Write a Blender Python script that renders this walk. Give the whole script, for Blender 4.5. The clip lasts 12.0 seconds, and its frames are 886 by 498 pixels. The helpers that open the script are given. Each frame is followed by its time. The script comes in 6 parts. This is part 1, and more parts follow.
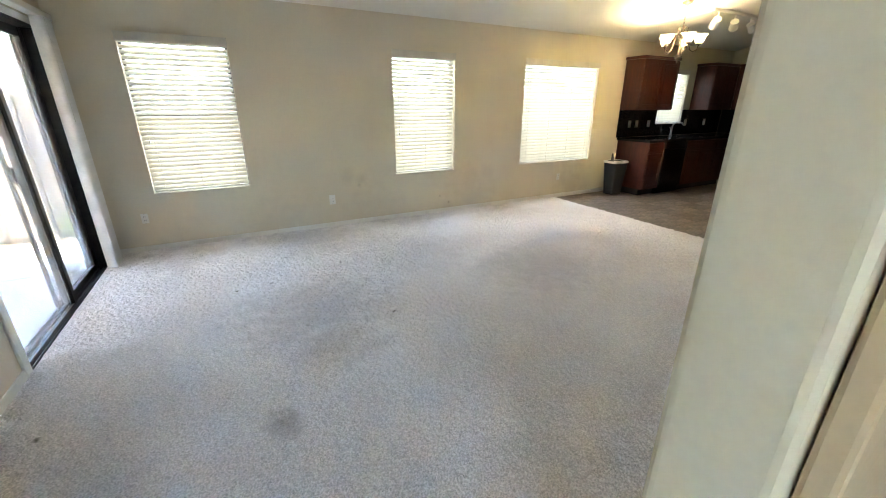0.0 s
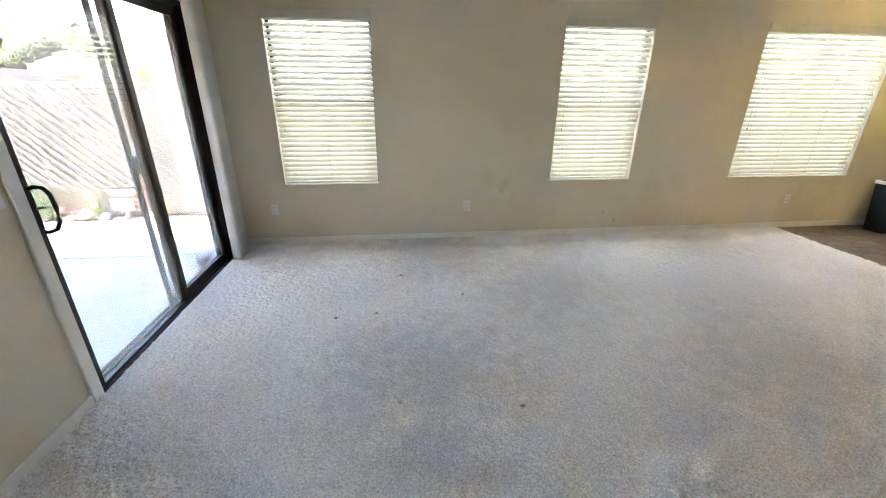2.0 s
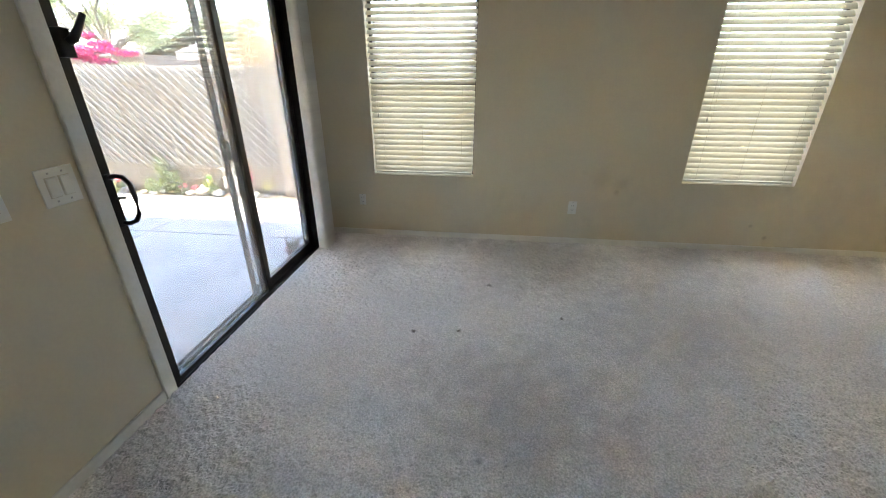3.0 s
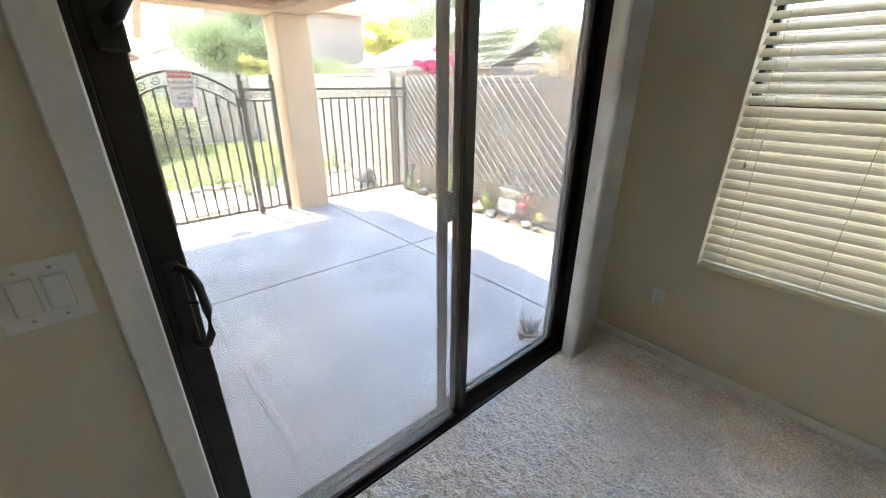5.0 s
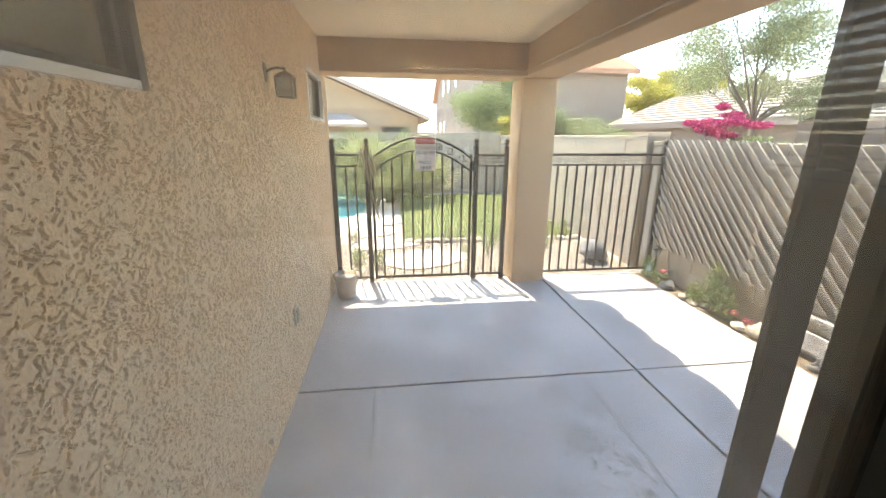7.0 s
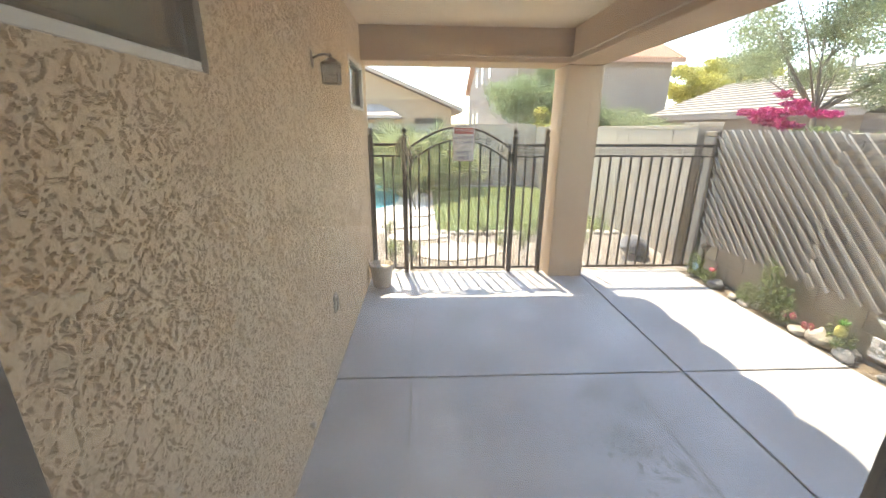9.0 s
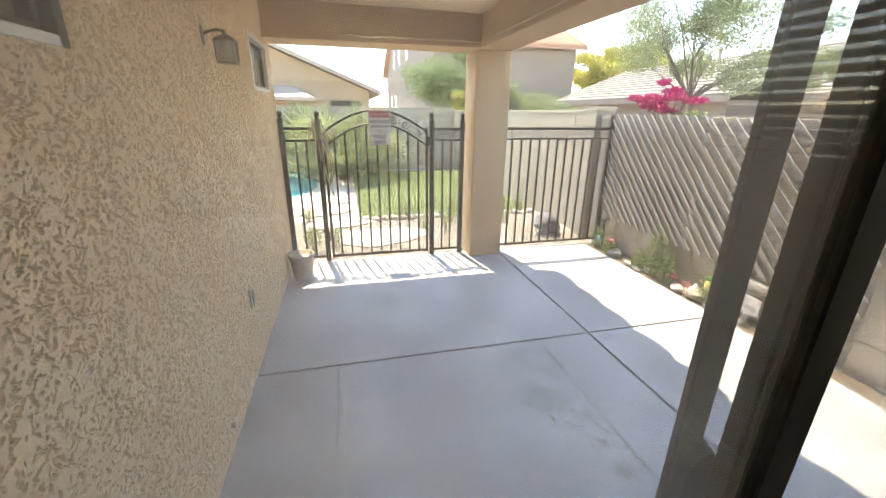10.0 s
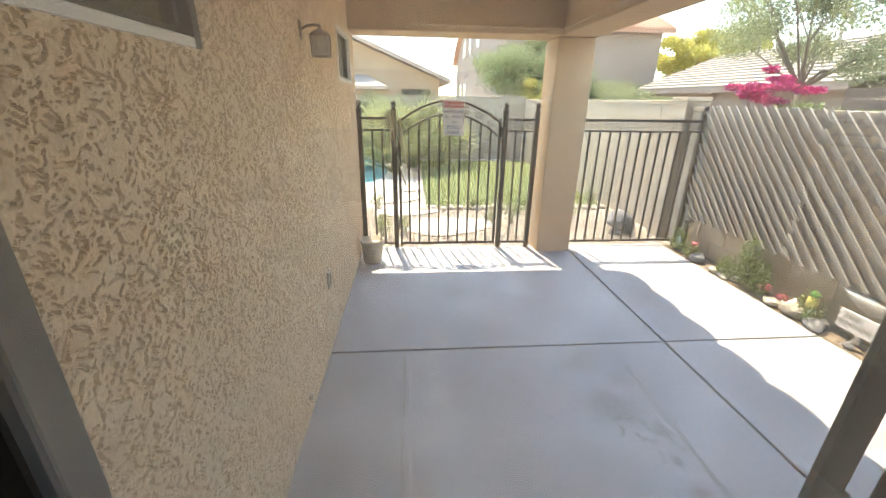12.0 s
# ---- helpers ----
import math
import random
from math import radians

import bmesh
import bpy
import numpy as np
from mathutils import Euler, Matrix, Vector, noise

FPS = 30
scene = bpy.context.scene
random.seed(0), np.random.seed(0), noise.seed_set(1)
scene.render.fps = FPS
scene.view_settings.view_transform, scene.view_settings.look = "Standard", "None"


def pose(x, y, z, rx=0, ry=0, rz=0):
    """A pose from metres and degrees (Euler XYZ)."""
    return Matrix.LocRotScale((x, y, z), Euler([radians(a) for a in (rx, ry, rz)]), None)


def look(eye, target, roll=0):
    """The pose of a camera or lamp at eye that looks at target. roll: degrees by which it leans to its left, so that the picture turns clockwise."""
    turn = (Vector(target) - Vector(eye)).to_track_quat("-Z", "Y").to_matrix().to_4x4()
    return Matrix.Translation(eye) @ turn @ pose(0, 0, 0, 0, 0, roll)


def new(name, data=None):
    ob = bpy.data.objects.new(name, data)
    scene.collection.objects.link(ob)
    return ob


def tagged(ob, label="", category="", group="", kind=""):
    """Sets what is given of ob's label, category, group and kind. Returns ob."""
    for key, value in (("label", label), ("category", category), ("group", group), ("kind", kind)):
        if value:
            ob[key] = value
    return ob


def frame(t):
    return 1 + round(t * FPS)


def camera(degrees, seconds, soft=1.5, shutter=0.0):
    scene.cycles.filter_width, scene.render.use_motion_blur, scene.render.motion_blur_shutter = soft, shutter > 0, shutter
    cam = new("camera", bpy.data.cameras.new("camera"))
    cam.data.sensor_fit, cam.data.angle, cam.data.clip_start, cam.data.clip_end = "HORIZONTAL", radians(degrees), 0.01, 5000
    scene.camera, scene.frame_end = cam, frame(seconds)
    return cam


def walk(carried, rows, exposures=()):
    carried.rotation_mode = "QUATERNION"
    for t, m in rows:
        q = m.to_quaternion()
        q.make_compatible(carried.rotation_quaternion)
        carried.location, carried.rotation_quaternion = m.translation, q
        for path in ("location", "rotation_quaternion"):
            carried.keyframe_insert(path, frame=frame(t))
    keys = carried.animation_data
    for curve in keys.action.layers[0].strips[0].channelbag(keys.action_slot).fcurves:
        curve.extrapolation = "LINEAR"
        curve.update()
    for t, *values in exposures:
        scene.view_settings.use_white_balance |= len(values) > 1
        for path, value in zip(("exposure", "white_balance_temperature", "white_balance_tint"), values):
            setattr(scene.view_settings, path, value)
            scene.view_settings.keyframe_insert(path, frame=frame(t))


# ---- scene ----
cam = camera(97.1, 12.0, soft=1.0)
PATH = [
    (0, (0.004, -0.004, 1.427), (0.878, 1.658, 0.74), 0.0),
    (0.5, (0.147, 0.327, 1.434), (0.897, 2.053, 0.756), 0.0),
    (1, (0.31, 0.6, 1.435), (0.986, 2.35, 0.742), 0.2),
    (1.5, (0.368, 0.823, 1.445), (0.843, 2.63, 0.732), 0.3),
    (2, (0.298, 0.984, 1.432), (0.519, 2.825, 0.683), 0.5),
    (2.5, (0.257, 1.173, 1.421), (0.267, 3.009, 0.627), 0.5),
    (2.7, (0.263, 1.267, 1.417), (0.198, 3.094, 0.608), 0.3),
    (4.3, (0.012, 2.221, 1.439), (-1.031, 3.724, 0.631), 0.5),
    (4.5, (-0.06, 2.371, 1.411), (-1.208, 3.798, 0.607), 0.4),
    (5, (-0.262, 2.71, 1.419), (-1.649, 3.919, 0.636), 0.3),
    (5.5, (-0.515, 2.926, 1.436), (-2.103, 3.902, 0.711), 0.3),
    (6, (-0.717, 3.126, 1.469), (-2.467, 3.839, 0.815), 0.4),
    (6.5, (-0.871, 3.2, 1.515), (-2.732, 3.626, 0.919), 0.2),
    (7, (-0.979, 3.199, 1.536), (-2.885, 3.439, 0.98), 0.4),
    (7.5, (-1.003, 3.189, 1.539), (-2.921, 3.294, 0.983), 0.5),
    (7.7, (-1.001, 3.177, 1.537), (-2.918, 3.231, 0.969), 0.4),
    (9.3, (-1.026, 3.126, 1.507), (-2.926, 3.252, 0.894), 0.5),
    (9.5, (-1.015, 3.137, 1.507), (-2.905, 3.351, 0.887), 0.6),
    (10, (-0.976, 3.171, 1.512), (-2.808, 3.625, 0.85), 0.7),
    (10.5, (-0.945, 3.228, 1.506), (-2.705, 3.88, 0.814), 0.5),
    (11, (-0.962, 3.205, 1.501), (-2.716, 3.873, 0.811), 0.5),
    (11.5, (-0.988, 3.152, 1.505), (-2.837, 3.477, 0.814), 0.5),
    (12, (-1.0, 3.093, 1.532), (-2.861, 3.249, 0.816), 0.9),
]
EXPOSURES = [(0, 6.65, 6950, 12), (1.5, 6.55, 6800, 12), (2.7, 5.95, 7300, 12), (4.3, 5.5, 7500, 12), (5.0, 5.4, 7600, 12), (5.5, 5.25, 7500, 11), (6.0, 5.1, 7900, 11),
             (6.5, 4.7, 9200, 12), (7.0, 4.55, 8300, 12), (7.7, 4.4, 8400, 12), (9.5, 4.4, 7900, 12), (10.5, 4.5, 8300, 12), (11.0, 4.45, 8300, 12), (12, 4.45, 8400, 12)]
walk(cam, [(t, look(eye, target, roll)) for t, eye, target, roll in PATH], EXPOSURES)

# ---- light ----
SUN_WAY = Vector((-0.40, -0.08, 1.0)).normalized()      # towards the sun
world = bpy.data.worlds.new("sky")
scene.world = world
world.use_nodes = True
wt = world.node_tree
sky = wt.nodes.new("ShaderNodeTexSky")
sky.sky_type = "NISHITA"
sky.sun_disc = False
sky.sun_elevation = math.asin(SUN_WAY.z)
sky.sun_rotation = math.atan2(SUN_WAY.x, SUN_WAY.y)
sky.dust_density = 0.25
wt.links.new(sky.outputs["Color"], wt.nodes["Background"].inputs["Color"])
wt.nodes["Background"].inputs["Strength"].default_value = 0.15

sun = new("sun", bpy.data.lights.new("sun", "SUN"))
sun.data.energy, sun.data.angle, sun.data.color = 2.1, radians(0.55), (1.0, 0.93, 0.82)
sun.matrix_world = look(SUN_WAY * 30, (0, 0, 0))


# daylight behind the slat blinds, one lamp in each window's opening
for i, (x0, x1, z0, z1, watts) in enumerate(((-0.76, 0.12, 0.59, 2.03, 0.145), (1.85, 2.71, 0.59, 2.03, 0.17), (3.85, 5.30, 0.59, 2.03, 0.225), (6.87, 7.62, 1.12, 2.01, 0.05))):
    lamp = new("window_daylight", bpy.data.lights.new("window_daylight", "AREA"))
    lamp.data.shape, lamp.data.size, lamp.data.size_y = "RECTANGLE", x1 - x0 - 0.08, z1 - z0 - 0.08
    lamp.data.energy, lamp.data.color = watts, (0.93, 0.97, 1.0)
    lamp.matrix_world = look(((x0 + x1) / 2, 4.895, (z0 + z1) / 2), ((x0 + x1) / 2, 4.0, (z0 + z1) / 2))
# ---- building helpers ----
def mat(name, c1, c2=None, scale=3.0, rough=0.6, metal=0.0, bump=0.0, bscale=60.0, spec=0.4, fine=0.12, stretch=None, kind="noise", vary=0.0, dist=0.01):
    """A procedural surface: two colours mixed by broad stains, fine grain over them, relief, and a little change from piece to piece."""
    m = bpy.data.materials.new(name)
    m.use_nodes = True
    nt = m.node_tree
    p = nt.nodes["Principled BSDF"]
    p.inputs["Roughness"].default_value, p.inputs["Metallic"].default_value = rough, metal
    p.inputs["Specular IOR Level"].default_value = spec
    c2 = c2 or tuple(0.85 * v for v in c1)
    co = nt.nodes.new("ShaderNodeTexCoord").outputs["Object"]
    if stretch:
        mp = nt.nodes.new("ShaderNodeMapping")
        mp.inputs["Scale"].default_value = stretch
        nt.links.new(co, mp.inputs["Vector"])
        co = mp.outputs["Vector"]
    broad = nt.nodes.new("ShaderNodeTexNoise")
    broad.inputs["Scale"].default_value, broad.inputs["Detail"].default_value = scale, 5
    nt.links.new(co, broad.inputs["Vector"])
    ramp = nt.nodes.new("ShaderNodeValToRGB")
    ramp.color_ramp.elements[0].position, ramp.color_ramp.elements[1].position = 0.35, 0.65
    ramp.color_ramp.elements[0].color, ramp.color_ramp.elements[1].color = (*c1, 1), (*c2, 1)
    nt.links.new(broad.outputs["Fac"], ramp.inputs["Fac"])
    grain = nt.nodes.new("ShaderNodeTexNoise")
    grain.inputs["Scale"].default_value, grain.inputs["Detail"].default_value = bscale, 4
    nt.links.new(co, grain.inputs["Vector"])
    hsv = nt.nodes.new("ShaderNodeHueSaturation")
    nt.links.new(ramp.outputs["Color"], hsv.inputs["Color"])
    mr = nt.nodes.new("ShaderNodeMapRange")
    mr.inputs["From Min"].default_value, mr.inputs["From Max"].default_value = 0.3, 0.7
    mr.inputs["To Min"].default_value, mr.inputs["To Max"].default_value = 1 - fine, 1 + fine
    nt.links.new(grain.outputs["Fac"], mr.inputs["Value"])
    value = mr.outputs["Result"]
    if vary:
        info = nt.nodes.new("ShaderNodeObjectInfo")
        vr = nt.nodes.new("ShaderNodeMapRange")
        vr.inputs["To Min"].default_value, vr.inputs["To Max"].default_value = 1 - vary, 1 + vary
        nt.links.new(info.outputs["Random"], vr.inputs["Value"])
        mul = nt.nodes.new("ShaderNodeMath")
        mul.operation = "MULTIPLY"
        nt.links.new(value, mul.inputs[0])
        nt.links.new(vr.outputs["Result"], mul.inputs[1])
        value = mul.outputs["Value"]
    nt.links.new(value, hsv.inputs["Value"])
    nt.links.new(hsv.outputs["Color"], p.inputs["Base Color"])
    if bump:
        h = grain.outputs["Fac"]
        if kind == "cells":
            vo = nt.nodes.new("ShaderNodeTexVoronoi")
            vo.inputs["Scale"].default_value = bscale
            nt.links.new(co, vo.inputs["Vector"])
            h = vo.outputs["Distance"]
        b = nt.nodes.new("ShaderNodeBump")
        b.inputs["Strength"].default_value, b.inputs["Distance"].default_value = bump, dist
        nt.links.new(h, b.inputs["Height"])
        nt.links.new(b.outputs["Normal"], p.inputs["Normal"])
    return m


def glass(name, dust=0.04, tint=(0.85, 0.865, 0.855)):
    """A window pane: see-through and tinted, with a Fresnel reflection and a thin film of dust that also imitates haze.
    """
    m = bpy.data.materials.new(name)
    m.use_nodes = True
    nt = m.node_tree
    nt.nodes.remove(nt.nodes["Principled BSDF"])
    out = nt.nodes["Material Output"]
    clear, gloss, film = nt.nodes.new("ShaderNodeBsdfTransparent"), nt.nodes.new("ShaderNodeBsdfGlossy"), nt.nodes.new("ShaderNodeBsdfTranslucent")
    clear.inputs["Color"].default_value = (*tint, 1)
    gloss.inputs["Roughness"].default_value = 0.02
    film.inputs["Color"].default_value = (0.9, 0.88, 0.84, 1)
    n = nt.nodes.new("ShaderNodeTexNoise")
    n.inputs["Scale"].default_value, n.inputs["Detail"].default_value = 3, 6
    co = nt.nodes.new("ShaderNodeTexCoord")
    nt.links.new(co.outputs["Object"], n.inputs["Vector"])
    r = nt.nodes.new("ShaderNodeMapRange")
    r.inputs["From Min"].default_value, r.inputs["From Max"].default_value = 0.3, 0.75
    r.inputs["To Min"].default_value, r.inputs["To Max"].default_value = dust * 0.6, dust * 1.6
    nt.links.new(n.outputs["Fac"], r.inputs["Value"])
    a, b, fr = nt.nodes.new("ShaderNodeMixShader"), nt.nodes.new("ShaderNodeMixShader"), nt.nodes.new("ShaderNodeLayerWeight")
    pw, sc = nt.nodes.new("ShaderNodeMath"), nt.nodes.new("ShaderNodeMath")
    pw.operation, pw.inputs[1].default_value = "POWER", 5.0
    sc.operation, sc.inputs[1].default_value, sc.inputs[2].default_value = "MULTIPLY_ADD", 0.9, 0.035
    nt.links.new(fr.outputs["Facing"], pw.inputs[0])
    nt.links.new(pw.outputs[0], sc.inputs[0])
    nt.links.new(r.outputs["Result"], a.inputs["Fac"])
    nt.links.new(clear.outputs[0], a.inputs[1])
    nt.links.new(film.outputs[0], a.inputs[2])
    nt.links.new(sc.outputs[0], b.inputs["Fac"])
    nt.links.new(a.outputs[0], b.inputs[1])
    nt.links.new(gloss.outputs[0], b.inputs[2])
    nt.links.new(b.outputs[0], out.inputs["Surface"])
    return m


def thin(name, colour, share, rough=0.6, fine=0.1, scale=20):
    """Thin stuff that lets a share of the light through: leaves, blind slats, lamp shades."""
    m = mat(name, colour, tuple(0.8 * v for v in colour), scale=scale, rough=rough, fine=fine)
    nt = m.node_tree
    p, out = nt.nodes["Principled BSDF"], nt.nodes["Material Output"]
    t, x = nt.nodes.new("ShaderNodeBsdfTranslucent"), nt.nodes.new("ShaderNodeMixShader")
    t.inputs["Color"].default_value = (*colour, 1)
    x.inputs["Fac"].default_value = share
    nt.links.new(p.outputs[0], x.inputs[1])
    nt.links.new(t.outputs[0], x.inputs[2])
    nt.links.new(x.outputs[0], out.inputs["Surface"])
    return m


def box(bm, x0, x1, y0, y1, z0, z1, bevel=0.0, seg=1):
    m = Matrix.LocRotScale(((x0 + x1) / 2, (y0 + y1) / 2, (z0 + z1) / 2), None, (abs(x1 - x0), abs(y1 - y0), abs(z1 - z0)))
    r = bmesh.ops.create_cube(bm, size=1, matrix=m)
    if bevel:
        es = list({e for v in r["verts"] for e in v.link_edges})
        bmesh.ops.bevel(bm, geom=es, offset=bevel, segments=seg, affect="EDGES", profile=0.5)
    return bm


def rod(bm, a, b, r, seg=10, r2=None):
    a, b = Vector(a), Vector(b)
    q = (b - a).to_track_quat("Z", "Y")
    bmesh.ops.create_cone(bm, cap_ends=True, segments=seg, radius1=r, radius2=r if r2 is None else r2, depth=(b - a).length, matrix=Matrix.LocRotScale((a + b) / 2, q, None))
    return bm


def tube(bm, pts, r, seg=8):
    """A round bar along a line of points; r may be a list."""
    pts = [Vector(p) for p in pts]
    rings = []
    for i, p in enumerate(pts):
        d = (pts[min(i + 1, len(pts) - 1)] - pts[max(i - 1, 0)]).normalized()
        q = d.to_track_quat("Z", "Y")
        rr = r[i] if isinstance(r, (list, tuple)) else r
        rings.append([bm.verts.new(p + q @ Vector((rr * math.cos(2 * math.pi * k / seg), rr * math.sin(2 * math.pi * k / seg), 0))) for k in range(seg)])
    for a, b in zip(rings, rings[1:]):
        for k in range(seg):
            bm.faces.new((a[k], a[(k + 1) % seg], b[(k + 1) % seg], b[k]))
    bm.faces.new(rings[0][::-1])
    bm.faces.new(rings[-1])
    return bm


def lathe(bm, profile, centre=(0, 0, 0), seg=20, closed=True):
    """A turned shape round the vertical through centre; profile: (radius, height) rows."""
    cx, cy, cz = centre
    rings = [[bm.verts.new((cx + r * math.cos(2 * math.pi * k / seg), cy + r * math.sin(2 * math.pi * k / seg), cz + h)) for k in range(seg)] for r, h in profile]
    for a, b in zip(rings, rings[1:]):
        for k in range(seg):
            bm.faces.new((a[k], a[(k + 1) % seg], b[(k + 1) % seg], b[k]))
    if closed:
        bm.faces.new(rings[0][::-1])
        bm.faces.new(rings[-1])
    return bm


def ball(bm, c, r, scale=(1, 1, 1), sub=2):
    bmesh.ops.create_icosphere(bm, subdivisions=sub, radius=r, matrix=Matrix.LocRotScale(c, None, scale))
    return bm


def mesh_of(name, bm, material, smooth=False):
    me = bpy.data.meshes.new(name)
    bmesh.ops.recalc_face_normals(bm, faces=bm.faces)
    bm.to_mesh(me)
    bm.free()
    if smooth:
        for f in me.polygons:
            f.use_smooth = True
    me.materials.append(material)
    return me


def root_base(ob):
    at = Vector((0, 0, 0))
    while ob is not None:
        at += ob.location
        ob = ob.parent
    return at


def thing(name, at, label, category, group="", kind=""):
    """An Empty at the base of a thing, which its parts hang on."""
    ob = new(name)
    ob.empty_display_size = 0.05
    ob.location = at
    return tagged(ob, label, category, group, kind)


def part(name, bm, material, parent, label="", smooth=False):
    """One part of a thing, its mesh given in the world's metres."""
    bmesh.ops.translate(bm, verts=bm.verts, vec=-root_base(parent))
    ob = new(name, mesh_of(name, bm, material, smooth))
    ob.parent = parent
    return tagged(ob, label)


def solid(name, bm, material, label, category="", kind="structure", group="", smooth=False, at=(0, 0, 0)):
    """A thing of one mesh."""
    bmesh.ops.translate(bm, verts=bm.verts, vec=-Vector(at))
    ob = new(name, mesh_of(name, bm, material, smooth))
    ob.location = at
    return tagged(ob, label, category or name.split("_")[0], group, kind)


def piece(name, me, parent, at, turn=None):
    """A repeat on shared mesh data, at a place in the world."""
    ob = new(name, me)
    ob.parent = parent
    ob.location = Vector(at) - root_base(parent)
    if turn is not None:
        ob.rotation_euler = turn
    return ob


def slab_wall(axis, w0, w1, u0, u1, z0, z1, holes=()):
    """A wall of some thickness w0 to w1 across the axis 'x' or 'y', from u0 to u1 along, with openings (u0, u1, z0, z1) right through."""
    us = sorted({u0, u1, *[v for h in holes for v in h[:2]]})
    zs = sorted({z0, z1, *[v for h in holes for v in h[2:]]})
    us, zs = [v for v in us if u0 <= v <= u1], [v for v in zs if z0 <= v <= z1]
    bm, memo = bmesh.new(), {}

    def vert(i, j, w):
        if (i, j, w) not in memo:
            memo[i, j, w] = bm.verts.new((w, us[i], zs[j]) if axis == "x" else (us[i], w, zs[j]))
        return memo[i, j, w]

    def full(i, j):
        if not (0 <= i < len(us) - 1 and 0 <= j < len(zs) - 1):
            return False
        cu, cz = (us[i] + us[i + 1]) / 2, (zs[j] + zs[j + 1]) / 2
        return not any(a < cu < b and c < cz < d for a, b, c, d in holes)

    for i in range(len(us) - 1):
        for j in range(len(zs) - 1):
            if not full(i, j):
                continue
            for w in (w0, w1):
                bm.faces.new([vert(i, j, w), vert(i + 1, j, w), vert(i + 1, j + 1, w), vert(i, j + 1, w)])
            for (di, dj), (a, b) in {(-1, 0): ((i, j), (i, j + 1)), (1, 0): ((i + 1, j), (i + 1, j + 1)), (0, -1): ((i, j), (i + 1, j)), (0, 1): ((i, j + 1), (i + 1, j + 1))}.items():
                if not full(i + di, j + dj):
                    bm.faces.new([vert(*a, w0), vert(*b, w0), vert(*b, w1), vert(*a, w1)])
    return bm


def leaves(name, spots, n, size, material, seed, long=1.6, droop=0.3):
    """A crown of n small leaves strewn over lumps (x, y, z, rx, ry, rz), denser towards their skins."""
    rng = np.random.default_rng(seed)
    spots = np.array(spots, float)
    w = spots[:, 3] * spots[:, 4] + spots[:, 3] * spots[:, 5]
    pick = rng.choice(len(spots), n, p=w / w.sum())
    d = rng.normal(size=(n, 3))
    d /= np.linalg.norm(d, axis=1)[:, None]
    c = spots[pick, :3] + d * spots[pick, 3:] * (rng.random((n, 1)) ** 0.4) * rng.uniform(0.75, 1.12, (n, 1))
    a = rng.normal(size=(n, 3))
    a[:, 2] -= droop
    a /= np.linalg.norm(a, axis=1)[:, None]
    b = np.cross(a, rng.normal(size=(n, 3)))
    b /= np.linalg.norm(b, axis=1)[:, None]
    s = size * rng.uniform(0.6, 1.4, (n, 1))
    v = np.stack([c - a * s * long / 2, c + b * s / 2, c + a * s * long / 2, c - b * s / 2], 1).reshape(-1, 3)
    me = bpy.data.meshes.new(name)
    me.from_pydata(v.tolist(), [], np.arange(4 * n).reshape(n, 4).tolist())
    me.materials.append(material)
    return me

# ---- materials ----
M_WALL = mat("painted_wall", (0.70, 0.63, 0.49), (0.66, 0.59, 0.455), scale=0.9, rough=0.75, bump=0.25, bscale=70, fine=0.02, dist=0.004)
# hall tan with the warmth of lamplight mixed into the colour
M_WARM = mat("hall_warm_lit", (0.66, 0.50, 0.32), (0.62, 0.46, 0.29), scale=0.9, rough=0.75, bump=0.25, bscale=70, fine=0.02, dist=0.004)
M_CEIL = mat("ceiling_paint", (0.86, 0.84, 0.78), (0.83, 0.81, 0.75), scale=1.2, rough=0.85, bump=0.3, bscale=90, fine=0.03, dist=0.004)
M_TRIM = mat("white_trim", (0.85, 0.835, 0.79), (0.78, 0.76, 0.70), scale=5, rough=0.45, fine=0.03)
M_PLASTIC = mat("white_plastic", (0.80, 0.79, 0.75), (0.76, 0.75, 0.70), scale=8, rough=0.35, fine=0.02)
M_CARPET = mat("cut_pile_carpet", (0.89, 0.865, 0.86), (0.82, 0.79, 0.78), scale=1.3, rough=0.98, bump=0.6, bscale=130, spec=0.05, fine=0.27, dist=0.006)
M_TILE = mat("stone_vinyl_tile", (0.15, 0.115, 0.085), (0.23, 0.185, 0.14), scale=7, rough=0.42, bump=0.2, bscale=22, fine=0.35, vary=0.28)
M_GROUT = mat("tile_grout", (0.17, 0.14, 0.115), scale=6, rough=0.9)
M_BRONZE = mat("bronze_aluminium", (0.030, 0.026, 0.023), (0.044, 0.038, 0.033), scale=12, rough=0.42, metal=0.35, fine=0.08)
M_BLACK = mat("black_hardware", (0.012, 0.012, 0.013), (0.02, 0.02, 0.02), scale=30, rough=0.32, fine=0.05)
# film adds a veil of haze over the dust; tint dims the outdoors
M_GLASS = glass("door_glass", 0.055, (0.50, 0.515, 0.51))
M_WGLASS = glass("window_glass", 0.02, (0.40, 0.41, 0.41))
M_CLEAR = glass("hall_window_glass", 0.02)
M_SLAT = thin("blind_slat", (0.84, 0.82, 0.72), 0.38, rough=0.5, fine=0.03, scale=4)
M_VANE = thin("vertical_vane", (0.93, 0.90, 0.84), 0.15, rough=0.5, fine=0.04, scale=6)
M_VALANCE = mat("blind_valance", (0.66, 0.62, 0.53), (0.60, 0.56, 0.48), scale=6, rough=0.5, fine=0.03)
M_CORD = mat("blind_cord", (0.75, 0.72, 0.62), scale=10, rough=0.8)
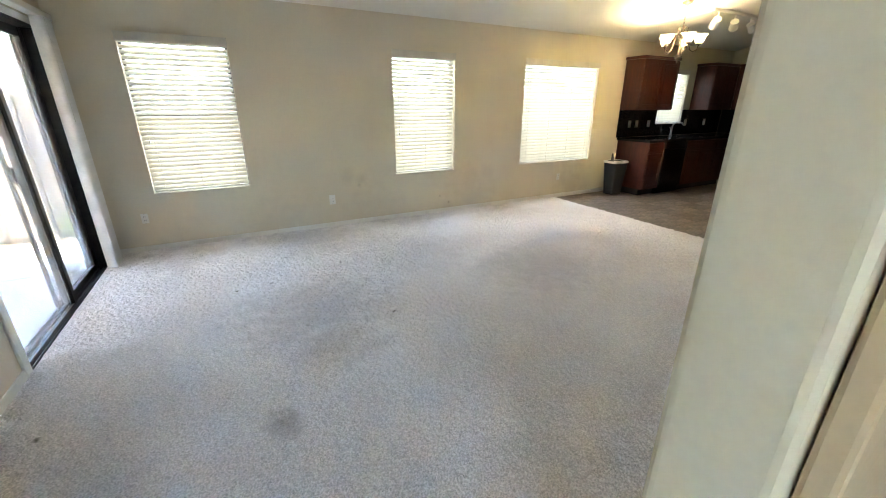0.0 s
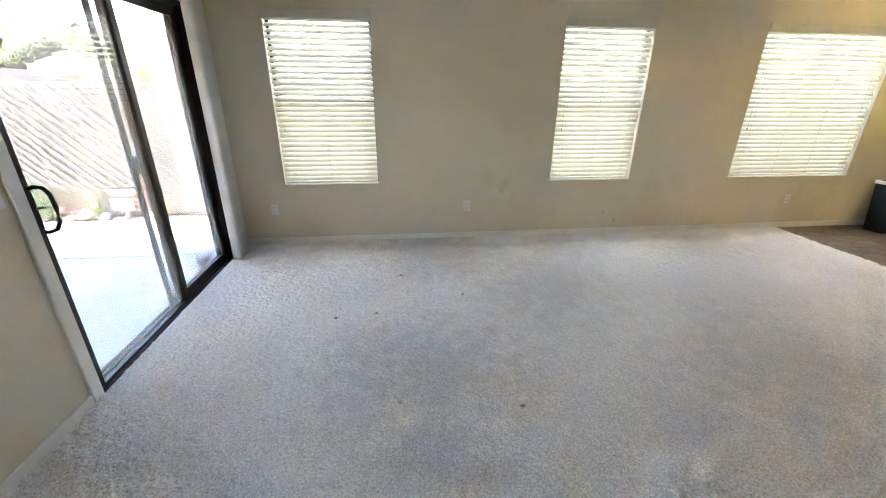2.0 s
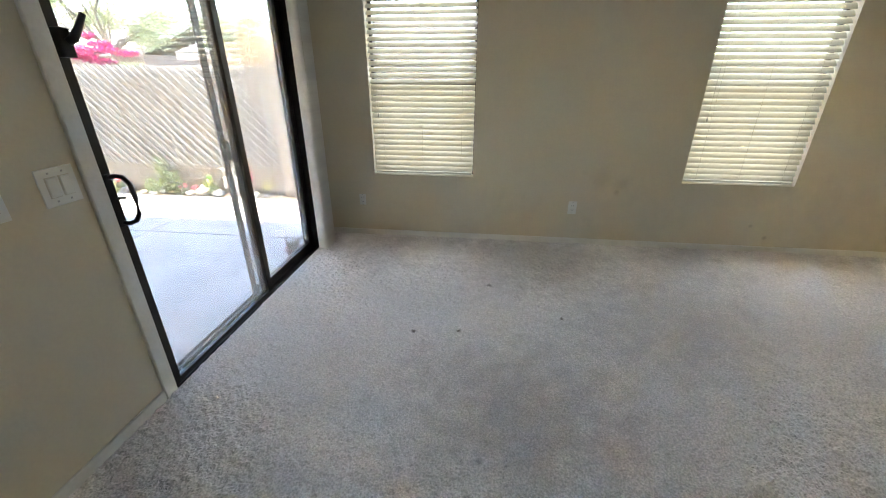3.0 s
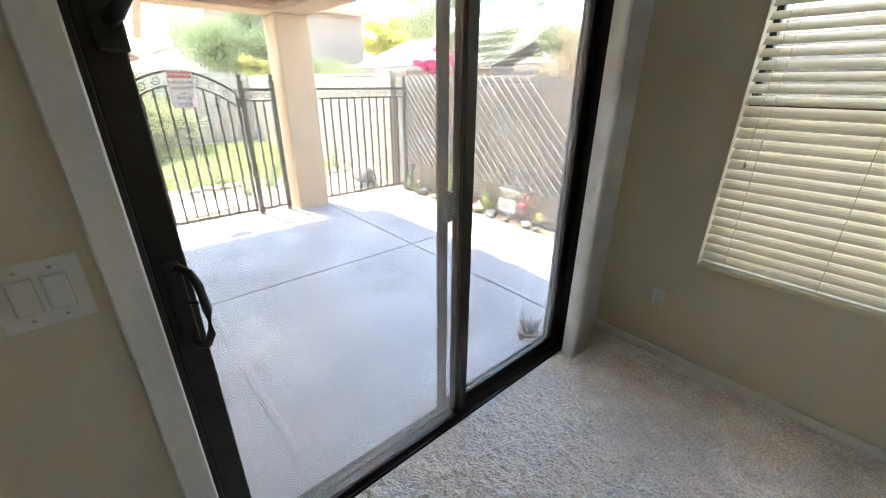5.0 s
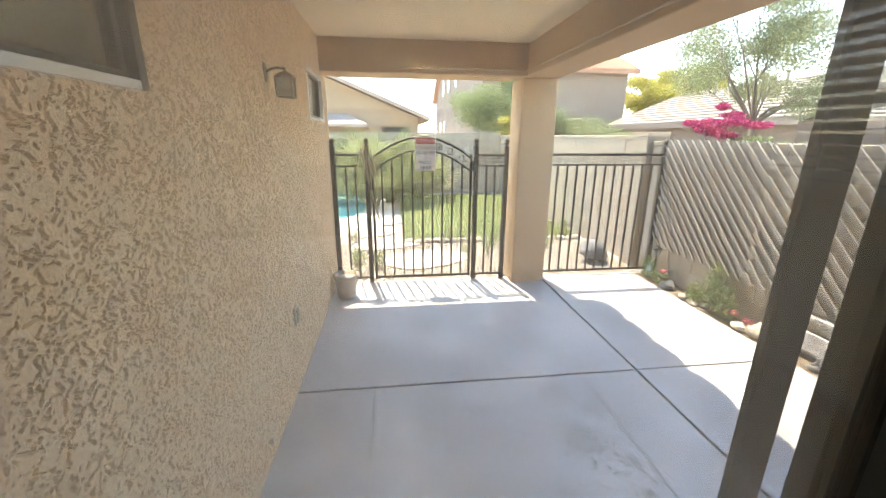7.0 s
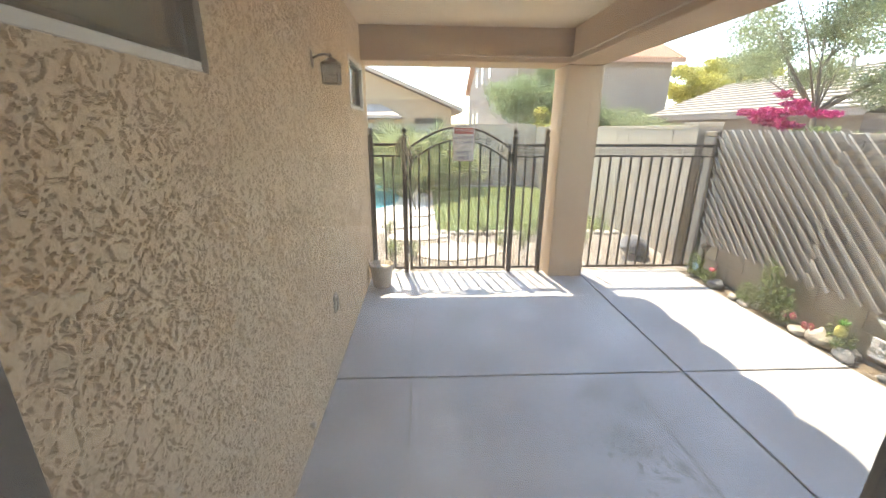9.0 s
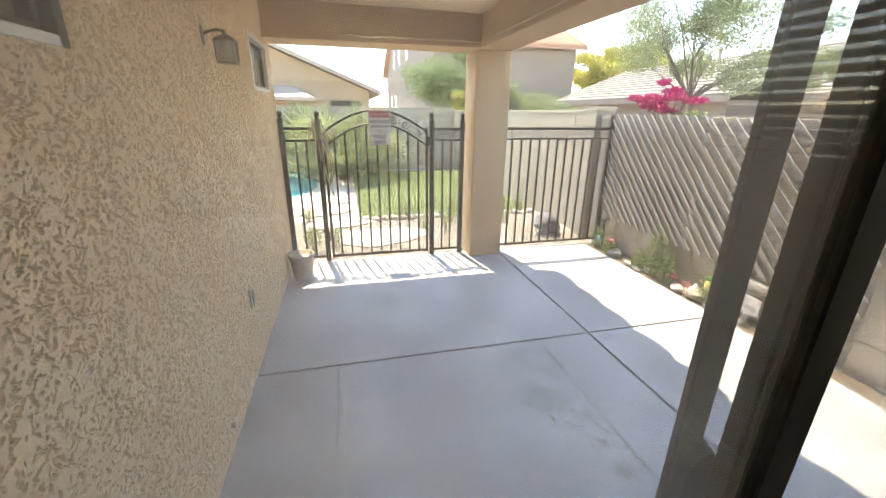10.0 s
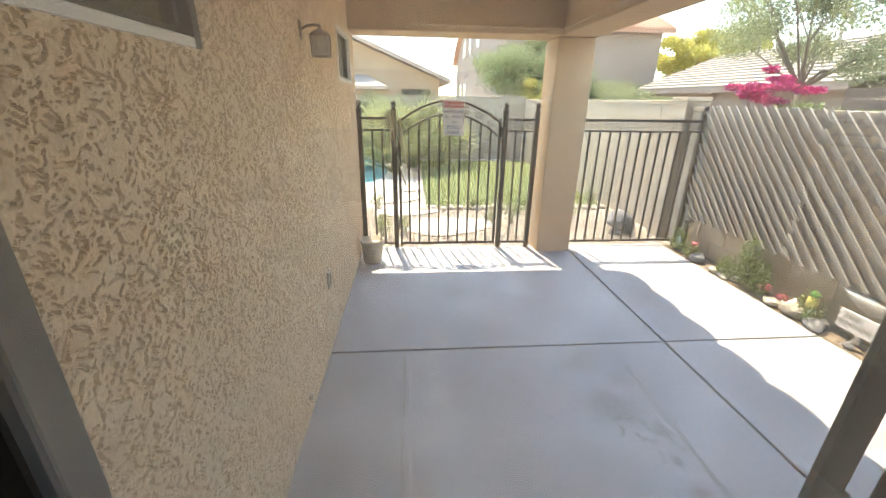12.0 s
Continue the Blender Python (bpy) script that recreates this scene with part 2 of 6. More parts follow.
M_CHERRY = mat("cherry_cabinet_wood", (0.058, 0.013, 0.008), (0.085, 0.02, 0.011), scale=3, rough=0.33, bump=0.1, bscale=24, fine=0.25, stretch=(6, 6, 0.7))
M_GRANITE = mat("black_granite", (0.012, 0.012, 0.013), (0.03, 0.028, 0.027), scale=60, rough=0.12, fine=0.4, bscale=200)
M_APPL = mat("black_appliance", (0.012, 0.012, 0.013), (0.016, 0.016, 0.017), scale=5, rough=0.18, fine=0.03)
M_ISLAND = mat("plum_island_paint", (0.13, 0.085, 0.095), (0.15, 0.10, 0.11), scale=2, rough=0.6, fine=0.05, bump=0.1)
M_STEEL = mat("brushed_steel", (0.5, 0.49, 0.47), scale=20, rough=0.28, metal=1.0)
M_ANTIQUE = mat("antique_bronze", (0.09, 0.06, 0.04), (0.16, 0.115, 0.08), scale=25, rough=0.4, metal=0.7)
M_SHADE = thin("frosted_shade", (0.92, 0.86, 0.74), 0.75, rough=0.5, fine=0.03)
M_STUCCO = mat("tan_stucco", (0.78, 0.57, 0.375), (0.83, 0.62, 0.415), scale=1.4, rough=0.92, bump=0.5, bscale=160, spec=0.15, fine=0.10, dist=0.006)
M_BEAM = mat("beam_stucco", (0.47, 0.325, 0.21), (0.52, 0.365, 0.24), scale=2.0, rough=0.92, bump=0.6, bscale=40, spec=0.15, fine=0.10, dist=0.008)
M_SOFFIT = mat("patio_soffit", (0.74, 0.60, 0.44), (0.70, 0.56, 0.40), scale=1.2, rough=0.9, bump=0.25, bscale=60, fine=0.04)
M_JOINT = mat("joint_dirt", (0.05, 0.042, 0.035), scale=30, rough=0.95)
M_BLOCK = mat("concrete_block", (0.44, 0.37, 0.29), (0.50, 0.43, 0.345), scale=4, rough=0.95, bump=0.5, bscale=110, fine=0.14, vary=0.06)
M_MORTAR = mat("mortar", (0.36, 0.305, 0.245), scale=8, rough=0.98)
M_LATTICE = mat("weathered_lattice", (0.27, 0.25, 0.23), (0.35, 0.33, 0.305), scale=8, rough=0.85, bump=0.3, bscale=60, fine=0.18, vary=0.12)
M_IRON = mat("dark_iron", (0.055, 0.043, 0.036), (0.075, 0.06, 0.05), scale=30, rough=0.5, metal=0.3)
M_GRAVEL = mat("desert_gravel", (0.42, 0.37, 0.32), (0.52, 0.47, 0.41), scale=2.2, rough=0.95, bump=1.0, bscale=70, fine=0.35, kind="cells", dist=0.02)
M_DIRT = mat("bed_soil", (0.16, 0.125, 0.095), (0.25, 0.20, 0.15), scale=7, rough=0.98, bump=1.0, bscale=60, fine=0.35, dist=0.02)
M_DECK = mat("pool_deck", (0.62, 0.57, 0.49), (0.68, 0.63, 0.55), scale=2, rough=0.85, bump=0.2, bscale=60, fine=0.06)
M_LAWN = mat("lawn_base", (0.23, 0.27, 0.12), (0.28, 0.31, 0.16), scale=2, rough=0.95, bump=0.6, bscale=120, fine=0.25)
M_GRASS = thin("grass_blade", (0.28, 0.335, 0.15), 0.3)
M_WATER = mat("pool_water", (0.10, 0.42, 0.50), (0.14, 0.50, 0.57), scale=2, rough=0.05, bump=0.15, bscale=6)
M_ROCK = mat("flagstone", (0.44, 0.40, 0.355), (0.52, 0.475, 0.42), scale=4, rough=0.9, bump=0.4, bscale=30, fine=0.12)
M_BOULDER = mat("dark_boulder", (0.10, 0.105, 0.12), (0.26, 0.26, 0.27), scale=7, rough=0.85, bump=0.7, bscale=22, fine=0.3)
M_BARK = mat("tree_bark", (0.13, 0.095, 0.07), (0.20, 0.155, 0.12), scale=8, rough=0.95, bump=0.8, bscale=30, fine=0.25, stretch=(3, 3, 0.6))
M_LEAF_A = thin("olive_leaf", (0.27, 0.34, 0.17), 0.45, fine=0.3, scale=3)
M_LEAF_B = thin("mesquite_leaf", (0.30, 0.34, 0.18), 0.5, fine=0.3, scale=3)
M_LEAF_Y = thin("palo_verde_bloom", (0.58, 0.55, 0.16), 0.45, fine=0.2, scale=3)
M_LEAF_P = thin("palm_blade", (0.33, 0.36, 0.19), 0.45, fine=0.3, scale=5)
M_LEAF_D = thin("dry_twig_leaf", (0.55, 0.40, 0.24), 0.45, fine=0.3, scale=5)
M_LEAF_G = thin("bright_leaf", (0.22, 0.28, 0.12), 0.45, fine=0.25, scale=8)
M_MAGENTA = thin("bougainvillea_bract", (0.50, 0.035, 0.17), 0.35, fine=0.25, scale=8)
M_PINK = thin("pink_petal", (0.66, 0.14, 0.22), 0.3)
M_YELLOW = mat("yellow_paint", (0.55, 0.50, 0.15), rough=0.4)
M_GREENP = mat("green_paint", (0.12, 0.35, 0.06), rough=0.4)
M_PINKP = mat("flamingo_paint", (0.75, 0.13, 0.17), rough=0.4)
M_BLUEP = mat("blue_glass_petal", (0.25, 0.42, 0.55), rough=0.3)
M_TERRA = mat("terracotta", (0.36, 0.15, 0.09), (0.42, 0.19, 0.12), scale=12, rough=0.85, bump=0.2)
M_POT = mat("worn_stone_pot", (0.42, 0.37, 0.31), (0.55, 0.50, 0.44), scale=14, rough=0.9, bump=0.4, bscale=40, fine=0.15)
M_AGAVE = mat("agave_leaf", (0.20, 0.24, 0.16), (0.30, 0.22, 0.16), scale=12, rough=0.6)
M_SIGN = mat("sign_white", (0.78, 0.76, 0.74), (0.70, 0.68, 0.66), scale=8, rough=0.4)
M_RED = mat("sign_red", (0.55, 0.05, 0.05), rough=0.4)
M_BLUE = mat("sign_blue", (0.03, 0.05, 0.22), rough=0.4)
M_HOUSE1 = mat("tan_house_stucco", (0.42, 0.31, 0.21), (0.46, 0.345, 0.235), scale=0.6, rough=0.95, bump=0.3, bscale=25, fine=0.05)
M_HOUSE2 = mat("taupe_house_stucco", (0.27, 0.22, 0.19), (0.30, 0.25, 0.215), scale=0.6, rough=0.95, bump=0.3, bscale=25, fine=0.05)
M_ROOF1 = mat("grey_roof_tile", (0.36, 0.30, 0.26), (0.44, 0.38, 0.33), scale=1.5, rough=0.9, fine=0.15, vary=0.08)
M_ROOF2 = mat("clay_roof_tile", (0.42, 0.24, 0.17), (0.50, 0.32, 0.24), scale=1.5, rough=0.9, fine=0.15)
M_ROOF3 = mat("pale_roof_tile", (0.36, 0.325, 0.285), (0.42, 0.38, 0.335), scale=1.5, rough=0.9, fine=0.12)
M_FARGLASS = mat("far_window_glass", (0.08, 0.09, 0.10), rough=0.08)
M_LAMPGLASS = glass("lantern_glass", 0.25)
M_CRYSTAL = glass("garden_glass", 0.3)


def math_node(nt, op, a, b=None, clamp=False):
    n = nt.nodes.new("ShaderNodeMath")
    n.operation, n.use_clamp = op, clamp
    for i, v in enumerate((a, b)):
        if v is None:
            continue
        if isinstance(v, (int, float)):
            n.inputs[i].default_value = v
        else:
            nt.links.new(v, n.inputs[i])
    return n.outputs[0]


def add_marks(m, lines=(), spots=(), colour=(0.2, 0.18, 0.16), origin=(0, 0, 0), up=False):
    """Old stains and other marks on a floor or wall: ragged lines (axis, place, from, to, half width) and blotches (x,
    y, radius, strength), in the world's metres.
    """
    nt = m.node_tree
    p = nt.nodes["Principled BSDF"]
    src = p.inputs["Base Color"].links[0].from_socket
    co = nt.nodes.new("ShaderNodeTexCoord").outputs["Object"]
    sp = nt.nodes.new("ShaderNodeSeparateXYZ")
    nt.links.new(co, sp.inputs[0])
    ax = {"x": math_node(nt, "ADD", sp.outputs[0], origin[0]), "y": math_node(nt, "ADD", sp.outputs[2 if up else 1], origin[1])}
    nz = nt.nodes.new("ShaderNodeTexNoise")
    nz.inputs["Scale"].default_value, nz.inputs["Detail"].default_value = 9, 5
    nt.links.new(co, nz.inputs["Vector"])
    total = None
    for axis, at, u0, u1, half in lines:
        other = "y" if axis == "x" else "x"
        wob = math_node(nt, "MULTIPLY", math_node(nt, "SUBTRACT", nz.outputs["Fac"], 0.5), half * 2.5)
        d = math_node(nt, "ABSOLUTE", math_node(nt, "SUBTRACT", math_node(nt, "ADD", ax[axis], wob), at))
        a = math_node(nt, "SUBTRACT", 1.0, math_node(nt, "DIVIDE", d, half), True)
        e = math_node(nt, "MULTIPLY", math_node(nt, "GREATER_THAN", ax[other], u0), math_node(nt, "LESS_THAN", ax[other], u1))
        v = math_node(nt, "MULTIPLY", math_node(nt, "MULTIPLY", a, e), math_node(nt, "MULTIPLY", nz.outputs["Fac"], 1.8), True)
        total = v if total is None else math_node(nt, "MAXIMUM", total, v)
    for x, y, r, k in spots:
        dx, dy = math_node(nt, "SUBTRACT", ax["x"], x), math_node(nt, "SUBTRACT", ax["y"], y)
        d = math_node(nt, "SQRT", math_node(nt, "ADD", math_node(nt, "MULTIPLY", dx, dx), math_node(nt, "MULTIPLY", dy, dy)))
        f = math_node(nt, "SUBTRACT", 1.0, math_node(nt, "DIVIDE", d, r))
        f = math_node(nt, "ADD", f, math_node(nt, "MULTIPLY", math_node(nt, "SUBTRACT", nz.outputs["Fac"], 0.55), 1.6))
        v = math_node(nt, "MULTIPLY", math_node(nt, "MULTIPLY", f, 1.4, True), k)
        total = v if total is None else math_node(nt, "MAXIMUM", total, v)
    mx = nt.nodes.new("ShaderNodeMix")
    mx.data_type = "RGBA"
    nt.links.new(total, mx.inputs[0])
    nt.links.new(src, mx.inputs[6])
    mx.inputs[7].default_value = (*colour, 1)
    nt.links.new(mx.outputs[2], p.inputs["Base Color"])


M_CONCRETE = mat("patio_concrete", (0.38, 0.375, 0.395), (0.56, 0.555, 0.57), scale=1.6, rough=0.46, bump=0.2, bscale=40, fine=0.15)
add_marks(M_CONCRETE, [("y", 3.03, -4.33, -1.6, 0.012), ("x", -4.31, 3.02, 3.65, 0.011), ("y", 4.53, -3.3, -1.7, 0.022)],
          [(-4.22, 3.45, 0.20, 0.55), (-2.75, 4.25, 0.22, 0.45), (-2.55, 4.45, 0.07, 0.8), (-2.35, 4.40, 0.05, 0.9), (-2.42, 4.48, 0.035, 0.9), (-2.30, 4.52, 0.03, 0.9), (-2.48, 4.36, 0.03, 0.8), (-3.2, 4.27, 0.16, 0.55), (-2.98, 4.42, 0.10, 0.5), (-2.19, 4.41, 0.07, 0.9), (-3.05, 3.7, 0.08, 0.45), (-1.85, 4.15, 0.06, 0.9), (-3.05, 2.8, 0.22, 0.3), (-2.4, 2.75, 0.3, 0.3)], (0.21, 0.19, 0.175), (-3.4, 4.4, 0))
# a pale line and pale patches mixed into the concrete colour
add_marks(M_CONCRETE, [("y", 3.07, -3.2, -1.7, 0.014)], [(-2.9, 3.23, 0.24, 0.8), (-2.6, 3.25, 0.34, 0.8), (-2.2, 3.3, 0.3, 0.7), (-3.6, 4.3, 0.12, 0.6), (-2.94, 3.88, 0.07, 0.9), (-4.0, 3.6, 0.3, 0.4), (-4.31, 4.06, 0.26, 0.75)], (0.70, 0.695, 0.70), (-3.4, 4.4, 0))


def add_speckle(m, spots, colour, origin, size):
    """Small dark specks of dirt scattered inside a few blotches (x, y, radius)."""
    nt = m.node_tree
    p = nt.nodes["Principled BSDF"]
    src = p.inputs["Base Color"].links[0].from_socket
    co = nt.nodes.new("ShaderNodeTexCoord").outputs["Object"]
    sp = nt.nodes.new("ShaderNodeSeparateXYZ")
    nt.links.new(co, sp.inputs[0])
    total = 0.0
    for x, y, r in spots:
        dx = math_node(nt, "SUBTRACT", sp.outputs[0], x - origin[0])
        dy = math_node(nt, "SUBTRACT", sp.outputs[1], y - origin[1])
        d = math_node(nt, "SQRT", math_node(nt, "ADD", math_node(nt, "MULTIPLY", dx, dx), math_node(nt, "MULTIPLY", dy, dy)))
        total = math_node(nt, "MAXIMUM", total, math_node(nt, "SUBTRACT", 1.0, math_node(nt, "DIVIDE", d, r), True))
    nz = nt.nodes.new("ShaderNodeTexNoise")
    nz.inputs["Scale"].default_value, nz.inputs["Detail"].default_value = size, 2
    nt.links.new(co, nz.inputs["Vector"])
    f = math_node(nt, "ADD", nz.outputs["Fac"], math_node(nt, "MULTIPLY", math_node(nt, "SQRT", total), 0.22))
    f = math_node(nt, "MULTIPLY", math_node(nt, "SUBTRACT", f, 0.75), 12.0, True)
    f = math_node(nt, "MULTIPLY", f, math_node(nt, "GREATER_THAN", total, 0.001))
    mx = nt.nodes.new("ShaderNodeMix")
    mx.data_type = "RGBA"
    nt.links.new(f, mx.inputs[0])
    nt.links.new(src, mx.inputs[6])
    mx.inputs[7].default_value = (*colour, 1)
    nt.links.new(mx.outputs[2], p.inputs["Base Color"])


add_speckle(M_CONCRETE, [(-2.72, 4.24, 0.42), (-2.45, 4.34, 0.30), (-3.05, 4.18, 0.3), (-4.25, 3.45, 0.32)], (0.17, 0.155, 0.145), (-3.4, 4.4), 26)
add_marks(M_CARPET, [], [(0.007, 1.63, 0.12, 0.6), (0.45, 2.75, 0.75, 0.30), (0.45, 2.2, 0.4, 0.25), (1.4, 3.6, 0.8, 0.22), (0.6, 4.45, 0.9, 0.28), (2.4, 2.6, 0.8, 0.20), (1.9, 4.5, 0.5, 0.25), (-0.142, 3.323, 0.020, 1.0), (0.124, 3.356, 0.019, 1.0), (0.866, 2.41, 0.019, 1.0), (0.757, 3.55, 0.016, 0.9), (0.277, 2.498, 0.035, 0.6), (-0.985, 2.05, 0.022, 1.0), (0.30, 3.92, 0.031, 0.7), (3.4, 4.4, 0.6, 0.22), (-0.6, 4.4, 0.5, 0.28)], (0.25, 0.23, 0.215))
# small wall marks, and broad blotches that darken the wall low down
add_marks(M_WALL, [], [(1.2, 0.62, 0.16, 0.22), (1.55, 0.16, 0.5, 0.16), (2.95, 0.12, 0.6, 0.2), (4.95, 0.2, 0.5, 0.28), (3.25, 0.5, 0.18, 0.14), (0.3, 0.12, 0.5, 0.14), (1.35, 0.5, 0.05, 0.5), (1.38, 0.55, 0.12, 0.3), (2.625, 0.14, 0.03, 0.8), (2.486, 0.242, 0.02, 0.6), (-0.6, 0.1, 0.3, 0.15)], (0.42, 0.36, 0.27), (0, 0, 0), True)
# olive tan that imitates the block wall reflected in the pane
M_DIM = mat("window_shade", (0.42, 0.40, 0.29), (0.47, 0.45, 0.34), scale=3, rough=0.8)
M_COLUMN = mat("column_stucco", (0.54, 0.38, 0.25), (0.60, 0.43, 0.285), scale=2.0, rough=0.92, bump=1.0, bscale=38, spec=0.15, fine=0.16, dist=0.014)
# ---- the house ----
NY, WX, EX = 4.81, -1.21, 8.9        # inner faces of the north, west and east walls
G = -0.15                            # patio and yard
CEIL0, RISE, RIDGE_Y = 2.42, 0.17, 0.2

W1, W2, W3, W4 = (-0.76, 0.12, 0.59, 2.03), (1.85, 2.71, 0.59, 2.03), (3.85, 5.30, 0.59, 2.03), (6.87, 7.62, 1.12, 2.01)
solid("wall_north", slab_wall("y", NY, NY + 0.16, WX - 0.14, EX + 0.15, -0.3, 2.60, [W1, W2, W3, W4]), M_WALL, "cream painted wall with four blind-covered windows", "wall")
# unseen opening, added to brighten the wall end and the near carpet
UNSEEN_WINDOW = (-0.80, -0.42, 1.0, 2.05)
DOOR = (2.69, 4.53, 0.0, 2.03)
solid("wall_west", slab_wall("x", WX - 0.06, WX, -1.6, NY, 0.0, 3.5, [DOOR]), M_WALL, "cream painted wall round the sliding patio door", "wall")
solid("wall_patio_end", slab_wall("x", WX - 0.16, WX - 0.063, 2.5, NY + 0.16, G - 0.1, 2.9, [(2.69, 4.53, -0.046, 2.03)]), M_STUCCO, "tan stucco outer wall round the sliding door", "wall")
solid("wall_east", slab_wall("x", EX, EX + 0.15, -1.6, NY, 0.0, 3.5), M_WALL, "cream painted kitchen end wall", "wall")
# the wall of the opening that the walk comes through, with rounded corners
bm = bmesh.new()
box(bm, 0.402, EX, 0.078, 0.207, 0, 3.4, 0.018, 4)
solid("wall_south", bm, M_WALL, "cream painted wall end with rounded corners", "wall")
bm = bmesh.new()
box(bm, 0.4055, EX, 0.050, 0.0775, 0, 3.0, 0.006, 2)
solid("wall_hall_face", bm, M_WARM, "tan hall side of the wall, warm lamplight in its colour", "wall")
bm = bmesh.new()
box(bm, WX, -0.55, 0.05, 0.18, 0, 3.4, 0.02, 4)
solid("wall_south_west", bm, M_WALL, "cream painted wall beside the opening", "wall")
solid("wall_hall_back", slab_wall("y", -1.6, -1.45, WX, EX, 0, 3.5, [UNSEEN_WINDOW]), M_WARM, "warm tan hall wall with an added window", "wall")
x0, x1, z0, z1 = UNSEEN_WINDOW
t = thing("window_hall", ((x0 + x1) / 2, -1.55, z0), "unseen white framed window added to brighten the hall", "window", kind="structure")
for a, b, c, d in ((x0, x0 + 0.04, z0, z1), (x1 - 0.04, x1, z0, z1), (x0 + 0.04, x1 - 0.04, z0, z0 + 0.04), (x0 + 0.04, x1 - 0.04, z1 - 0.04, z1)):
    part("frame_bar", box(bmesh.new(), a, b, -1.585, -1.535, c, d, 0.003), M_TRIM, t)
part("pane", box(bmesh.new(), x0 + 0.04, x1 - 0.04, -1.565, -1.56, z0 + 0.04, z1 - 0.04), M_CLEAR, t)

bm = bmesh.new()
box(bm, WX, 4.60, -1.45, NY, -0.15, 0.0)
solid("floor", bm, M_CARPET, "grey-beige cut-pile carpet with worn dark patches", "carpet")
floor2 = solid("floor_kitchen", box(bmesh.new(), 4.603, EX, -1.45, NY, -0.15, -0.010), M_GROUT, "brown stone-look tile floor of the kitchen", "floor")

def ceiling_z(y):
    return CEIL0 + RISE * (NY - max(y, RIDGE_Y))

bm = bmesh.new()
ys = (NY + 0.16, RIDGE_Y, -1.6)
lo = [[bm.verts.new((x, y, ceiling_z(y))) for y in ys] for x in (WX - 0.16, EX + 0.15)]
hi = [[bm.verts.new((x, y, ceiling_z(y) + 0.12)) for y in ys] for x in (WX - 0.16, EX + 0.15)]
for i in (0, 1):
    bm.faces.new((lo[0][i], lo[0][i + 1], lo[1][i + 1], lo[1][i]))
    bm.faces.new((hi[0][i], hi[0][i + 1], hi[1][i + 1], hi[1][i]))
    for s in (0, 1):
        bm.faces.new((lo[s][i], lo[s][i + 1], hi[s][i + 1], hi[s][i]))
for i in (0, 2):
    bm.faces.new((lo[0][i], lo[1][i], hi[1][i], hi[0][i]))
solid("ceiling", bm, M_CEIL, "white sloping ceiling over the living room and kitchen", "ceiling")

# baseboards
def baseboard(x0, x1, y0, y1, name="baseboard"):
    solid(name, box(bmesh.new(), x0, x1, y0, y1, 0.0, 0.062, 0.003), M_TRIM, "narrow white painted baseboard", "baseboard")

baseboard(WX, 5.9, NY - 0.012, NY)
baseboard(WX, WX + 0.012, 0.21, 2.654)
baseboard(WX, WX + 0.012, 4.572, NY - 0.012)

# ---- sliding patio door ----
def door_panel(name, parent, x, y0, y1, z0=-0.012, z1=1.985, stile=0.052, right=0.052, rail=0.05, thick=0.03, material=M_BRONZE, pane=M_GLASS, pane_name="pane"):
    fr = bmesh.new()
    box(fr, x - thick / 2, x + thick / 2, y0, y0 + stile, z0, z1, 0.003)
    a = part("stile", fr, material, parent)
    part("stile", box(bmesh.new(), x - thick / 2, x + thick / 2, y1 - right, y1, z0, z1, 0.003), material, parent)
    part("bottom_rail", box(bmesh.new(), x - thick / 2 + 0.002, x + thick / 2 - 0.002, y0 + stile, y1 - right, z0, z0 + rail, 0.002), material, parent)
    part("top_rail", box(bmesh.new(), x - thick / 2 + 0.002, x + thick / 2 - 0.002, y0 + stile, y1 - right, z1 - rail, z1, 0.002), material, parent)
    g = part(pane_name, box(bmesh.new(), x - 0.003, x + 0.003, y0 + stile - 0.008, y1 - right + 0.008, z0 + rail - 0.008, z1 - rail + 0.008), pane, parent)
    g.visible_shadow = False
    return a

dframe = thing("door_frame", (WX - 0.09, 3.6, 0), "dark bronze aluminium frame of the sliding patio door", "door frame", kind="structure")
part("jamb", box(bmesh.new(), WX - 0.15, WX - 0.005, 2.69, 2.734, -0.045, 2.03, 0.002), M_BRONZE, dframe)
part("jamb", box(bmesh.new(), WX - 0.15, WX - 0.005, 4.495, 4.53, -0.045, 2.03, 0.002), M_BRONZE, dframe)
part("head", box(bmesh.new(), WX - 0.15, WX - 0.005, 2.735, 4.4945, 1.99, 2.03, 0.002), M_BRONZE, dframe)
part("jamb_stop", box(bmesh.new(), WX - 0.10, WX - 0.063, 2.7345, 2.765, -0.018, 1.989, 0.002), M_BRONZE, dframe)
sill = part("sill_track", box(bmesh.new(), WX - 0.15, WX - 0.005, 2.735, 4.4945, -0.045, -0.019, 0.002), M_BRONZE, dframe)
for x in (WX - 0.03, WX - 0.065, WX - 0.10, WX - 0.135):
    part("track_rib", box(bmesh.new(), x - 0.003, x + 0.003, 2.736, 4.494, -0.0185, 0.002), M_BRONZE, sill)
part("inner_flange", box(bmesh.new(), WX - 0.012, WX - 0.006, 2.736, 4.494, -0.0185, 0.008, 0.001), M_BRONZE, sill)

slider = thing("sliding_glass_door", (WX - 0.045, 3.2, 0.03), "closed sliding glass door panel in dark bronze aluminium", "door")
door_panel("slider", slider, WX - 0.045, 2.7345, 3.71, stile=0.064, rail=0.026)
fixed = thing("fixed_glass_door", (WX - 0.085, 4.05, 0.03), "fixed glass door panel in dark bronze aluminium", "door")
door_panel("fixed", fixed, WX - 0.083, 3.665, 4.493, stile=0.045, right=0.065, rail=0.068)
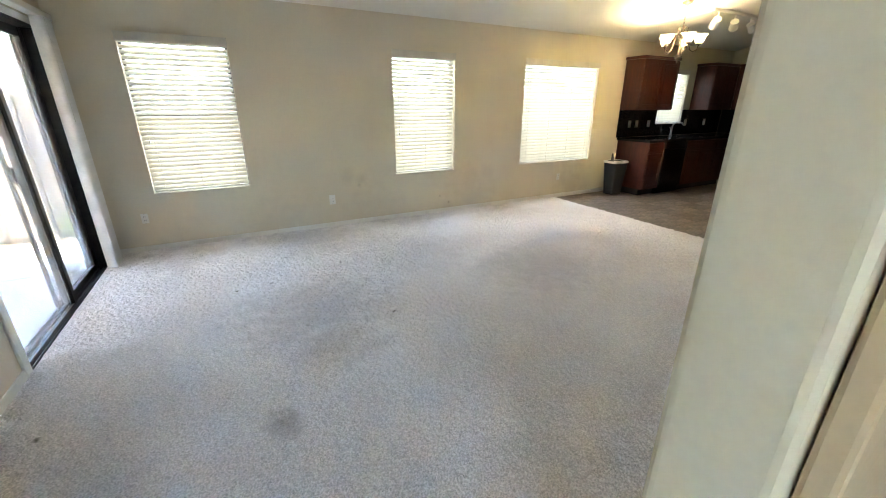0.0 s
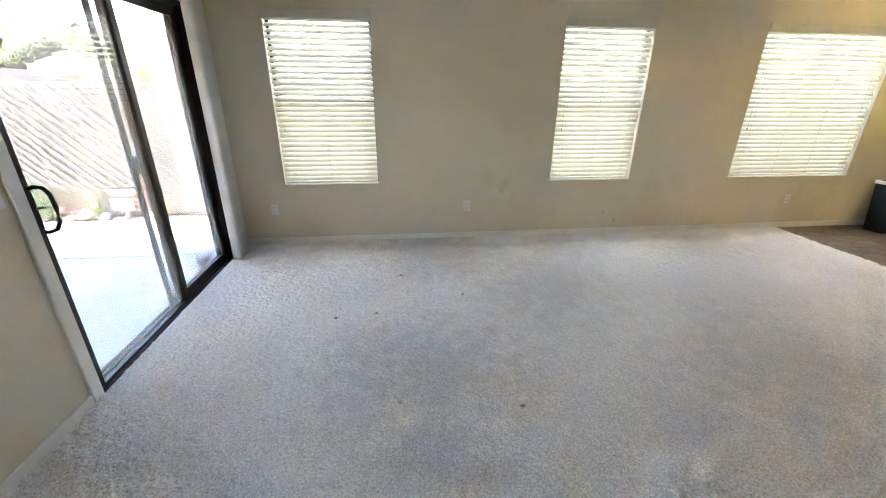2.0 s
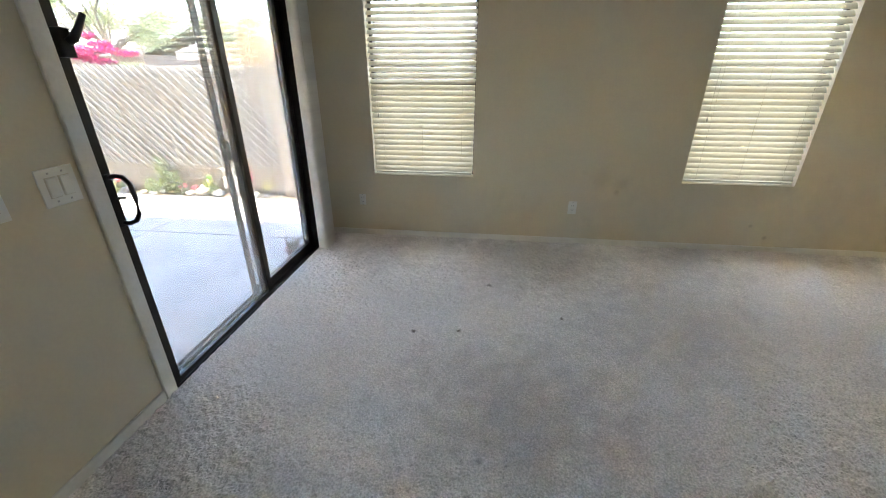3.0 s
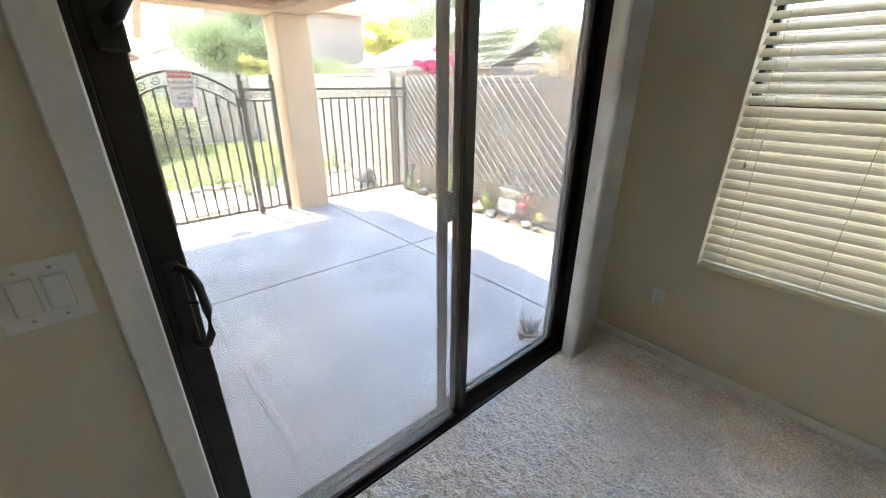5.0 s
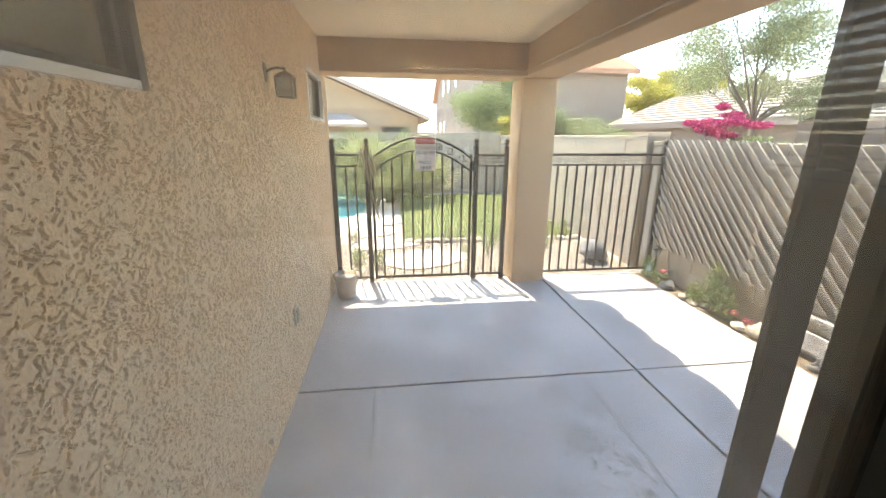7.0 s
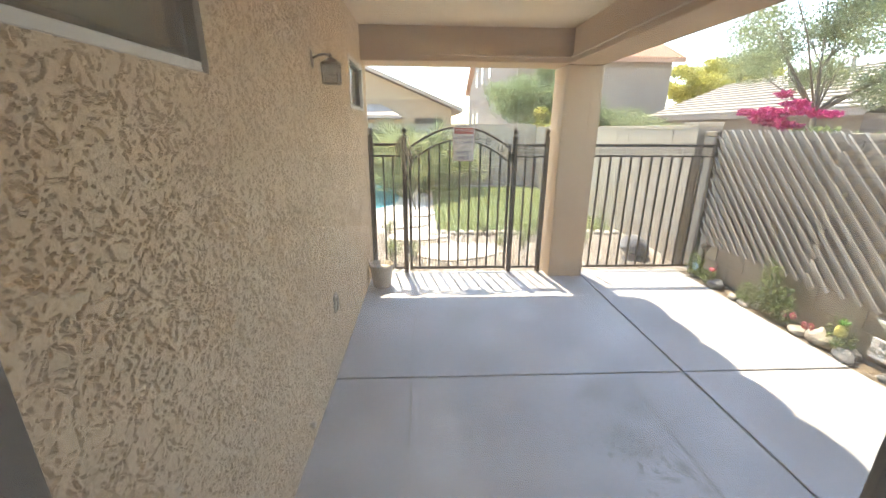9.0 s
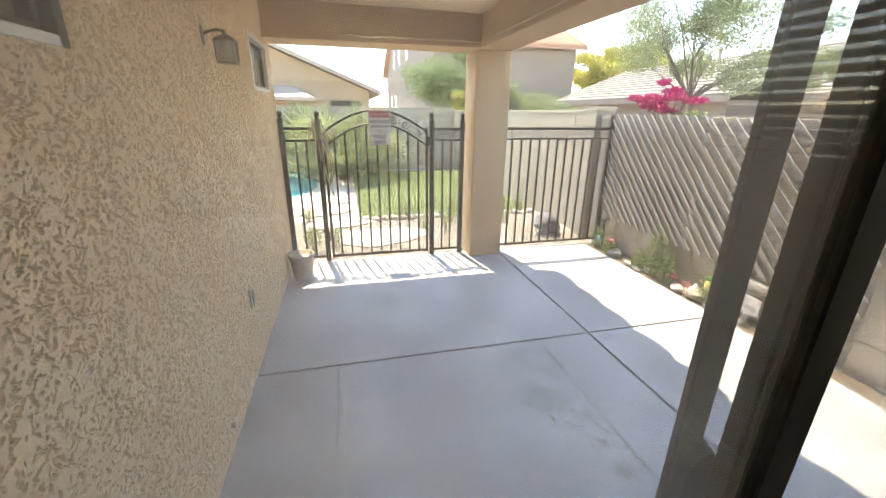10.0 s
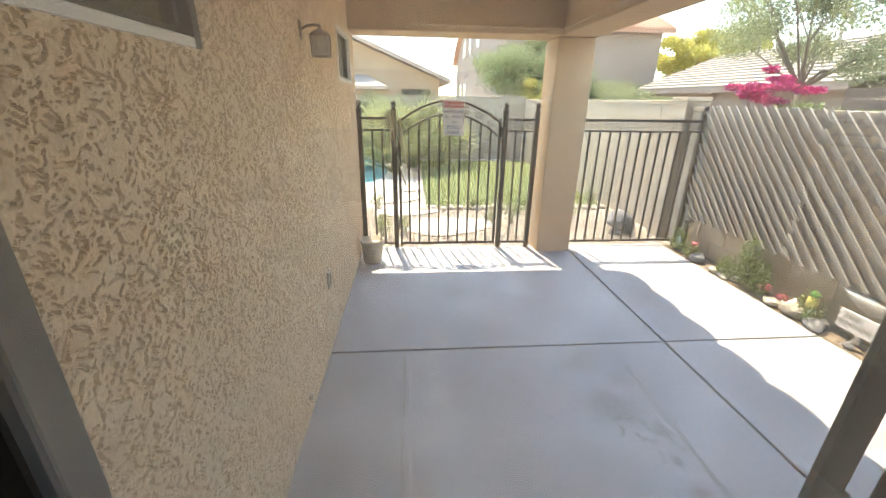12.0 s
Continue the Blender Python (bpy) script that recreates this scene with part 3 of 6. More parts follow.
# ribs of the interlock
part("weather_strip", box(bmesh.new(), WX - 0.0665, WX - 0.0615, 3.67, 3.705, 0.05, 1.97), M_BLACK, fixed)

# screen door parked outside the fixed panel
M_MESH = glass("insect_mesh", 0.0, (0.96, 0.96, 0.96))
nt = M_MESH.node_tree
film = nt.nodes["Translucent BSDF"]
dk = nt.nodes.new("ShaderNodeBsdfDiffuse")
dk.inputs["Color"].default_value = (0.10, 0.10, 0.10, 1)
mixer = [n for n in nt.nodes if n.type == "MIX_SHADER" and n.inputs[2].links[0].from_node == film][0]
nt.links.new(dk.outputs[0], mixer.inputs[2])
nt.nodes["Map Range"].inputs["To Min"].default_value = nt.nodes["Map Range"].inputs["To Max"].default_value = 0.045
for l in list(mixer.outputs[0].links):
    nt.links.remove(l)
nt.links.new(mixer.outputs[0], nt.nodes["Material Output"].inputs["Surface"])
screen = thing("screen_door", (WX - 0.125, 4.0, 0.03), "bronze framed insect screen door slid behind the fixed panel", "screen door")
door_panel("screen", screen, WX - 0.125, 3.615, 4.48, stile=0.05, right=0.04, rail=0.055, thick=0.014, pane=M_MESH, pane_name="mesh")
bm = bmesh.new()
bmesh.ops.create_cone(bm, cap_ends=True, segments=24, radius1=0.044, radius2=0.038, depth=0.02, matrix=Matrix.LocRotScale((WX - 0.112, 3.66, 0.985), Euler((0, radians(90), 0)), (1.5, 0.8, 1)))
part("pull", bm, M_BLACK, screen, "black recessed pull", smooth=False)

# handle and lever lock on the sliding panel
hx = WX - 0.03
bm = bmesh.new()
box(bm, hx, hx + 0.014, 2.753, 2.785, 0.835, 1.055, 0.005, 2)
plate = part("handle_plate", bm, M_BLACK, slider, "black handle plate")
pts = [(hx + 0.012, 2.772, 1.04), (hx + 0.03, 2.779, 1.047), (hx + 0.052, 2.793, 1.04), (hx + 0.063, 2.803, 1.01), (hx + 0.066, 2.807, 0.945), (hx + 0.063, 2.803, 0.885), (hx + 0.052, 2.793, 0.856), (hx + 0.03, 2.779, 0.848), (hx + 0.012, 2.772, 0.853)]
part("pull_handle", tube(bmesh.new(), pts, 0.0095, 12), M_BLACK, plate, "black curved pull handle", smooth=True)
part("thumb_latch", rod(bmesh.new(), (hx + 0.012, 2.775, 0.955), (hx + 0.03, 2.799, 0.953), 0.005), M_BLACK, plate)
bm = bmesh.new()
box(bm, hx, hx + 0.03, 2.755, 2.802, 1.465, 1.56, 0.005, 2)
lock = part("lever_lock", bm, M_BLACK, slider, "black lever lock case")
bm = bmesh.new()
tube(bm, [(hx + 0.03, 2.782, 1.515), (hx + 0.045, 2.792, 1.525), (hx + 0.052, 2.817, 1.56), (hx + 0.054, 2.847, 1.605)], [0.014, 0.015, 0.012, 0.010], 10)
part("lever", bm, M_BLACK, lock, smooth=True)
for z in (0.62, 0.74):
    part("screw_hole", rod(bmesh.new(), (hx - 0.001, 2.779, z), (hx + 0.0012, 2.779, z), 0.005), M_BLACK, slider)

# white jamb trim beside the door
solid("trim_left", box(bmesh.new(), WX - 0.004, WX + 0.014, 2.655, 2.722, 0.0, 2.06, 0.004), M_TRIM, "white painted trim strip beside the sliding door", "trim")
solid("trim_right", box(bmesh.new(), WX - 0.004, WX + 0.010, 4.518, 4.57, 0.0, 2.06, 0.004), M_TRIM, "white painted trim strip beside the sliding door", "trim")
solid("trim_head", box(bmesh.new(), WX - 0.004, WX + 0.012, 2.723, 4.515, 2.012, 2.06, 0.004), M_TRIM, "white painted trim above the sliding door", "trim")

# vertical blind, drawn aside
vb = thing("vertical_blind", (WX + 0.07, 4.55, 0), "white vertical blind drawn aside into a stack by the door", "blind")
part("head_rail", box(bmesh.new(), WX + 0.012, WX + 0.085, 2.62, 4.70, 2.07, 2.12, 0.004), M_TRIM, vb)
bm = bmesh.new()
n = 7
prof = [(-0.0445 + 0.089 * i / (n - 1), 0.006 * (1 - (2 * i / (n - 1) - 1) ** 2)) for i in range(n)]
vs = [[bm.verts.new((px, py + t, z)) for px, py in prof] for z in (0.015, 2.07) for t in (0, 0.0012)]
for i in range(n - 1):
    bm.faces.new((vs[0][i], vs[0][i + 1], vs[2][i + 1], vs[2][i]))
    bm.faces.new((vs[1][i], vs[1][i + 1], vs[3][i + 1], vs[3][i]))
vane = mesh_of("vane", bm, M_VANE, True)
rng = random.Random(3)
for i in range(14):
    piece("vane", vane, vb, (WX + 0.062 + rng.uniform(-0.003, 0.003), 4.405 + i * 0.0145, 0), (0, 0, radians(rng.uniform(-4, 4) - 20)))
part("cord", tube(bmesh.new(), [(WX + 0.115, 4.39, 2.06), (WX + 0.117, 4.388, 1.6), (WX + 0.115, 4.391, 1.30)], 0.0018, 6), M_CORD, vb)

# ---- windows and their blinds ----
def window(nr, w, slider_type=False):
    x0, x1, z0, z1 = w
    t = thing("window_%d" % nr, ((x0 + x1) / 2, NY + 0.12, z0), "bronze aluminium window behind a white blind", "window", kind="structure")
    y0, y1 = NY + 0.105, NY + 0.145
    s = 0.024
    part("frame_side", box(bmesh.new(), x0, x0 + s, y0, y1, z0, z1), M_BRONZE, t)
    part("frame_side", box(bmesh.new(), x1 - s, x1, y0, y1, z0, z1), M_BRONZE, t)
    part("frame_rail", box(bmesh.new(), x0 + s, x1 - s, y0, y1, z0, z0 + s), M_BRONZE, t)
    part("frame_rail", box(bmesh.new(), x0 + s, x1 - s, y0, y1, z1 - s, z1), M_BRONZE, t)
    xm, zm = (x0 + x1) / 2, z0 + (z1 - z0) * 0.52
    if slider_type:
        part("meeting_rail", box(bmesh.new(), xm - 0.025, xm + 0.025, y0 - 0.01, y1, z0 + s, z1 - s), M_BRONZE, t)
        spans = [(x0 + s, xm - 0.025, z0 + s, z1 - s), (xm + 0.025, x1 - s, z0 + s, z1 - s)]
    else:
        part("meeting_rail", box(bmesh.new(), x0 + s, x1 - s, y0 - 0.012, y1, zm - 0.025, zm + 0.025), M_BRONZE, t)
        spans = [(x0 + s, x1 - s, z0 + s, zm - 0.025), (x0 + s, x1 - s, zm + 0.025, z1 - s)]
    for a, b, c, d in spans:
        part("pane", box(bmesh.new(), a, b, y0 + 0.017, y0 + 0.022, c, d), M_WGLASS, t)


def blind(w, seed, label, tilt_low, tilt_top):
    """A white slat blind hung in the window's opening; the lower slats stand more closed than the upper ones."""
    x0, x1, z0, z1 = w
    t = thing("window_blind", ((x0 + x1) / 2, NY + 0.04, z0), label, "blind", "window blinds")
    part("valance", box(bmesh.new(), x0 - 0.005, x1 + 0.005, NY - 0.022, NY - 0.008, z1 - 0.055, z1 + 0.022, 0.003), M_VALANCE, t, "beige valance")
    part("head_rail", box(bmesh.new(), x0 + 0.012, x1 - 0.012, NY + 0.015, NY + 0.065, z1 - 0.05, z1 - 0.006), M_VALANCE, t)
    part("bottom_rail", box(bmesh.new(), x0 + 0.012, x1 - 0.012, NY + 0.015, NY + 0.065, z0 + 0.012, z0 + 0.03, 0.003), M_SLAT, t)
    bm = bmesh.new()
    L, n = (x1 - x0 - 0.010) / 2, 5
    rows = []
    for xx in (-L, L):
        for dz in (-0.0013, 0.0013):
            rows.append([bm.verts.new((xx, -0.025 + 0.05 * i / (n - 1), dz + 0.0035 * (1 - (2 * i / (n - 1) - 1) ** 2))) for i in range(n)])
    for i in range(n - 1):
        for a, b in ((0, 2), (1, 3)):
            bm.faces.new((rows[a][i], rows[a][i + 1], rows[b][i + 1], rows[b][i]))
        for a, b in ((0, 1), (2, 3)):
            bm.faces.new((rows[a][i], rows[a][i + 1], rows[b][i + 1], rows[b][i]))
    for i in (0, n - 1):
        bm.faces.new((rows[0][i], rows[1][i], rows[3][i], rows[2][i]))
    slat = mesh_of("slat", bm, M_SLAT)
    r = random.Random(seed)
    count = int((z1 - z0 - 0.06) / 0.0445)
    for i in range(count):
        z = z0 + 0.055 + i * 0.0445
        f = i / count
        tilt = tilt_low if f < 0.5 else tilt_top
        piece("slat", slat, t, ((x0 + x1) / 2, NY + 0.040 + r.uniform(-0.001, 0.001), z), (radians(tilt + r.uniform(-2, 2)), radians(r.uniform(-0.15, 0.15)), 0))
    for k in (0.12, 0.5, 0.88) if x1 - x0 < 1.2 else (0.08, 0.36, 0.64, 0.92):
        x = x0 + k * (x1 - x0)
        part("ladder_cord", rod(bmesh.new(), (x, NY + 0.012, z0 + 0.02), (x, NY + 0.012, z1 - 0.03), 0.0011, 5), M_CORD, t)
    x = x0 + 0.07
    part("tilt_cord", rod(bmesh.new(), (x, NY + 0.006, z1 - 0.04), (x, NY + 0.006, z0 + 0.52), 0.0012, 5), M_CORD, t)
    part("cord_tassel", lathe(bmesh.new(), [(0.002, 0.0), (0.007, -0.012), (0.005, -0.03)], (x, NY + 0.006, z0 + 0.52), 8), M_TRIM, t)


for nr, (w, sl) in enumerate(((W1, False), (W2, False), (W3, True), (W4, True)), 1):
    window(nr, w, sl)
blind(W1, 1, "white slat blind with half-open slats and beige valance", 50, 40)
blind(W2, 2, "white slat blind hanging closed with beige valance", 58, 52)
blind(W3, 3, "wide white slat blind hanging closed with beige valance", 62, 60)
blind(W4, 4, "small white slat blind over the kitchen sink", 60, 56)

# ---- outside shell ----
OW1, OW2 = (-2.26, -1.45, 1.655, 2.2), (-5.28, -4.56, 1.665, 2.07)
solid("wall_patio_south", slab_wall("y", 2.34, 2.5, -5.55, WX - 0.163, G - 0.1, 2.75, [OW1, OW2]), M_STUCCO, "tan lace-textured stucco house wall beside the patio", "wall")
solid("wall_wing_west", slab_wall("x", -5.55, -5.40, -3.0, 2.338, G - 0.1, 2.75), M_STUCCO, "tan stucco end wall of the house", "wall")


def value_noise(u, v, seed):
    """Smooth random values from 0 to 1 over a plane."""
    table = np.random.default_rng(seed).random((256, 256))
    iu, iv = np.floor(u).astype(int), np.floor(v).astype(int)
    fu, fv = u - iu, v - iv
    fu, fv = fu * fu * (3 - 2 * fu), fv * fv * (3 - 2 * fv)
    g = lambda a, b: table[a % 256, b % 256]
    return (g(iu, iv) * (1 - fu) + g(iu + 1, iv) * fu) * (1 - fv) + (g(iu, iv + 1) * (1 - fu) + g(iu + 1, iv + 1) * fu) * fv


def lace(u, v):
    """Relief of trowelled lace stucco: flattened raised patches with sharp edges over a rough ground, smoother in trowel strokes."""
    wu = u * 98 + 3.2 * value_noise(u * 33, v * 33, 1)
    wv = v * 112 + 3.2 * value_noise(u * 33 + 40, v * 33, 2)
    n = 0.64 * value_noise(wu, wv, 3) + 0.36 * value_noise(wu * 2.2, wv * 2.2, 4)
    stroke = value_noise((u + v) * 4.5, (v - u) * 13, 8)
    t = np.clip((n - 0.37 + 0.20 * (stroke - 0.45)) / 0.075, 0, 1)
    return 0.0085 * t * t * (3 - 2 * t) + 0.003 * value_noise(u * 48, v * 48, 9) + 0.0016 * value_noise(u * 150, v * 150, 5) + 0.0008 * value_noise(u * 260, v * 260, 6)


def stucco_skin(name, x0, x1, z0, z1, step, holes, parent_label):
    nx, nz = int((x1 - x0) / step) + 1, int((z1 - z0) / step) + 1
    X, Z = np.meshgrid(np.linspace(x0, x1, nx), np.linspace(z0, z1, nz))
    Y = 2.5015 + lace(X, Z)
    v = np.stack([X, Y, Z], -1).reshape(-1, 3)
    i = np.arange(nx * nz).reshape(nz, nx)
    f = np.stack([i[:-1, :-1], i[:-1, 1:], i[1:, 1:], i[1:, :-1]], -1).reshape(-1, 4)
    c = v[f].mean(1)
    keep = np.ones(len(f), bool)
    for a, b, lo_, hi_ in holes:
        keep &= ~((c[:, 0] > a) & (c[:, 0] < b) & (c[:, 2] > lo_) & (c[:, 2] < hi_))
    me = bpy.data.meshes.new(name)
    me.from_pydata(v.tolist(), [], f[keep][:, ::-1].tolist())
    me.materials.append(M_STUCCO)
    return tagged(new(name, me), parent_label, "wall", kind="structure")


stucco_skin("wall_stucco_coat", -2.1, WX - 0.163, G - 0.02, 2.44, 0.003, [OW1, OW2], "tan lace-textured stucco coat beside the sliding door")
stucco_skin("wall_stucco_coat", -3.4, -2.1, G - 0.02, 2.44, 0.005, [OW1, OW2], "tan lace-textured stucco coat under the wall lantern")
stucco_skin("wall_stucco_coat", -5.55, -3.4, G - 0.02, 2.44, 0.008, [OW1, OW2], "tan lace-textured stucco coat near the gate")
for nm, w in (("bathroom_window", OW1), ("small_window", OW2)):
    x0, x1, z0, z1 = w
    t = thing(nm, ((x0 + x1) / 2, 2.45, z0), "bronze sash window with light trim in the stucco wall", "window", kind="structure")
    for a, b, c, d in ((x0, x0 + 0.024, z0, z1), (x1 - 0.024, x1, z0, z1), (x0 + 0.024, x1 - 0.024, z0, z0 + 0.022), (x0 + 0.024, x1 - 0.024, z1 - 0.022, z1)):
        part("frame_bar", box(bmesh.new(), a - 0.012 * (a == x0), b + 0.012 * (b == x1), 2.45, 2.517, c - 0.004 * (c == z0), d + 0.012 * (d == z1), 0.002), M_BRONZE if nm == "bathroom_window" and c == z0 and d == z1 else M_TRIM, t)
    a, b, c, d = x0 + 0.024, x1 - 0.024, z0 + 0.022, z1 - 0.022
    for p in ((a, a + 0.022, c, d), (b - 0.022, b, c, d), (a + 0.022, b - 0.022, c, c + 0.022), (a + 0.022, b - 0.022, d - 0.022, d)):
        part("sash_bar", box(bmesh.new(), p[0], p[1], 2.452, 2.485, p[2], p[3]), M_BRONZE, t)
    part("pane", box(bmesh.new(), a + 0.022, b - 0.022, 2.462, 2.467, c + 0.022, d - 0.022), M_CLEAR, t)
    # flat panel whose colour stands in for the reflection on the glass
    part("reflection_panel", box(bmesh.new(), a, b, 2.40, 2.405, c, d), M_DIM if nm == "bathroom_window" else M_SLAT, t, "panel behind the glass coloured like its reflection")

# patio ceiling, beams and column
solid("ceiling_patio", box(bmesh.new(), -5.23, WX - 0.163, 2.503, 4.62, 2.44, 2.52), M_SOFFIT, "pale tan stucco patio ceiling", "ceiling")
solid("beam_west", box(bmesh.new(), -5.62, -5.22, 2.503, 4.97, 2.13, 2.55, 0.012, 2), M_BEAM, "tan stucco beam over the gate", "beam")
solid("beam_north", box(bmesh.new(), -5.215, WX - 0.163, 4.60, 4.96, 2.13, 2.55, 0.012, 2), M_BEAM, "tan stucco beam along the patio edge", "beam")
bm = bmesh.new()
box(bm, -5.64, -5.26, 4.565, 4.965, G - 0.02, 2.128, 0.02, 3)
solid("patio_column", bm, M_COLUMN, "square tan stucco column at the patio corner", "column", kind="structure")

# roof over house and patio, with a wavy tile edge
solid("roof_wing", box(bmesh.new(), -5.75, WX - 0.10, -3.0, 5.08, 2.56, 2.68), M_ROOF1, "tiled roof over the patio and house wing", "roof")
solid("roof_main", box(bmesh.new(), WX - 0.20, EX + 0.3, -3.0, 5.05, 3.40, 3.5), M_ROOF1, "tiled roof over the living room", "roof")
solid("wall_parapet", slab_wall("y", NY + 0.01, NY + 0.16, WX - 0.16, EX + 0.15, 2.61, 3.39), M_STUCCO, "tan stucco upper wall under the roof", "wall")
solid("wall_parapet_west", slab_wall("x", WX - 0.16, WX - 0.07, -3, NY, 2.905, 3.39), M_STUCCO, "tan stucco upper wall under the roof", "wall")
roof_edge = thing("roof_tile_edge", (-3.5, 4.99, 2.6), "row of barrel roof tiles along the patio eave", "roof tiles", kind="structure")
bm = bmesh.new()
rows = []
for i in range(13):
    th = math.pi * i / 12
    u, lift = -0.215 * math.cos(th), 0.055 * math.sin(th)
    rows.append([bm.verts.new((u, -0.2, lift)), bm.verts.new((u, 0.05 + 0.05 * math.sin(th), lift)), bm.verts.new((u, 0.05 + 0.05 * math.sin(th), lift - 0.02)), bm.verts.new((u, -0.2, lift - 0.02))])
for p, q in zip(rows, rows[1:]):
    for k in range(4):
        bm.faces.new((p[k], p[(k + 1) % 4], q[(k + 1) % 4], q[k]))
bm.faces.new(rows[0])
bm.faces.new(rows[-1][::-1])
tile_me = mesh_of("roof_tile", bm, M_ROOF1)
for i in range(11):
    piece("roof_tile", tile_me, roof_edge, (-5.535 + i * 0.43, 5.08, 2.70), (radians(-6), 0, 0))

# ---- ground outside ----
solid("ground", box(bmesh.new(), -320, 320, -320, 320, -1.2, -0.30), M_GRAVEL, "pale desert gravel and earth", "ground")

# carpet pile: a coat of uneven tufts over the living room floor
nx, ny = 740, 580
X, Y = np.meshgrid(np.linspace(WX + 0.013, 4.596, nx), np.linspace(0.20, NY - 0.013, ny))
rngc = np.random.default_rng(21)
X += rngc.uniform(-0.003, 0.003, X.shape)
Y += rngc.uniform(-0.003, 0.003, X.shape)
Zc = 0.001 + 0.006 * rngc.random(X.shape) ** 1.3 + 0.0125 * value_noise(X * 50, Y * 50, 31) ** 1.5 + 0.004 * value_noise(X * 24, Y * 24, 33) + 0.003 * value_noise(X * 6, Y * 6, 32)
iq = np.arange(nx * ny).reshape(ny, nx)
me = bpy.data.meshes.new("carpet_pile")
me.from_pydata(np.stack([X, Y, Zc], -1).reshape(-1, 3).tolist(), [], np.stack([iq[:-1, :-1], iq[:-1, 1:], iq[1:, 1:], iq[1:, :-1]], -1).reshape(-1, 4).tolist())
me.materials.append(M_CARPET)
tagged(new("floor_carpet_pile", me), "grey-beige cut-pile carpet tufts with worn patches", "carpet", kind="structure")
solid("ground_yard", box(bmesh.new(), -13.6, -5.47, -6, 7.2, -0.3, G - 0.035), M_GRAVEL, "tan desert gravel of the back yard", "ground")
solid("ground_side", box(bmesh.new(), -5.46, 10, 4.98, 7.2, -0.3, G - 0.04), M_GRAVEL, "tan gravel strip beside the house", "ground")
patio = thing("patio_slab", (-3.4, 4.4, G), "pale grey concrete patio with joints and faint stains", "patio", kind="structure")
JX, JY = -3.365, 4.975
for x0, x1 in ((-5.46, JX - 0.009), (JX + 0.009, WX - 0.163)):
    for y0, y1 in ((2.502, JY - 0.009), (JY + 0.009, 6.24)):
        part("concrete_slab", box(bmesh.new(), x0, x1, y0, y1, -0.29, G, 0.004), M_CONCRETE, patio)
part("joint_bed", box(bmesh.new(), -5.45, WX - 0.165, 2.51, 6.23, -0.288, G - 0.012), M_JOINT, patio)
part("door_step", box(bmesh.new(), WX - 0.26, WX - 0.165, 2.70, 4.50, G + 0.002, -0.055, 0.008), M_CONCRETE, patio)
solid("soil_bed", box(bmesh.new(), -5.44, -1.4, 6.25, 6.50, -0.29, G - 0.01, 0.004), M_DIRT, "narrow dark soil planting bed along the wall", "flower bed", kind="structure")

# ---- kitchen ----
def panel_door(parent, face, u0, u1, z0, z1, depth, axis):
    """A raised-panel cabinet door on the face plane; it looks towards -y (axis 'y') or -x (axis 'x')."""
    def bx(a, b, c, d, out0, out1, bev=0.0):
        m = bmesh.new()
        if axis == "y":
            return box(m, a, b, face - out1, face - out0, c, d, bev)
        return box(m, face - out1, face - out0, a, b, c, d, bev)
    s = 0.055
    d = part("door", bx(u0 + 0.003, u1 - 0.003, z0 + 0.003, z1 - 0.003, 0.001, 0.012), M_CHERRY, parent)
    for a, b, c, e in ((u0 + 0.003, u0 + s, z0 + 0.003, z1 - 0.003), (u1 - s, u1 - 0.003, z0 + 0.003, z1 - 0.003), (u0 + s, u1 - s, z0 + 0.003, z0 + s), (u0 + s, u1 - s, z1 - s, z1 - 0.003)):
        part("frame_bar", bx(a, b, c, e, 0.0125, 0.020, 0.002), M_CHERRY, d)
    if z1 - z0 > 0.25:
        part("panel", bx(u0 + s + 0.02, u1 - s - 0.02, z0 + s + 0.02, z1 - s - 0.02, 0.0125, 0.018, 0.004), M_CHERRY, d)
    return d


def cabinet(name, x0, x1, y0, y1, z0, z1, axis, doors, label, crown=False, toe=False, drawers=False):
    c = thing(name, ((x0 + x1) / 2, (y0 + y1) / 2, z0), label, "cabinet", "cherry kitchen cabinets")
    part("body", box(bmesh.new(), x0, x1, y0, y1, z0 + (0.1 if toe else 0), z1), M_CHERRY, c)
    if toe:
        part("toe_kick", box(bmesh.new(), x0 + (0.06 if axis == "x" else 0.002), x1, y0 + (0.06 if axis == "y" else 0.002), y1, z0, z0 + 0.099), M_BLACK, c)
    u0, u1 = (x0, x1) if axis == "y" else (y0, y1)
    face = y0 if axis == "y" else x0
    w = (u1 - u0) / doors
    zb, zt = z0 + (0.11 if toe else 0.01), z1 - 0.01
    for i in range(doors):
        a, b = u0 + i * w + 0.008, u0 + (i + 1) * w - 0.008
        if drawers:
            panel_door(c, face, a, b, zt - 0.15, zt, 0.02, axis)
            panel_door(c, face, a, b, zb, zt - 0.17, 0.02, axis)
        else:
            panel_door(c, face, a, b, zb, zt, 0.02, axis)
    if crown:
        bm = bmesh.new()
        box(bm, x0 - (0.03 if axis == "x" or name else 0), x1, y0 - 0.035, y1, z1, z1 + 0.045, 0.012, 2)
        part("crown_moulding", bm, M_CHERRY, c)
    return c


cabinet("wall_cabinet", 5.90, 6.78, NY - 0.33, NY - 0.002, 1.36, 2.12, "y", 2, "dark cherry wall cabinet with two panel doors", crown=True)
cabinet("wall_cabinet", 7.82, 8.56, NY - 0.33, NY - 0.002, 1.36, 2.10, "y", 2, "dark cherry wall cabinet beside the kitchen window", crown=True)
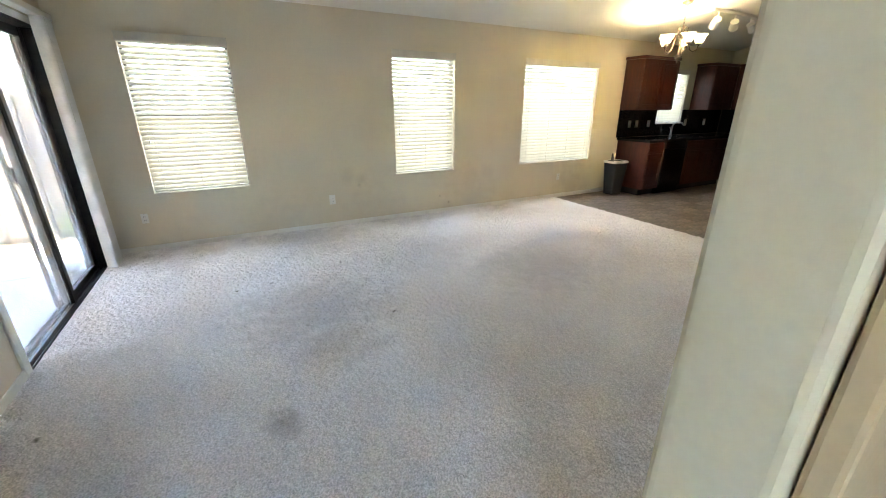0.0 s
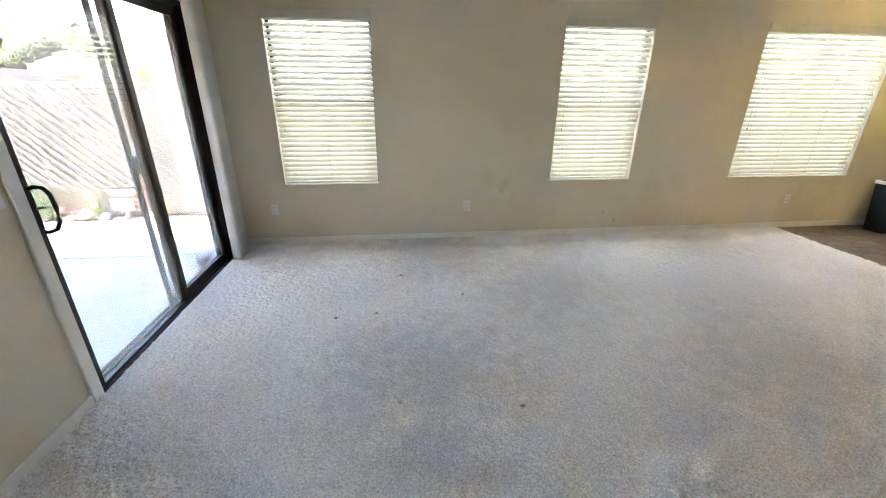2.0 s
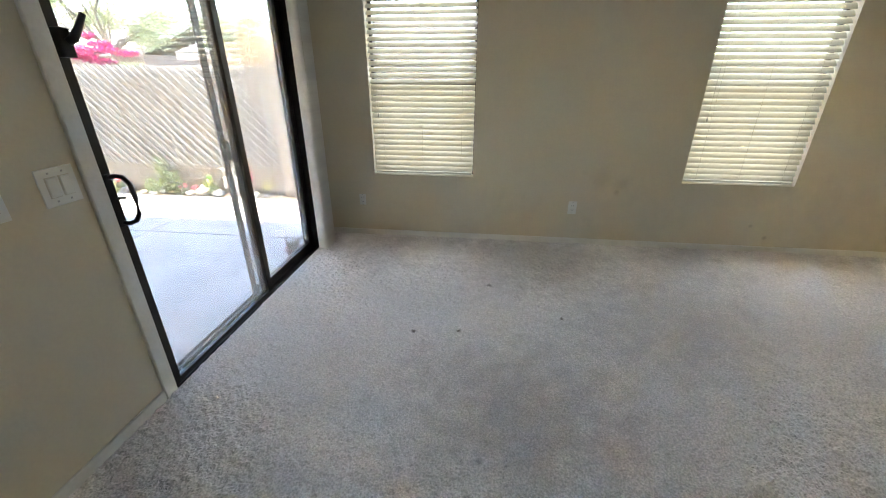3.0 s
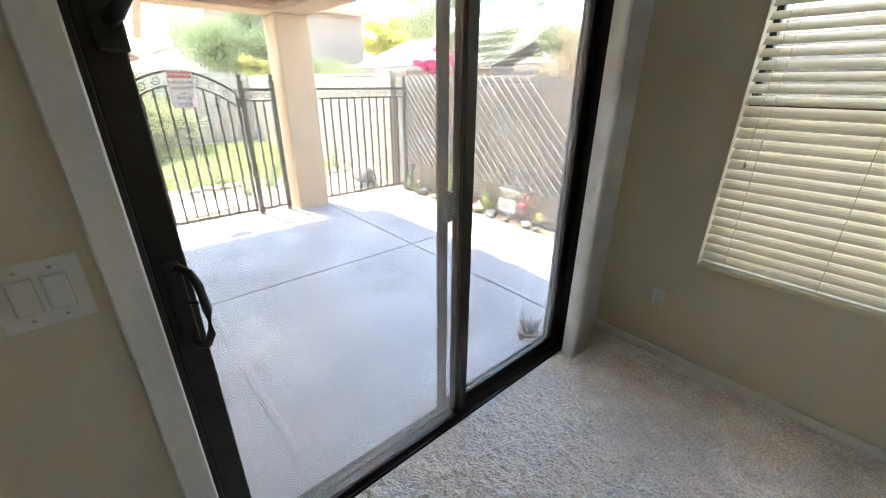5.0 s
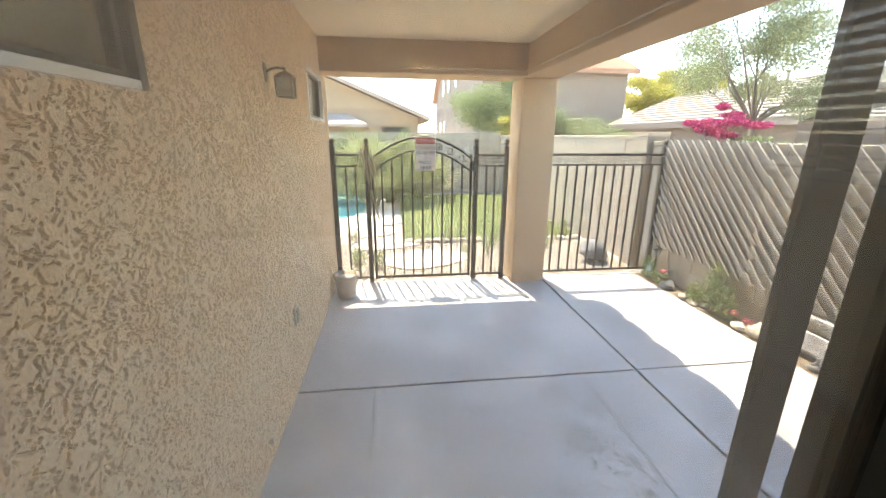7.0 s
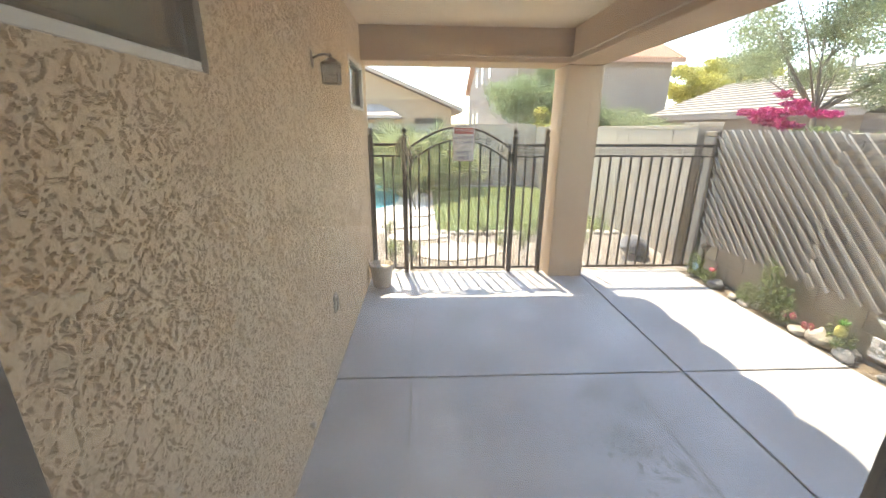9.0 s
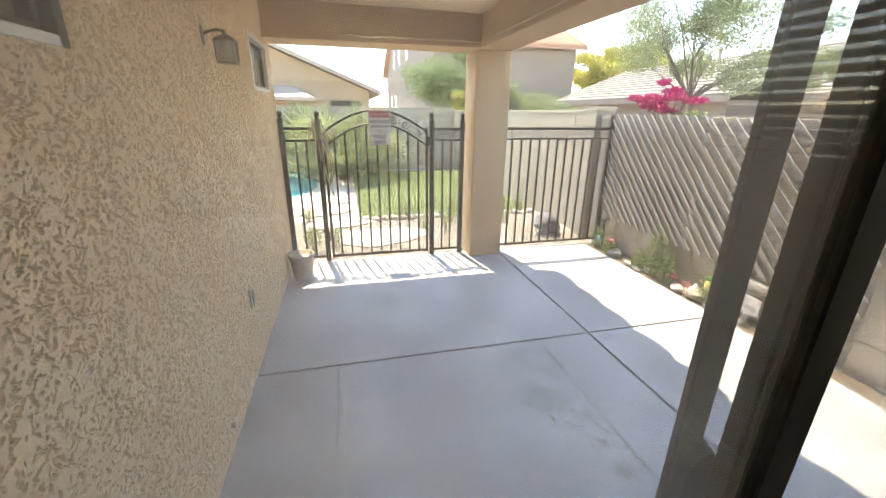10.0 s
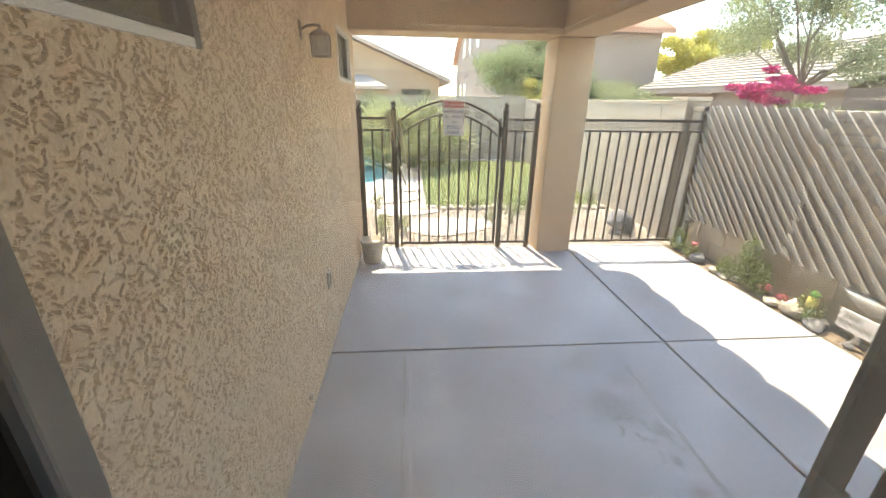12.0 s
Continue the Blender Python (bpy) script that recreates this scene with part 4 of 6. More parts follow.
cabinet("wall_cabinet", EX - 0.33, EX - 0.002, 4.0, NY - 0.34, 1.36, 2.10, "x", 1, "dark cherry corner wall cabinet", crown=True)
cabinet("wall_cabinet", EX - 0.33, EX - 0.002, 3.24, 3.99, 1.72, 2.10, "x", 2, "short dark cherry cabinet above the microwave", crown=True)
cabinet("wall_cabinet", EX - 0.33, EX - 0.002, 1.6, 3.23, 1.36, 2.10, "x", 4, "dark cherry wall cabinets along the end wall", crown=True)
cabinet("base_cabinet", 5.97, 6.36, NY - 0.60, NY - 0.002, 0, 0.868, "y", 1, "dark cherry base cabinet with drawer", toe=True, drawers=True)
cabinet("base_cabinet", 6.97, 8.28, NY - 0.60, NY - 0.002, 0, 0.868, "y", 3, "dark cherry sink base cabinet", toe=True, drawers=True)
cabinet("base_cabinet", EX - 0.60, EX - 0.002, 4.0, NY - 0.61, 0, 0.868, "x", 1, "dark cherry corner base cabinet", toe=True, drawers=True)
cabinet("base_cabinet", EX - 0.60, EX - 0.002, 1.6, 3.22, 0, 0.868, "x", 3, "dark cherry base cabinets along the end wall", toe=True, drawers=True)
dw = thing("dishwasher", (6.66, 4.5, 0), "black built-in dishwasher between cherry cabinets", "dishwasher")
part("body", box(bmesh.new(), 6.365, 6.965, NY - 0.58, NY - 0.01, 0.0, 0.866), M_APPL, dw)
part("door", box(bmesh.new(), 6.37, 6.96, NY - 0.625, NY - 0.582, 0.11, 0.74, 0.006, 2), M_APPL, dw)
part("control_panel", box(bmesh.new(), 6.37, 6.96, NY - 0.63, NY - 0.582, 0.745, 0.86, 0.006, 2), M_APPL, dw)
part("handle", rod(bmesh.new(), (6.45, NY - 0.65, 0.75), (6.88, NY - 0.65, 0.75), 0.01), M_APPL, dw)

counter = thing("worktop", (7.2, 4.5, 0.87), "black granite worktop with tall black backsplash", "worktop")
part("top", box(bmesh.new(), 5.93, EX - 0.002, NY - 0.64, NY - 0.002, 0.87, 0.91, 0.006, 2), M_GRANITE, counter)
part("top", box(bmesh.new(), EX - 0.64, EX - 0.002, 1.6, 3.22, 0.87, 0.91, 0.006, 2), M_GRANITE, counter)
part("top", box(bmesh.new(), EX - 0.64, EX - 0.002, 3.98, NY - 0.642, 0.87, 0.91, 0.006, 2), M_GRANITE, counter)
for a, b, top in ((5.90, 6.868, 1.358), (6.87, 7.62, 1.115), (7.622, EX - 0.02, 1.358)):
    part("backsplash", box(bmesh.new(), a, b, NY - 0.018, NY - 0.003, 0.912, top), M_GRANITE, counter)
part("backsplash", box(bmesh.new(), EX - 0.018, EX - 0.003, 1.6, NY - 0.02, 0.912, 1.358), M_GRANITE, counter)

def wall_plate(name, x, y, z, axis, gang, label, rockers=True, w=0.072, h=0.116):
    """A white outlet or switch plate on a wall; axis is the way that it faces."""
    t = thing(name, (x, y, z), label, "outlet" if name == "outlet" else "switch")
    W = w + 0.046 * (gang - 1)
    def bx(u0, u1, z0, z1, o0, o1, bev=0.0):
        m = bmesh.new()
        if axis == "-y":
            return box(m, x + u0, x + u1, y - o1, y - o0, z + z0, z + z1, bev)
        if axis == "-x":
            return box(m, x - o1, x - o0, y + u0, y + u1, z + z0, z + z1, bev)
        if axis == "+y":
            return box(m, x + u0, x + u1, y + o0, y + o1, z + z0, z + z1, bev)
        return box(m, x + o0, x + o1, y + u0, y + u1, z + z0, z + z1, bev)
    part("plate", bx(-W / 2, W / 2, -h / 2, h / 2, 0.0005, 0.006, 0.002), M_PLASTIC, t)
    for g in range(gang):
        c = (g - (gang - 1) / 2) * 0.046
        if rockers:
            part("rocker_frame", bx(c - 0.0185, c + 0.0185, -0.035, 0.035, 0.006, 0.0075), M_VALANCE, t)
            part("rocker", bx(c - 0.0165, c + 0.0165, -0.033, 0.033, 0.0075, 0.011, 0.002), M_PLASTIC, t)
        else:
            for dz in (-0.02, 0.02):
                s = part("socket", bx(c - 0.017, c + 0.017, dz - 0.014, dz + 0.014, 0.006, 0.008, 0.001), M_PLASTIC, t)
                for du in (-0.007, 0.007):
                    part("slot", bx(c + du - 0.0015, c + du + 0.0015, dz - 0.004, dz + 0.006, 0.008, 0.0086), M_BLACK, s)
        for dz in (-0.048, 0.048):
            part("screw", bx(c - 0.003, c + 0.003, dz - 0.003, dz + 0.003, 0.006, 0.0072), M_STEEL, t)
    return t

for x in (6.18, 6.36, 6.68, 7.75, 8.35):
    wall_plate("outlet", x, NY - 0.018, 1.13, "-y", 1, "white outlet plate on the black backsplash", rockers=x < 6.5)
wall_plate("outlet", EX - 0.018, 4.1, 1.13, "-x", 1, "white outlet plate on the black backsplash", rockers=False)
wall_plate("outlet", 1.0, NY, 0.345, "-y", 1, "white wall outlet above the baseboard", rockers=False)
wall_plate("outlet", -0.89, NY, 0.35, "-y", 1, "white wall outlet near the patio door", rockers=False, w=0.06, h=0.10)
wall_plate("outlet", 4.66, NY, 0.34, "-y", 1, "white wall outlet under the wide window", rockers=False, w=0.06, h=0.10)
wall_plate("light_switch", WX, 2.569, 1.063, "+x", 2, "white double rocker switch beside the patio door", w=0.082, h=0.128)
wall_plate("light_switch", WX, 2.335, 1.063, "+x", 2, "white double rocker switch on the cream wall", w=0.082, h=0.128)

fa = thing("faucet", (7.22, NY - 0.12, 0.91), "chrome kitchen faucet behind the sink", "faucet")
part("base", lathe(bmesh.new(), [(0.026, 0), (0.026, 0.012), (0.016, 0.02), (0.016, 0.10)], (7.22, NY - 0.12, 0.91), 16), M_STEEL, fa, smooth=True)
part("spout", tube(bmesh.new(), [(7.22, NY - 0.12, 1.0), (7.225, NY - 0.13, 1.10), (7.24, NY - 0.18, 1.15), (7.27, NY - 0.26, 1.14), (7.28, NY - 0.29, 1.10)], 0.012, 10), M_STEEL, fa, smooth=True)
part("lever", tube(bmesh.new(), [(7.22, NY - 0.12, 1.0), (7.16, NY - 0.12, 1.06)], 0.007, 8), M_STEEL, fa, smooth=True)

rg = thing("kitchen_range", (8.55, 3.6, 0), "black freestanding kitchen range", "range")
part("body", box(bmesh.new(), EX - 0.65, EX - 0.02, 3.23, 3.97, 0.0, 0.90, 0.006), M_APPL, rg)
od = part("oven_door", box(bmesh.new(), EX - 0.69, EX - 0.652, 3.25, 3.95, 0.22, 0.72, 0.008, 2), M_APPL, rg)
part("handle", rod(bmesh.new(), (EX - 0.72, 3.30, 0.69), (EX - 0.72, 3.90, 0.69), 0.012), M_STEEL, od)
part("backguard", box(bmesh.new(), EX - 0.09, EX - 0.022, 3.23, 3.97, 0.902, 1.10, 0.01, 2), M_APPL, rg)
for y in (3.32, 3.42, 3.78, 3.88):
    part("knob", rod(bmesh.new(), (EX - 0.66, y, 0.80), (EX - 0.68, y, 0.80), 0.02, 12), M_APPL, rg)
mw = thing("microwave", (8.7, 3.6, 1.32), "black microwave mounted over the range", "microwave")
part("body", box(bmesh.new(), EX - 0.38, EX - 0.003, 3.24, 3.98, 1.32, 1.715, 0.005), M_APPL, mw)
part("door", box(bmesh.new(), EX - 0.41, EX - 0.382, 3.42, 3.975, 1.33, 1.71, 0.006, 2), M_APPL, mw)
part("control_panel", box(bmesh.new(), EX - 0.41, EX - 0.382, 3.245, 3.415, 1.33, 1.71, 0.004), M_FARGLASS, mw)
part("handle", rod(bmesh.new(), (EX - 0.43, 3.44, 1.38), (EX - 0.43, 3.44, 1.66), 0.01), M_APPL, mw)

isl = thing("kitchen_island", (7.4, 2.0, 0), "plum painted kitchen island with black granite top", "island")
part("body", box(bmesh.new(), 7.06, 7.75, 0.9, 3.08, 0.0, 0.868, 0.004), M_ISLAND, isl)
part("top", box(bmesh.new(), 6.77, 7.80, 0.85, 3.12, 0.87, 0.91, 0.008, 2), M_GRANITE, isl)
part("baseboard", box(bmesh.new(), 7.045, 7.059, 0.9, 3.08, 0.0, 0.07), M_ISLAND, isl)

# rubbish bin with its liner and a brush standing in it
bn = thing("trash_bin", (5.72, 4.58, 0), "tall dark navy plastic trash bin with white liner", "trash bin")
bm = bmesh.new()
def ring(bm, w, d, z, n=5, r=0.03, cx=5.72, cy=4.58):
    out = []
    for qx, qy, a0 in ((1, 1, 0), (-1, 1, 90), (-1, -1, 180), (1, -1, 270)):
        for i in range(n):
            a = radians(a0 + 90 * i / (n - 1))
            out.append(bm.verts.new((cx + qx * (w - r) + r * math.cos(a), cy + qy * (d - r) + r * math.sin(a), z)))
    return out
def loft(bm, rings, cap=True):
    for a, b in zip(rings, rings[1:]):
        for k in range(len(a)):
            bm.faces.new((a[k], a[(k + 1) % len(a)], b[(k + 1) % len(a)], b[k]))
    if cap:
        bm.faces.new(rings[0][::-1])
    return bm
loft(bm, [ring(bm, 0.115, 0.095, 0.0), ring(bm, 0.155, 0.13, 0.55), ring(bm, 0.148, 0.123, 0.55), ring(bm, 0.112, 0.09, 0.02)])
part("bin", bm, mat("navy_plastic", (0.018, 0.02, 0.028), rough=0.4), bn)
bm = bmesh.new()
loft(bm, [ring(bm, 0.160, 0.135, 0.525), ring(bm, 0.163, 0.138, 0.555), ring(bm, 0.15, 0.125, 0.562), ring(bm, 0.143, 0.118, 0.50)], False)
part("liner", bm, M_PLASTIC, bn, "white bin liner folded over the rim")
br = thing("dust_brush", (5.66, 4.62, 0.03), "grey handled brush standing in the bin", "brush")
part("handle", box(bmesh.new(), 5.64, 5.69, 4.60, 4.625, 0.03, 0.68, 0.008, 2), mat("grey_plastic", (0.12, 0.12, 0.13), rough=0.5), br)

# chandelier
CX, CY, CZ = 5.28, 3.53, 1.945
ch = thing("chandelier", (CX, CY, CZ), "antique bronze chandelier with five lit frosted bowls", "chandelier")
top = ceiling_z(CY)
part("column", lathe(bmesh.new(), [(0.004, 0.0), (0.014, 0.01), (0.008, 0.03), (0.03, 0.05), (0.05, 0.075), (0.03, 0.085), (0.012, 0.10), (0.012, 0.30), (0.024, 0.33), (0.011, 0.36), (0.008, 0.44)], (CX, CY, CZ), 18), M_ANTIQUE, ch, smooth=True)
part("canopy", lathe(bmesh.new(), [(0.07, 0.03), (0.062, 0.0), (0.02, -0.02), (0.008, -0.035)], (CX, CY, top - 0.02), 18), M_ANTIQUE, ch, smooth=True)
for i in range(int((top - 0.05 - CZ - 0.44) / 0.028)):
    bm = bmesh.new()
    z = CZ + 0.452 + i * 0.028
    tube(bm, [(CX + 0.009 * math.cos(a) * (i % 2 == 0), CY + 0.009 * math.cos(a) * (i % 2), z + 0.018 * math.sin(a)) for a in [2 * math.pi * k / 10 for k in range(10)]], 0.0022, 5)
    part("chain_link", bm, M_ANTIQUE, ch)
lamp_data = bpy.data.lights.new("chandelier_bulb", "POINT")
lamp_data.energy, lamp_data.color, lamp_data.shadow_soft_size = 0.27, (1.0, 0.82, 0.50), 0.03
M_BULB = bpy.data.materials.new("lit_bulb")
M_BULB.use_nodes = True
bp = M_BULB.node_tree.nodes["Principled BSDF"]
bp.inputs["Emission Color"].default_value, bp.inputs["Emission Strength"].default_value = (1.0, 0.82, 0.55, 1), 5.0
for k in range(5):
    a = radians(20 + 72 * k)
    c, s = math.cos(a), math.sin(a)
    P = lambda r, h: (CX + r * c, CY + r * s, CZ + h)
    R = 0.205
    arm = part("arm", tube(bmesh.new(), [P(0.012, 0.28), P(0.05, 0.345), P(0.09, 0.32), P(0.09, 0.23), P(0.115, 0.15), P(0.155, 0.125), P(0.195, 0.15), P(R, 0.20)], 0.006, 8), M_ANTIQUE, ch, smooth=True)
    part("cup", lathe(bmesh.new(), [(0.012, 0.195), (0.038, 0.21), (0.04, 0.22), (0.012, 0.222)], (CX + R * c, CY + R * s, CZ), 14), M_ANTIQUE, arm, smooth=True)
    sh = part("shade", lathe(bmesh.new(), [(0.03, 0.222), (0.043, 0.235), (0.052, 0.27), (0.065, 0.30), (0.088, 0.318), (0.086, 0.321), (0.062, 0.304), (0.048, 0.273), (0.039, 0.24), (0.028, 0.228)], (CX + R * c, CY + R * s, CZ), 20, closed=False), M_SHADE, ch, "frosted glass bowl shade", smooth=True)
    part("bulb", ball(bmesh.new(), P(R, 0.268), 0.018, (1, 1, 1.4)), M_BULB, ch, smooth=True)
    lp = new("chandelier_light", lamp_data)
    lp.location = P(R, 0.285)
    part("upper_scroll", tube(bmesh.new(), [P(0.01, 0.36), P(0.04, 0.42), P(0.06, 0.40), P(0.055, 0.36)], 0.005, 6), M_ANTIQUE, ch, smooth=True)

# track lights and a vent on the ceiling
TX, TY = 6.42, 3.55
tr = thing("track_light", (TX, TY, ceiling_z(TY)), "white ceiling track with three spot heads, unlit", "track light")
tz = ceiling_z(TY) - 0.025
part("rail", box(bmesh.new(), TX - 0.55, TX + 0.55, TY - 0.018, TY + 0.018, tz - 0.015, tz + 0.02, 0.003), M_TRIM, tr)
for k, dx in enumerate((-0.42, -0.02, 0.38)):
    hd = part("spot_head", rod(bmesh.new(), (TX + dx - 0.03, TY - 0.02, tz - 0.10), (TX + dx + 0.06, TY + 0.08 - 0.05 * k, tz - 0.17), 0.048, 18, 0.055), M_TRIM, tr, smooth=False)
    part("stem", rod(bmesh.new(), (TX + dx, TY, tz - 0.015), (TX + dx, TY, tz - 0.11), 0.012, 10), M_TRIM, hd)
vt = thing("ceiling_vent", (7.35, 3.3, ceiling_z(3.3)), "white slotted ceiling air vent", "vent")
vz = ceiling_z(3.3) - 0.012
part("frame", box(bmesh.new(), 7.2, 7.5, 3.2, 3.4, vz - 0.008, vz - 0.001), M_TRIM, vt)
for i in range(6):
    part("slat", box(bmesh.new(), 7.22, 7.48, 3.215 + i * 0.03, 3.232 + i * 0.03, vz - 0.016, vz - 0.009), M_VALANCE, vt)

# ---- gate and iron fence ----
GX = -5.43
def scroll(bm, c, r, turn, flip=1, hand=1, rad=0.0055):
    """A flat spiral bar in the plane of the fence; c is (y, z)."""
    pts = []
    for i in range(22):
        a = radians(turn) + hand * i * 0.40
        k = r * (1 - i / 26)
        pts.append((GX, c[0] + flip * k * math.cos(a), c[1] + k * math.sin(a)))
    return tube(bm, pts, rad, 6)


def post(parent, y, z0, z1, w=0.05):
    p = part("post", box(bmesh.new(), GX - w / 2, GX + w / 2, y - w / 2, y + w / 2, z0, z1, 0.002), M_IRON, parent)
    bm = bmesh.new()
    lathe(bm, [(0.036, 0), (0.036, 0.012), (0.018, 0.02), (0.014, 0.032), (0.026, 0.05), (0.03, 0.066), (0.024, 0.084), (0.01, 0.096), (0.003, 0.102)], (GX, y, z1), 12)
    part("finial", bm, M_IRON, p, smooth=True)


_picket = {}
def picket(parent, y, z0, z1, knob):
    key = (round(z1 - z0, 3), knob)
    if key not in _picket:
        bm = bmesh.new()
        box(bm, -0.009, 0.009, -0.009, 0.009, 0, z1 - z0)
        if knob:
            lathe(bm, [(0.008, -0.03), (0.016, -0.016), (0.020, 0), (0.016, 0.016), (0.008, 0.03)], (0, 0, (z1 - z0) - 0.10), 8)
        _picket[key] = mesh_of("picket", bm, M_IRON)
    piece("picket", _picket[key], parent, (GX, y, z0))


def rail(parent, y0, y1, z, h=0.03):
    part("rail", box(bmesh.new(), GX - 0.013, GX + 0.013, y0, y1, z - h / 2, z + h / 2, 0.002), M_IRON, parent)


GZ = G + 0.005
def side_panel(name, y0, y1, n, label, posts, zt=1.33, z2=1.21, wide=False):
    t = thing(name, (GX, (y0 + y1) / 2, G), label, "fence", "dark iron pool fence")
    for y in posts:
        post(t, y, GZ, 1.41)
    rail(t, y0, y1, zt)
    rail(t, y0, y1, z2, 0.02)
    rail(t, y0, y1, GZ + 0.06, 0.026)
    for i in range(n):
        picket(t, y0 + (i + 1) * (y1 - y0) / (n + 1), GZ + 0.07, z2 - 0.01, i % 2 == 0 if wide else i % 2 == 1)
    k = max(1, round((y1 - y0) / 0.17))
    w = (y1 - y0) / k
    for i in range(k):
        c = y0 + (i + 0.5) * w
        for s in (-1, 1):
            part("scroll", scroll(bmesh.new(), (c + s * w * 0.24, (zt + z2) / 2), 0.042, 90 if s > 0 else -90, s, 1), M_IRON, t, smooth=True)
    return t


side_panel("iron_fence", 2.575, 2.885, 2, "short dark iron fence panel between wall and gate", (2.55, 2.91))
side_panel("iron_fence", 4.155, 4.455, 2, "short dark iron fence panel beside the column", (4.13, 4.48))
side_panel("iron_fence", 4.985, 6.40, 11, "dark iron fence panel with a scrolled top band", (6.42,), 1.335, 1.22, wide=True)

gate = thing("pool_gate", (GX, 3.52, G), "closed arched dark iron pool gate with scrolls", "gate")
g0, g1 = 2.955, 4.085
part("gate_stile", box(bmesh.new(), GX - 0.014, GX + 0.014, g0, g0 + 0.026, GZ + 0.04, 1.30), M_IRON, gate)
part("gate_stile", box(bmesh.new(), GX - 0.014, GX + 0.014, g1 - 0.026, g1, GZ + 0.04, 1.34), M_IRON, gate)
rail(gate, g0 + 0.026, g1 - 0.026, GZ + 0.06, 0.03)
def arch(z_end, z_mid, f):
    return z_end + (z_mid - z_end) * math.sin(math.pi * f) ** 0.9
part("arch", tube(bmesh.new(), [(GX, g0 + 0.01 + (g1 - g0 - 0.02) * i / 24, arch(1.29, 1.52, i / 24)) for i in range(25)], 0.013, 8), M_IRON, gate, smooth=True)
part("arch", tube(bmesh.new(), [(GX, g0 + 0.02 + (g1 - g0 - 0.04) * i / 24, arch(1.15, 1.385, i / 24)) for i in range(25)], 0.011, 8), M_IRON, gate, smooth=True)
for i in range(9):
    f = (i + 1) / 10
    y = g0 + f * (g1 - g0)
    zt = arch(1.15, 1.385, f)
    bm = bmesh.new()
    box(bm, GX - 0.009, GX + 0.009, y - 0.009, y + 0.009, GZ + 0.07, zt)
    if i % 2:
        lathe(bm, [(0.008, -0.03), (0.016, -0.016), (0.020, 0), (0.016, 0.016), (0.008, 0.03)], (GX, y, zt - 0.12), 8)
    part("picket", bm, M_IRON, gate)
for f in (0.10, 0.22, 0.34, 0.66, 0.78, 0.90):
    y = g0 + f * (g1 - g0)
    z = (arch(1.29, 1.52, f) + arch(1.15, 1.385, f)) / 2
    part("scroll", scroll(bmesh.new(), (y, z), 0.046, 200, 1 if f < 0.5 else -1), M_IRON, gate, smooth=True)
part("latch", box(bmesh.new(), GX - 0.02, GX + 0.035, 4.06, 4.11, 1.15, 1.25, 0.006, 2), M_BLACK, gate, "black gate latch")
for z in (0.15, 1.0):
    part("hinge", rod(bmesh.new(), (GX + 0.01, 2.94, z - 0.05), (GX + 0.01, 2.94, z + 0.05), 0.012, 8), M_IRON, gate)

# dried palm leaves caught on the gate post
M_STRAW = thin("dry_straw", (0.62, 0.54, 0.40), 0.35, fine=0.2, scale=12)
fr = thing("dried_palm_frond", (GX + 0.03, 2.92, 0.55), "straw-coloured dried palm leaf strips hung over the post", "dried leaf")
rr = random.Random(31)
for k in range(15):
    y0, z0 = 2.90 + rr.uniform(-0.06, 0.05), 1.35 + rr.uniform(-0.03, 0.05)
    drop, side = rr.uniform(0.15, 0.55), rr.uniform(-0.12, 0.16)
    x = GX + 0.034 + rr.uniform(0.0, 0.02)
    pts = [(x, y0 - 0.05, z0 - 0.02), (x + 0.012, y0, z0 + 0.03), (x + 0.02, y0 + side * 0.5, z0 - drop * 0.35), (x + 0.015, y0 + side, z0 - drop)]
    part("leaf_strip", tube(bmesh.new(), pts, [0.003, 0.006, 0.007, 0.001], 5), M_STRAW, fr)
part("leaf_stalk", tube(bmesh.new(), [(GX + 0.04, 2.955, 0.95), (GX + 0.045, 2.975, 0.80), (GX + 0.045, 3.03, 0.62)], [0.006, 0.009, 0.007], 6), M_STRAW, fr)

# sign on the gate
def lettering(text, size, parent, at, material, turn=(90, 0, 90), name="lettering"):
    cu = bpy.data.curves.new(name, "FONT")
    cu.body, cu.size, cu.align_x, cu.align_y, cu.extrude = text, size, "CENTER", "CENTER", 0.0006
    cu.offset = size * 0.012
    cu.materials.append(material)
    ob = new(name, cu)
    ob.parent = parent
    ob.location = Vector(at) - root_base(parent)
    ob.rotation_euler = [radians(a) for a in turn]
    return ob

sg = thing("warning_sign", (GX + 0.02, 3.555, 1.16), "white metal pool warning sign with red heading", "sign")
part("plate", box(bmesh.new(), GX + 0.016, GX + 0.019, 3.44, 3.67, 1.16, 1.52, 0.0008), M_SIGN, sg)
band = part("red_band", box(bmesh.new(), GX + 0.0195, GX + 0.0205, 3.45, 3.66, 1.448, 1.51), M_RED, sg, "red heading band")
lettering("ATTENTION", 0.043, sg, (GX + 0.0215, 3.555, 1.478), M_SIGN)
for text, z, s in (("NO GLASS", 1.405, 0.044), ("ALLOWED", 1.352, 0.044), ("IN", 1.30, 0.038), ("POOL", 1.248, 0.054), ("AREA", 1.192, 0.054)):
    lettering(text, s, sg, (GX + 0.020, 3.555, z), M_BLUE)
for a, b, c, d in ((3.447, 3.663, 1.166, 1.168), (3.447, 3.449, 1.168, 1.445), (3.661, 3.663, 1.168, 1.445)):
    part("border", box(bmesh.new(), GX + 0.0195, GX + 0.0203, a, b, c, d), M_RED, sg)

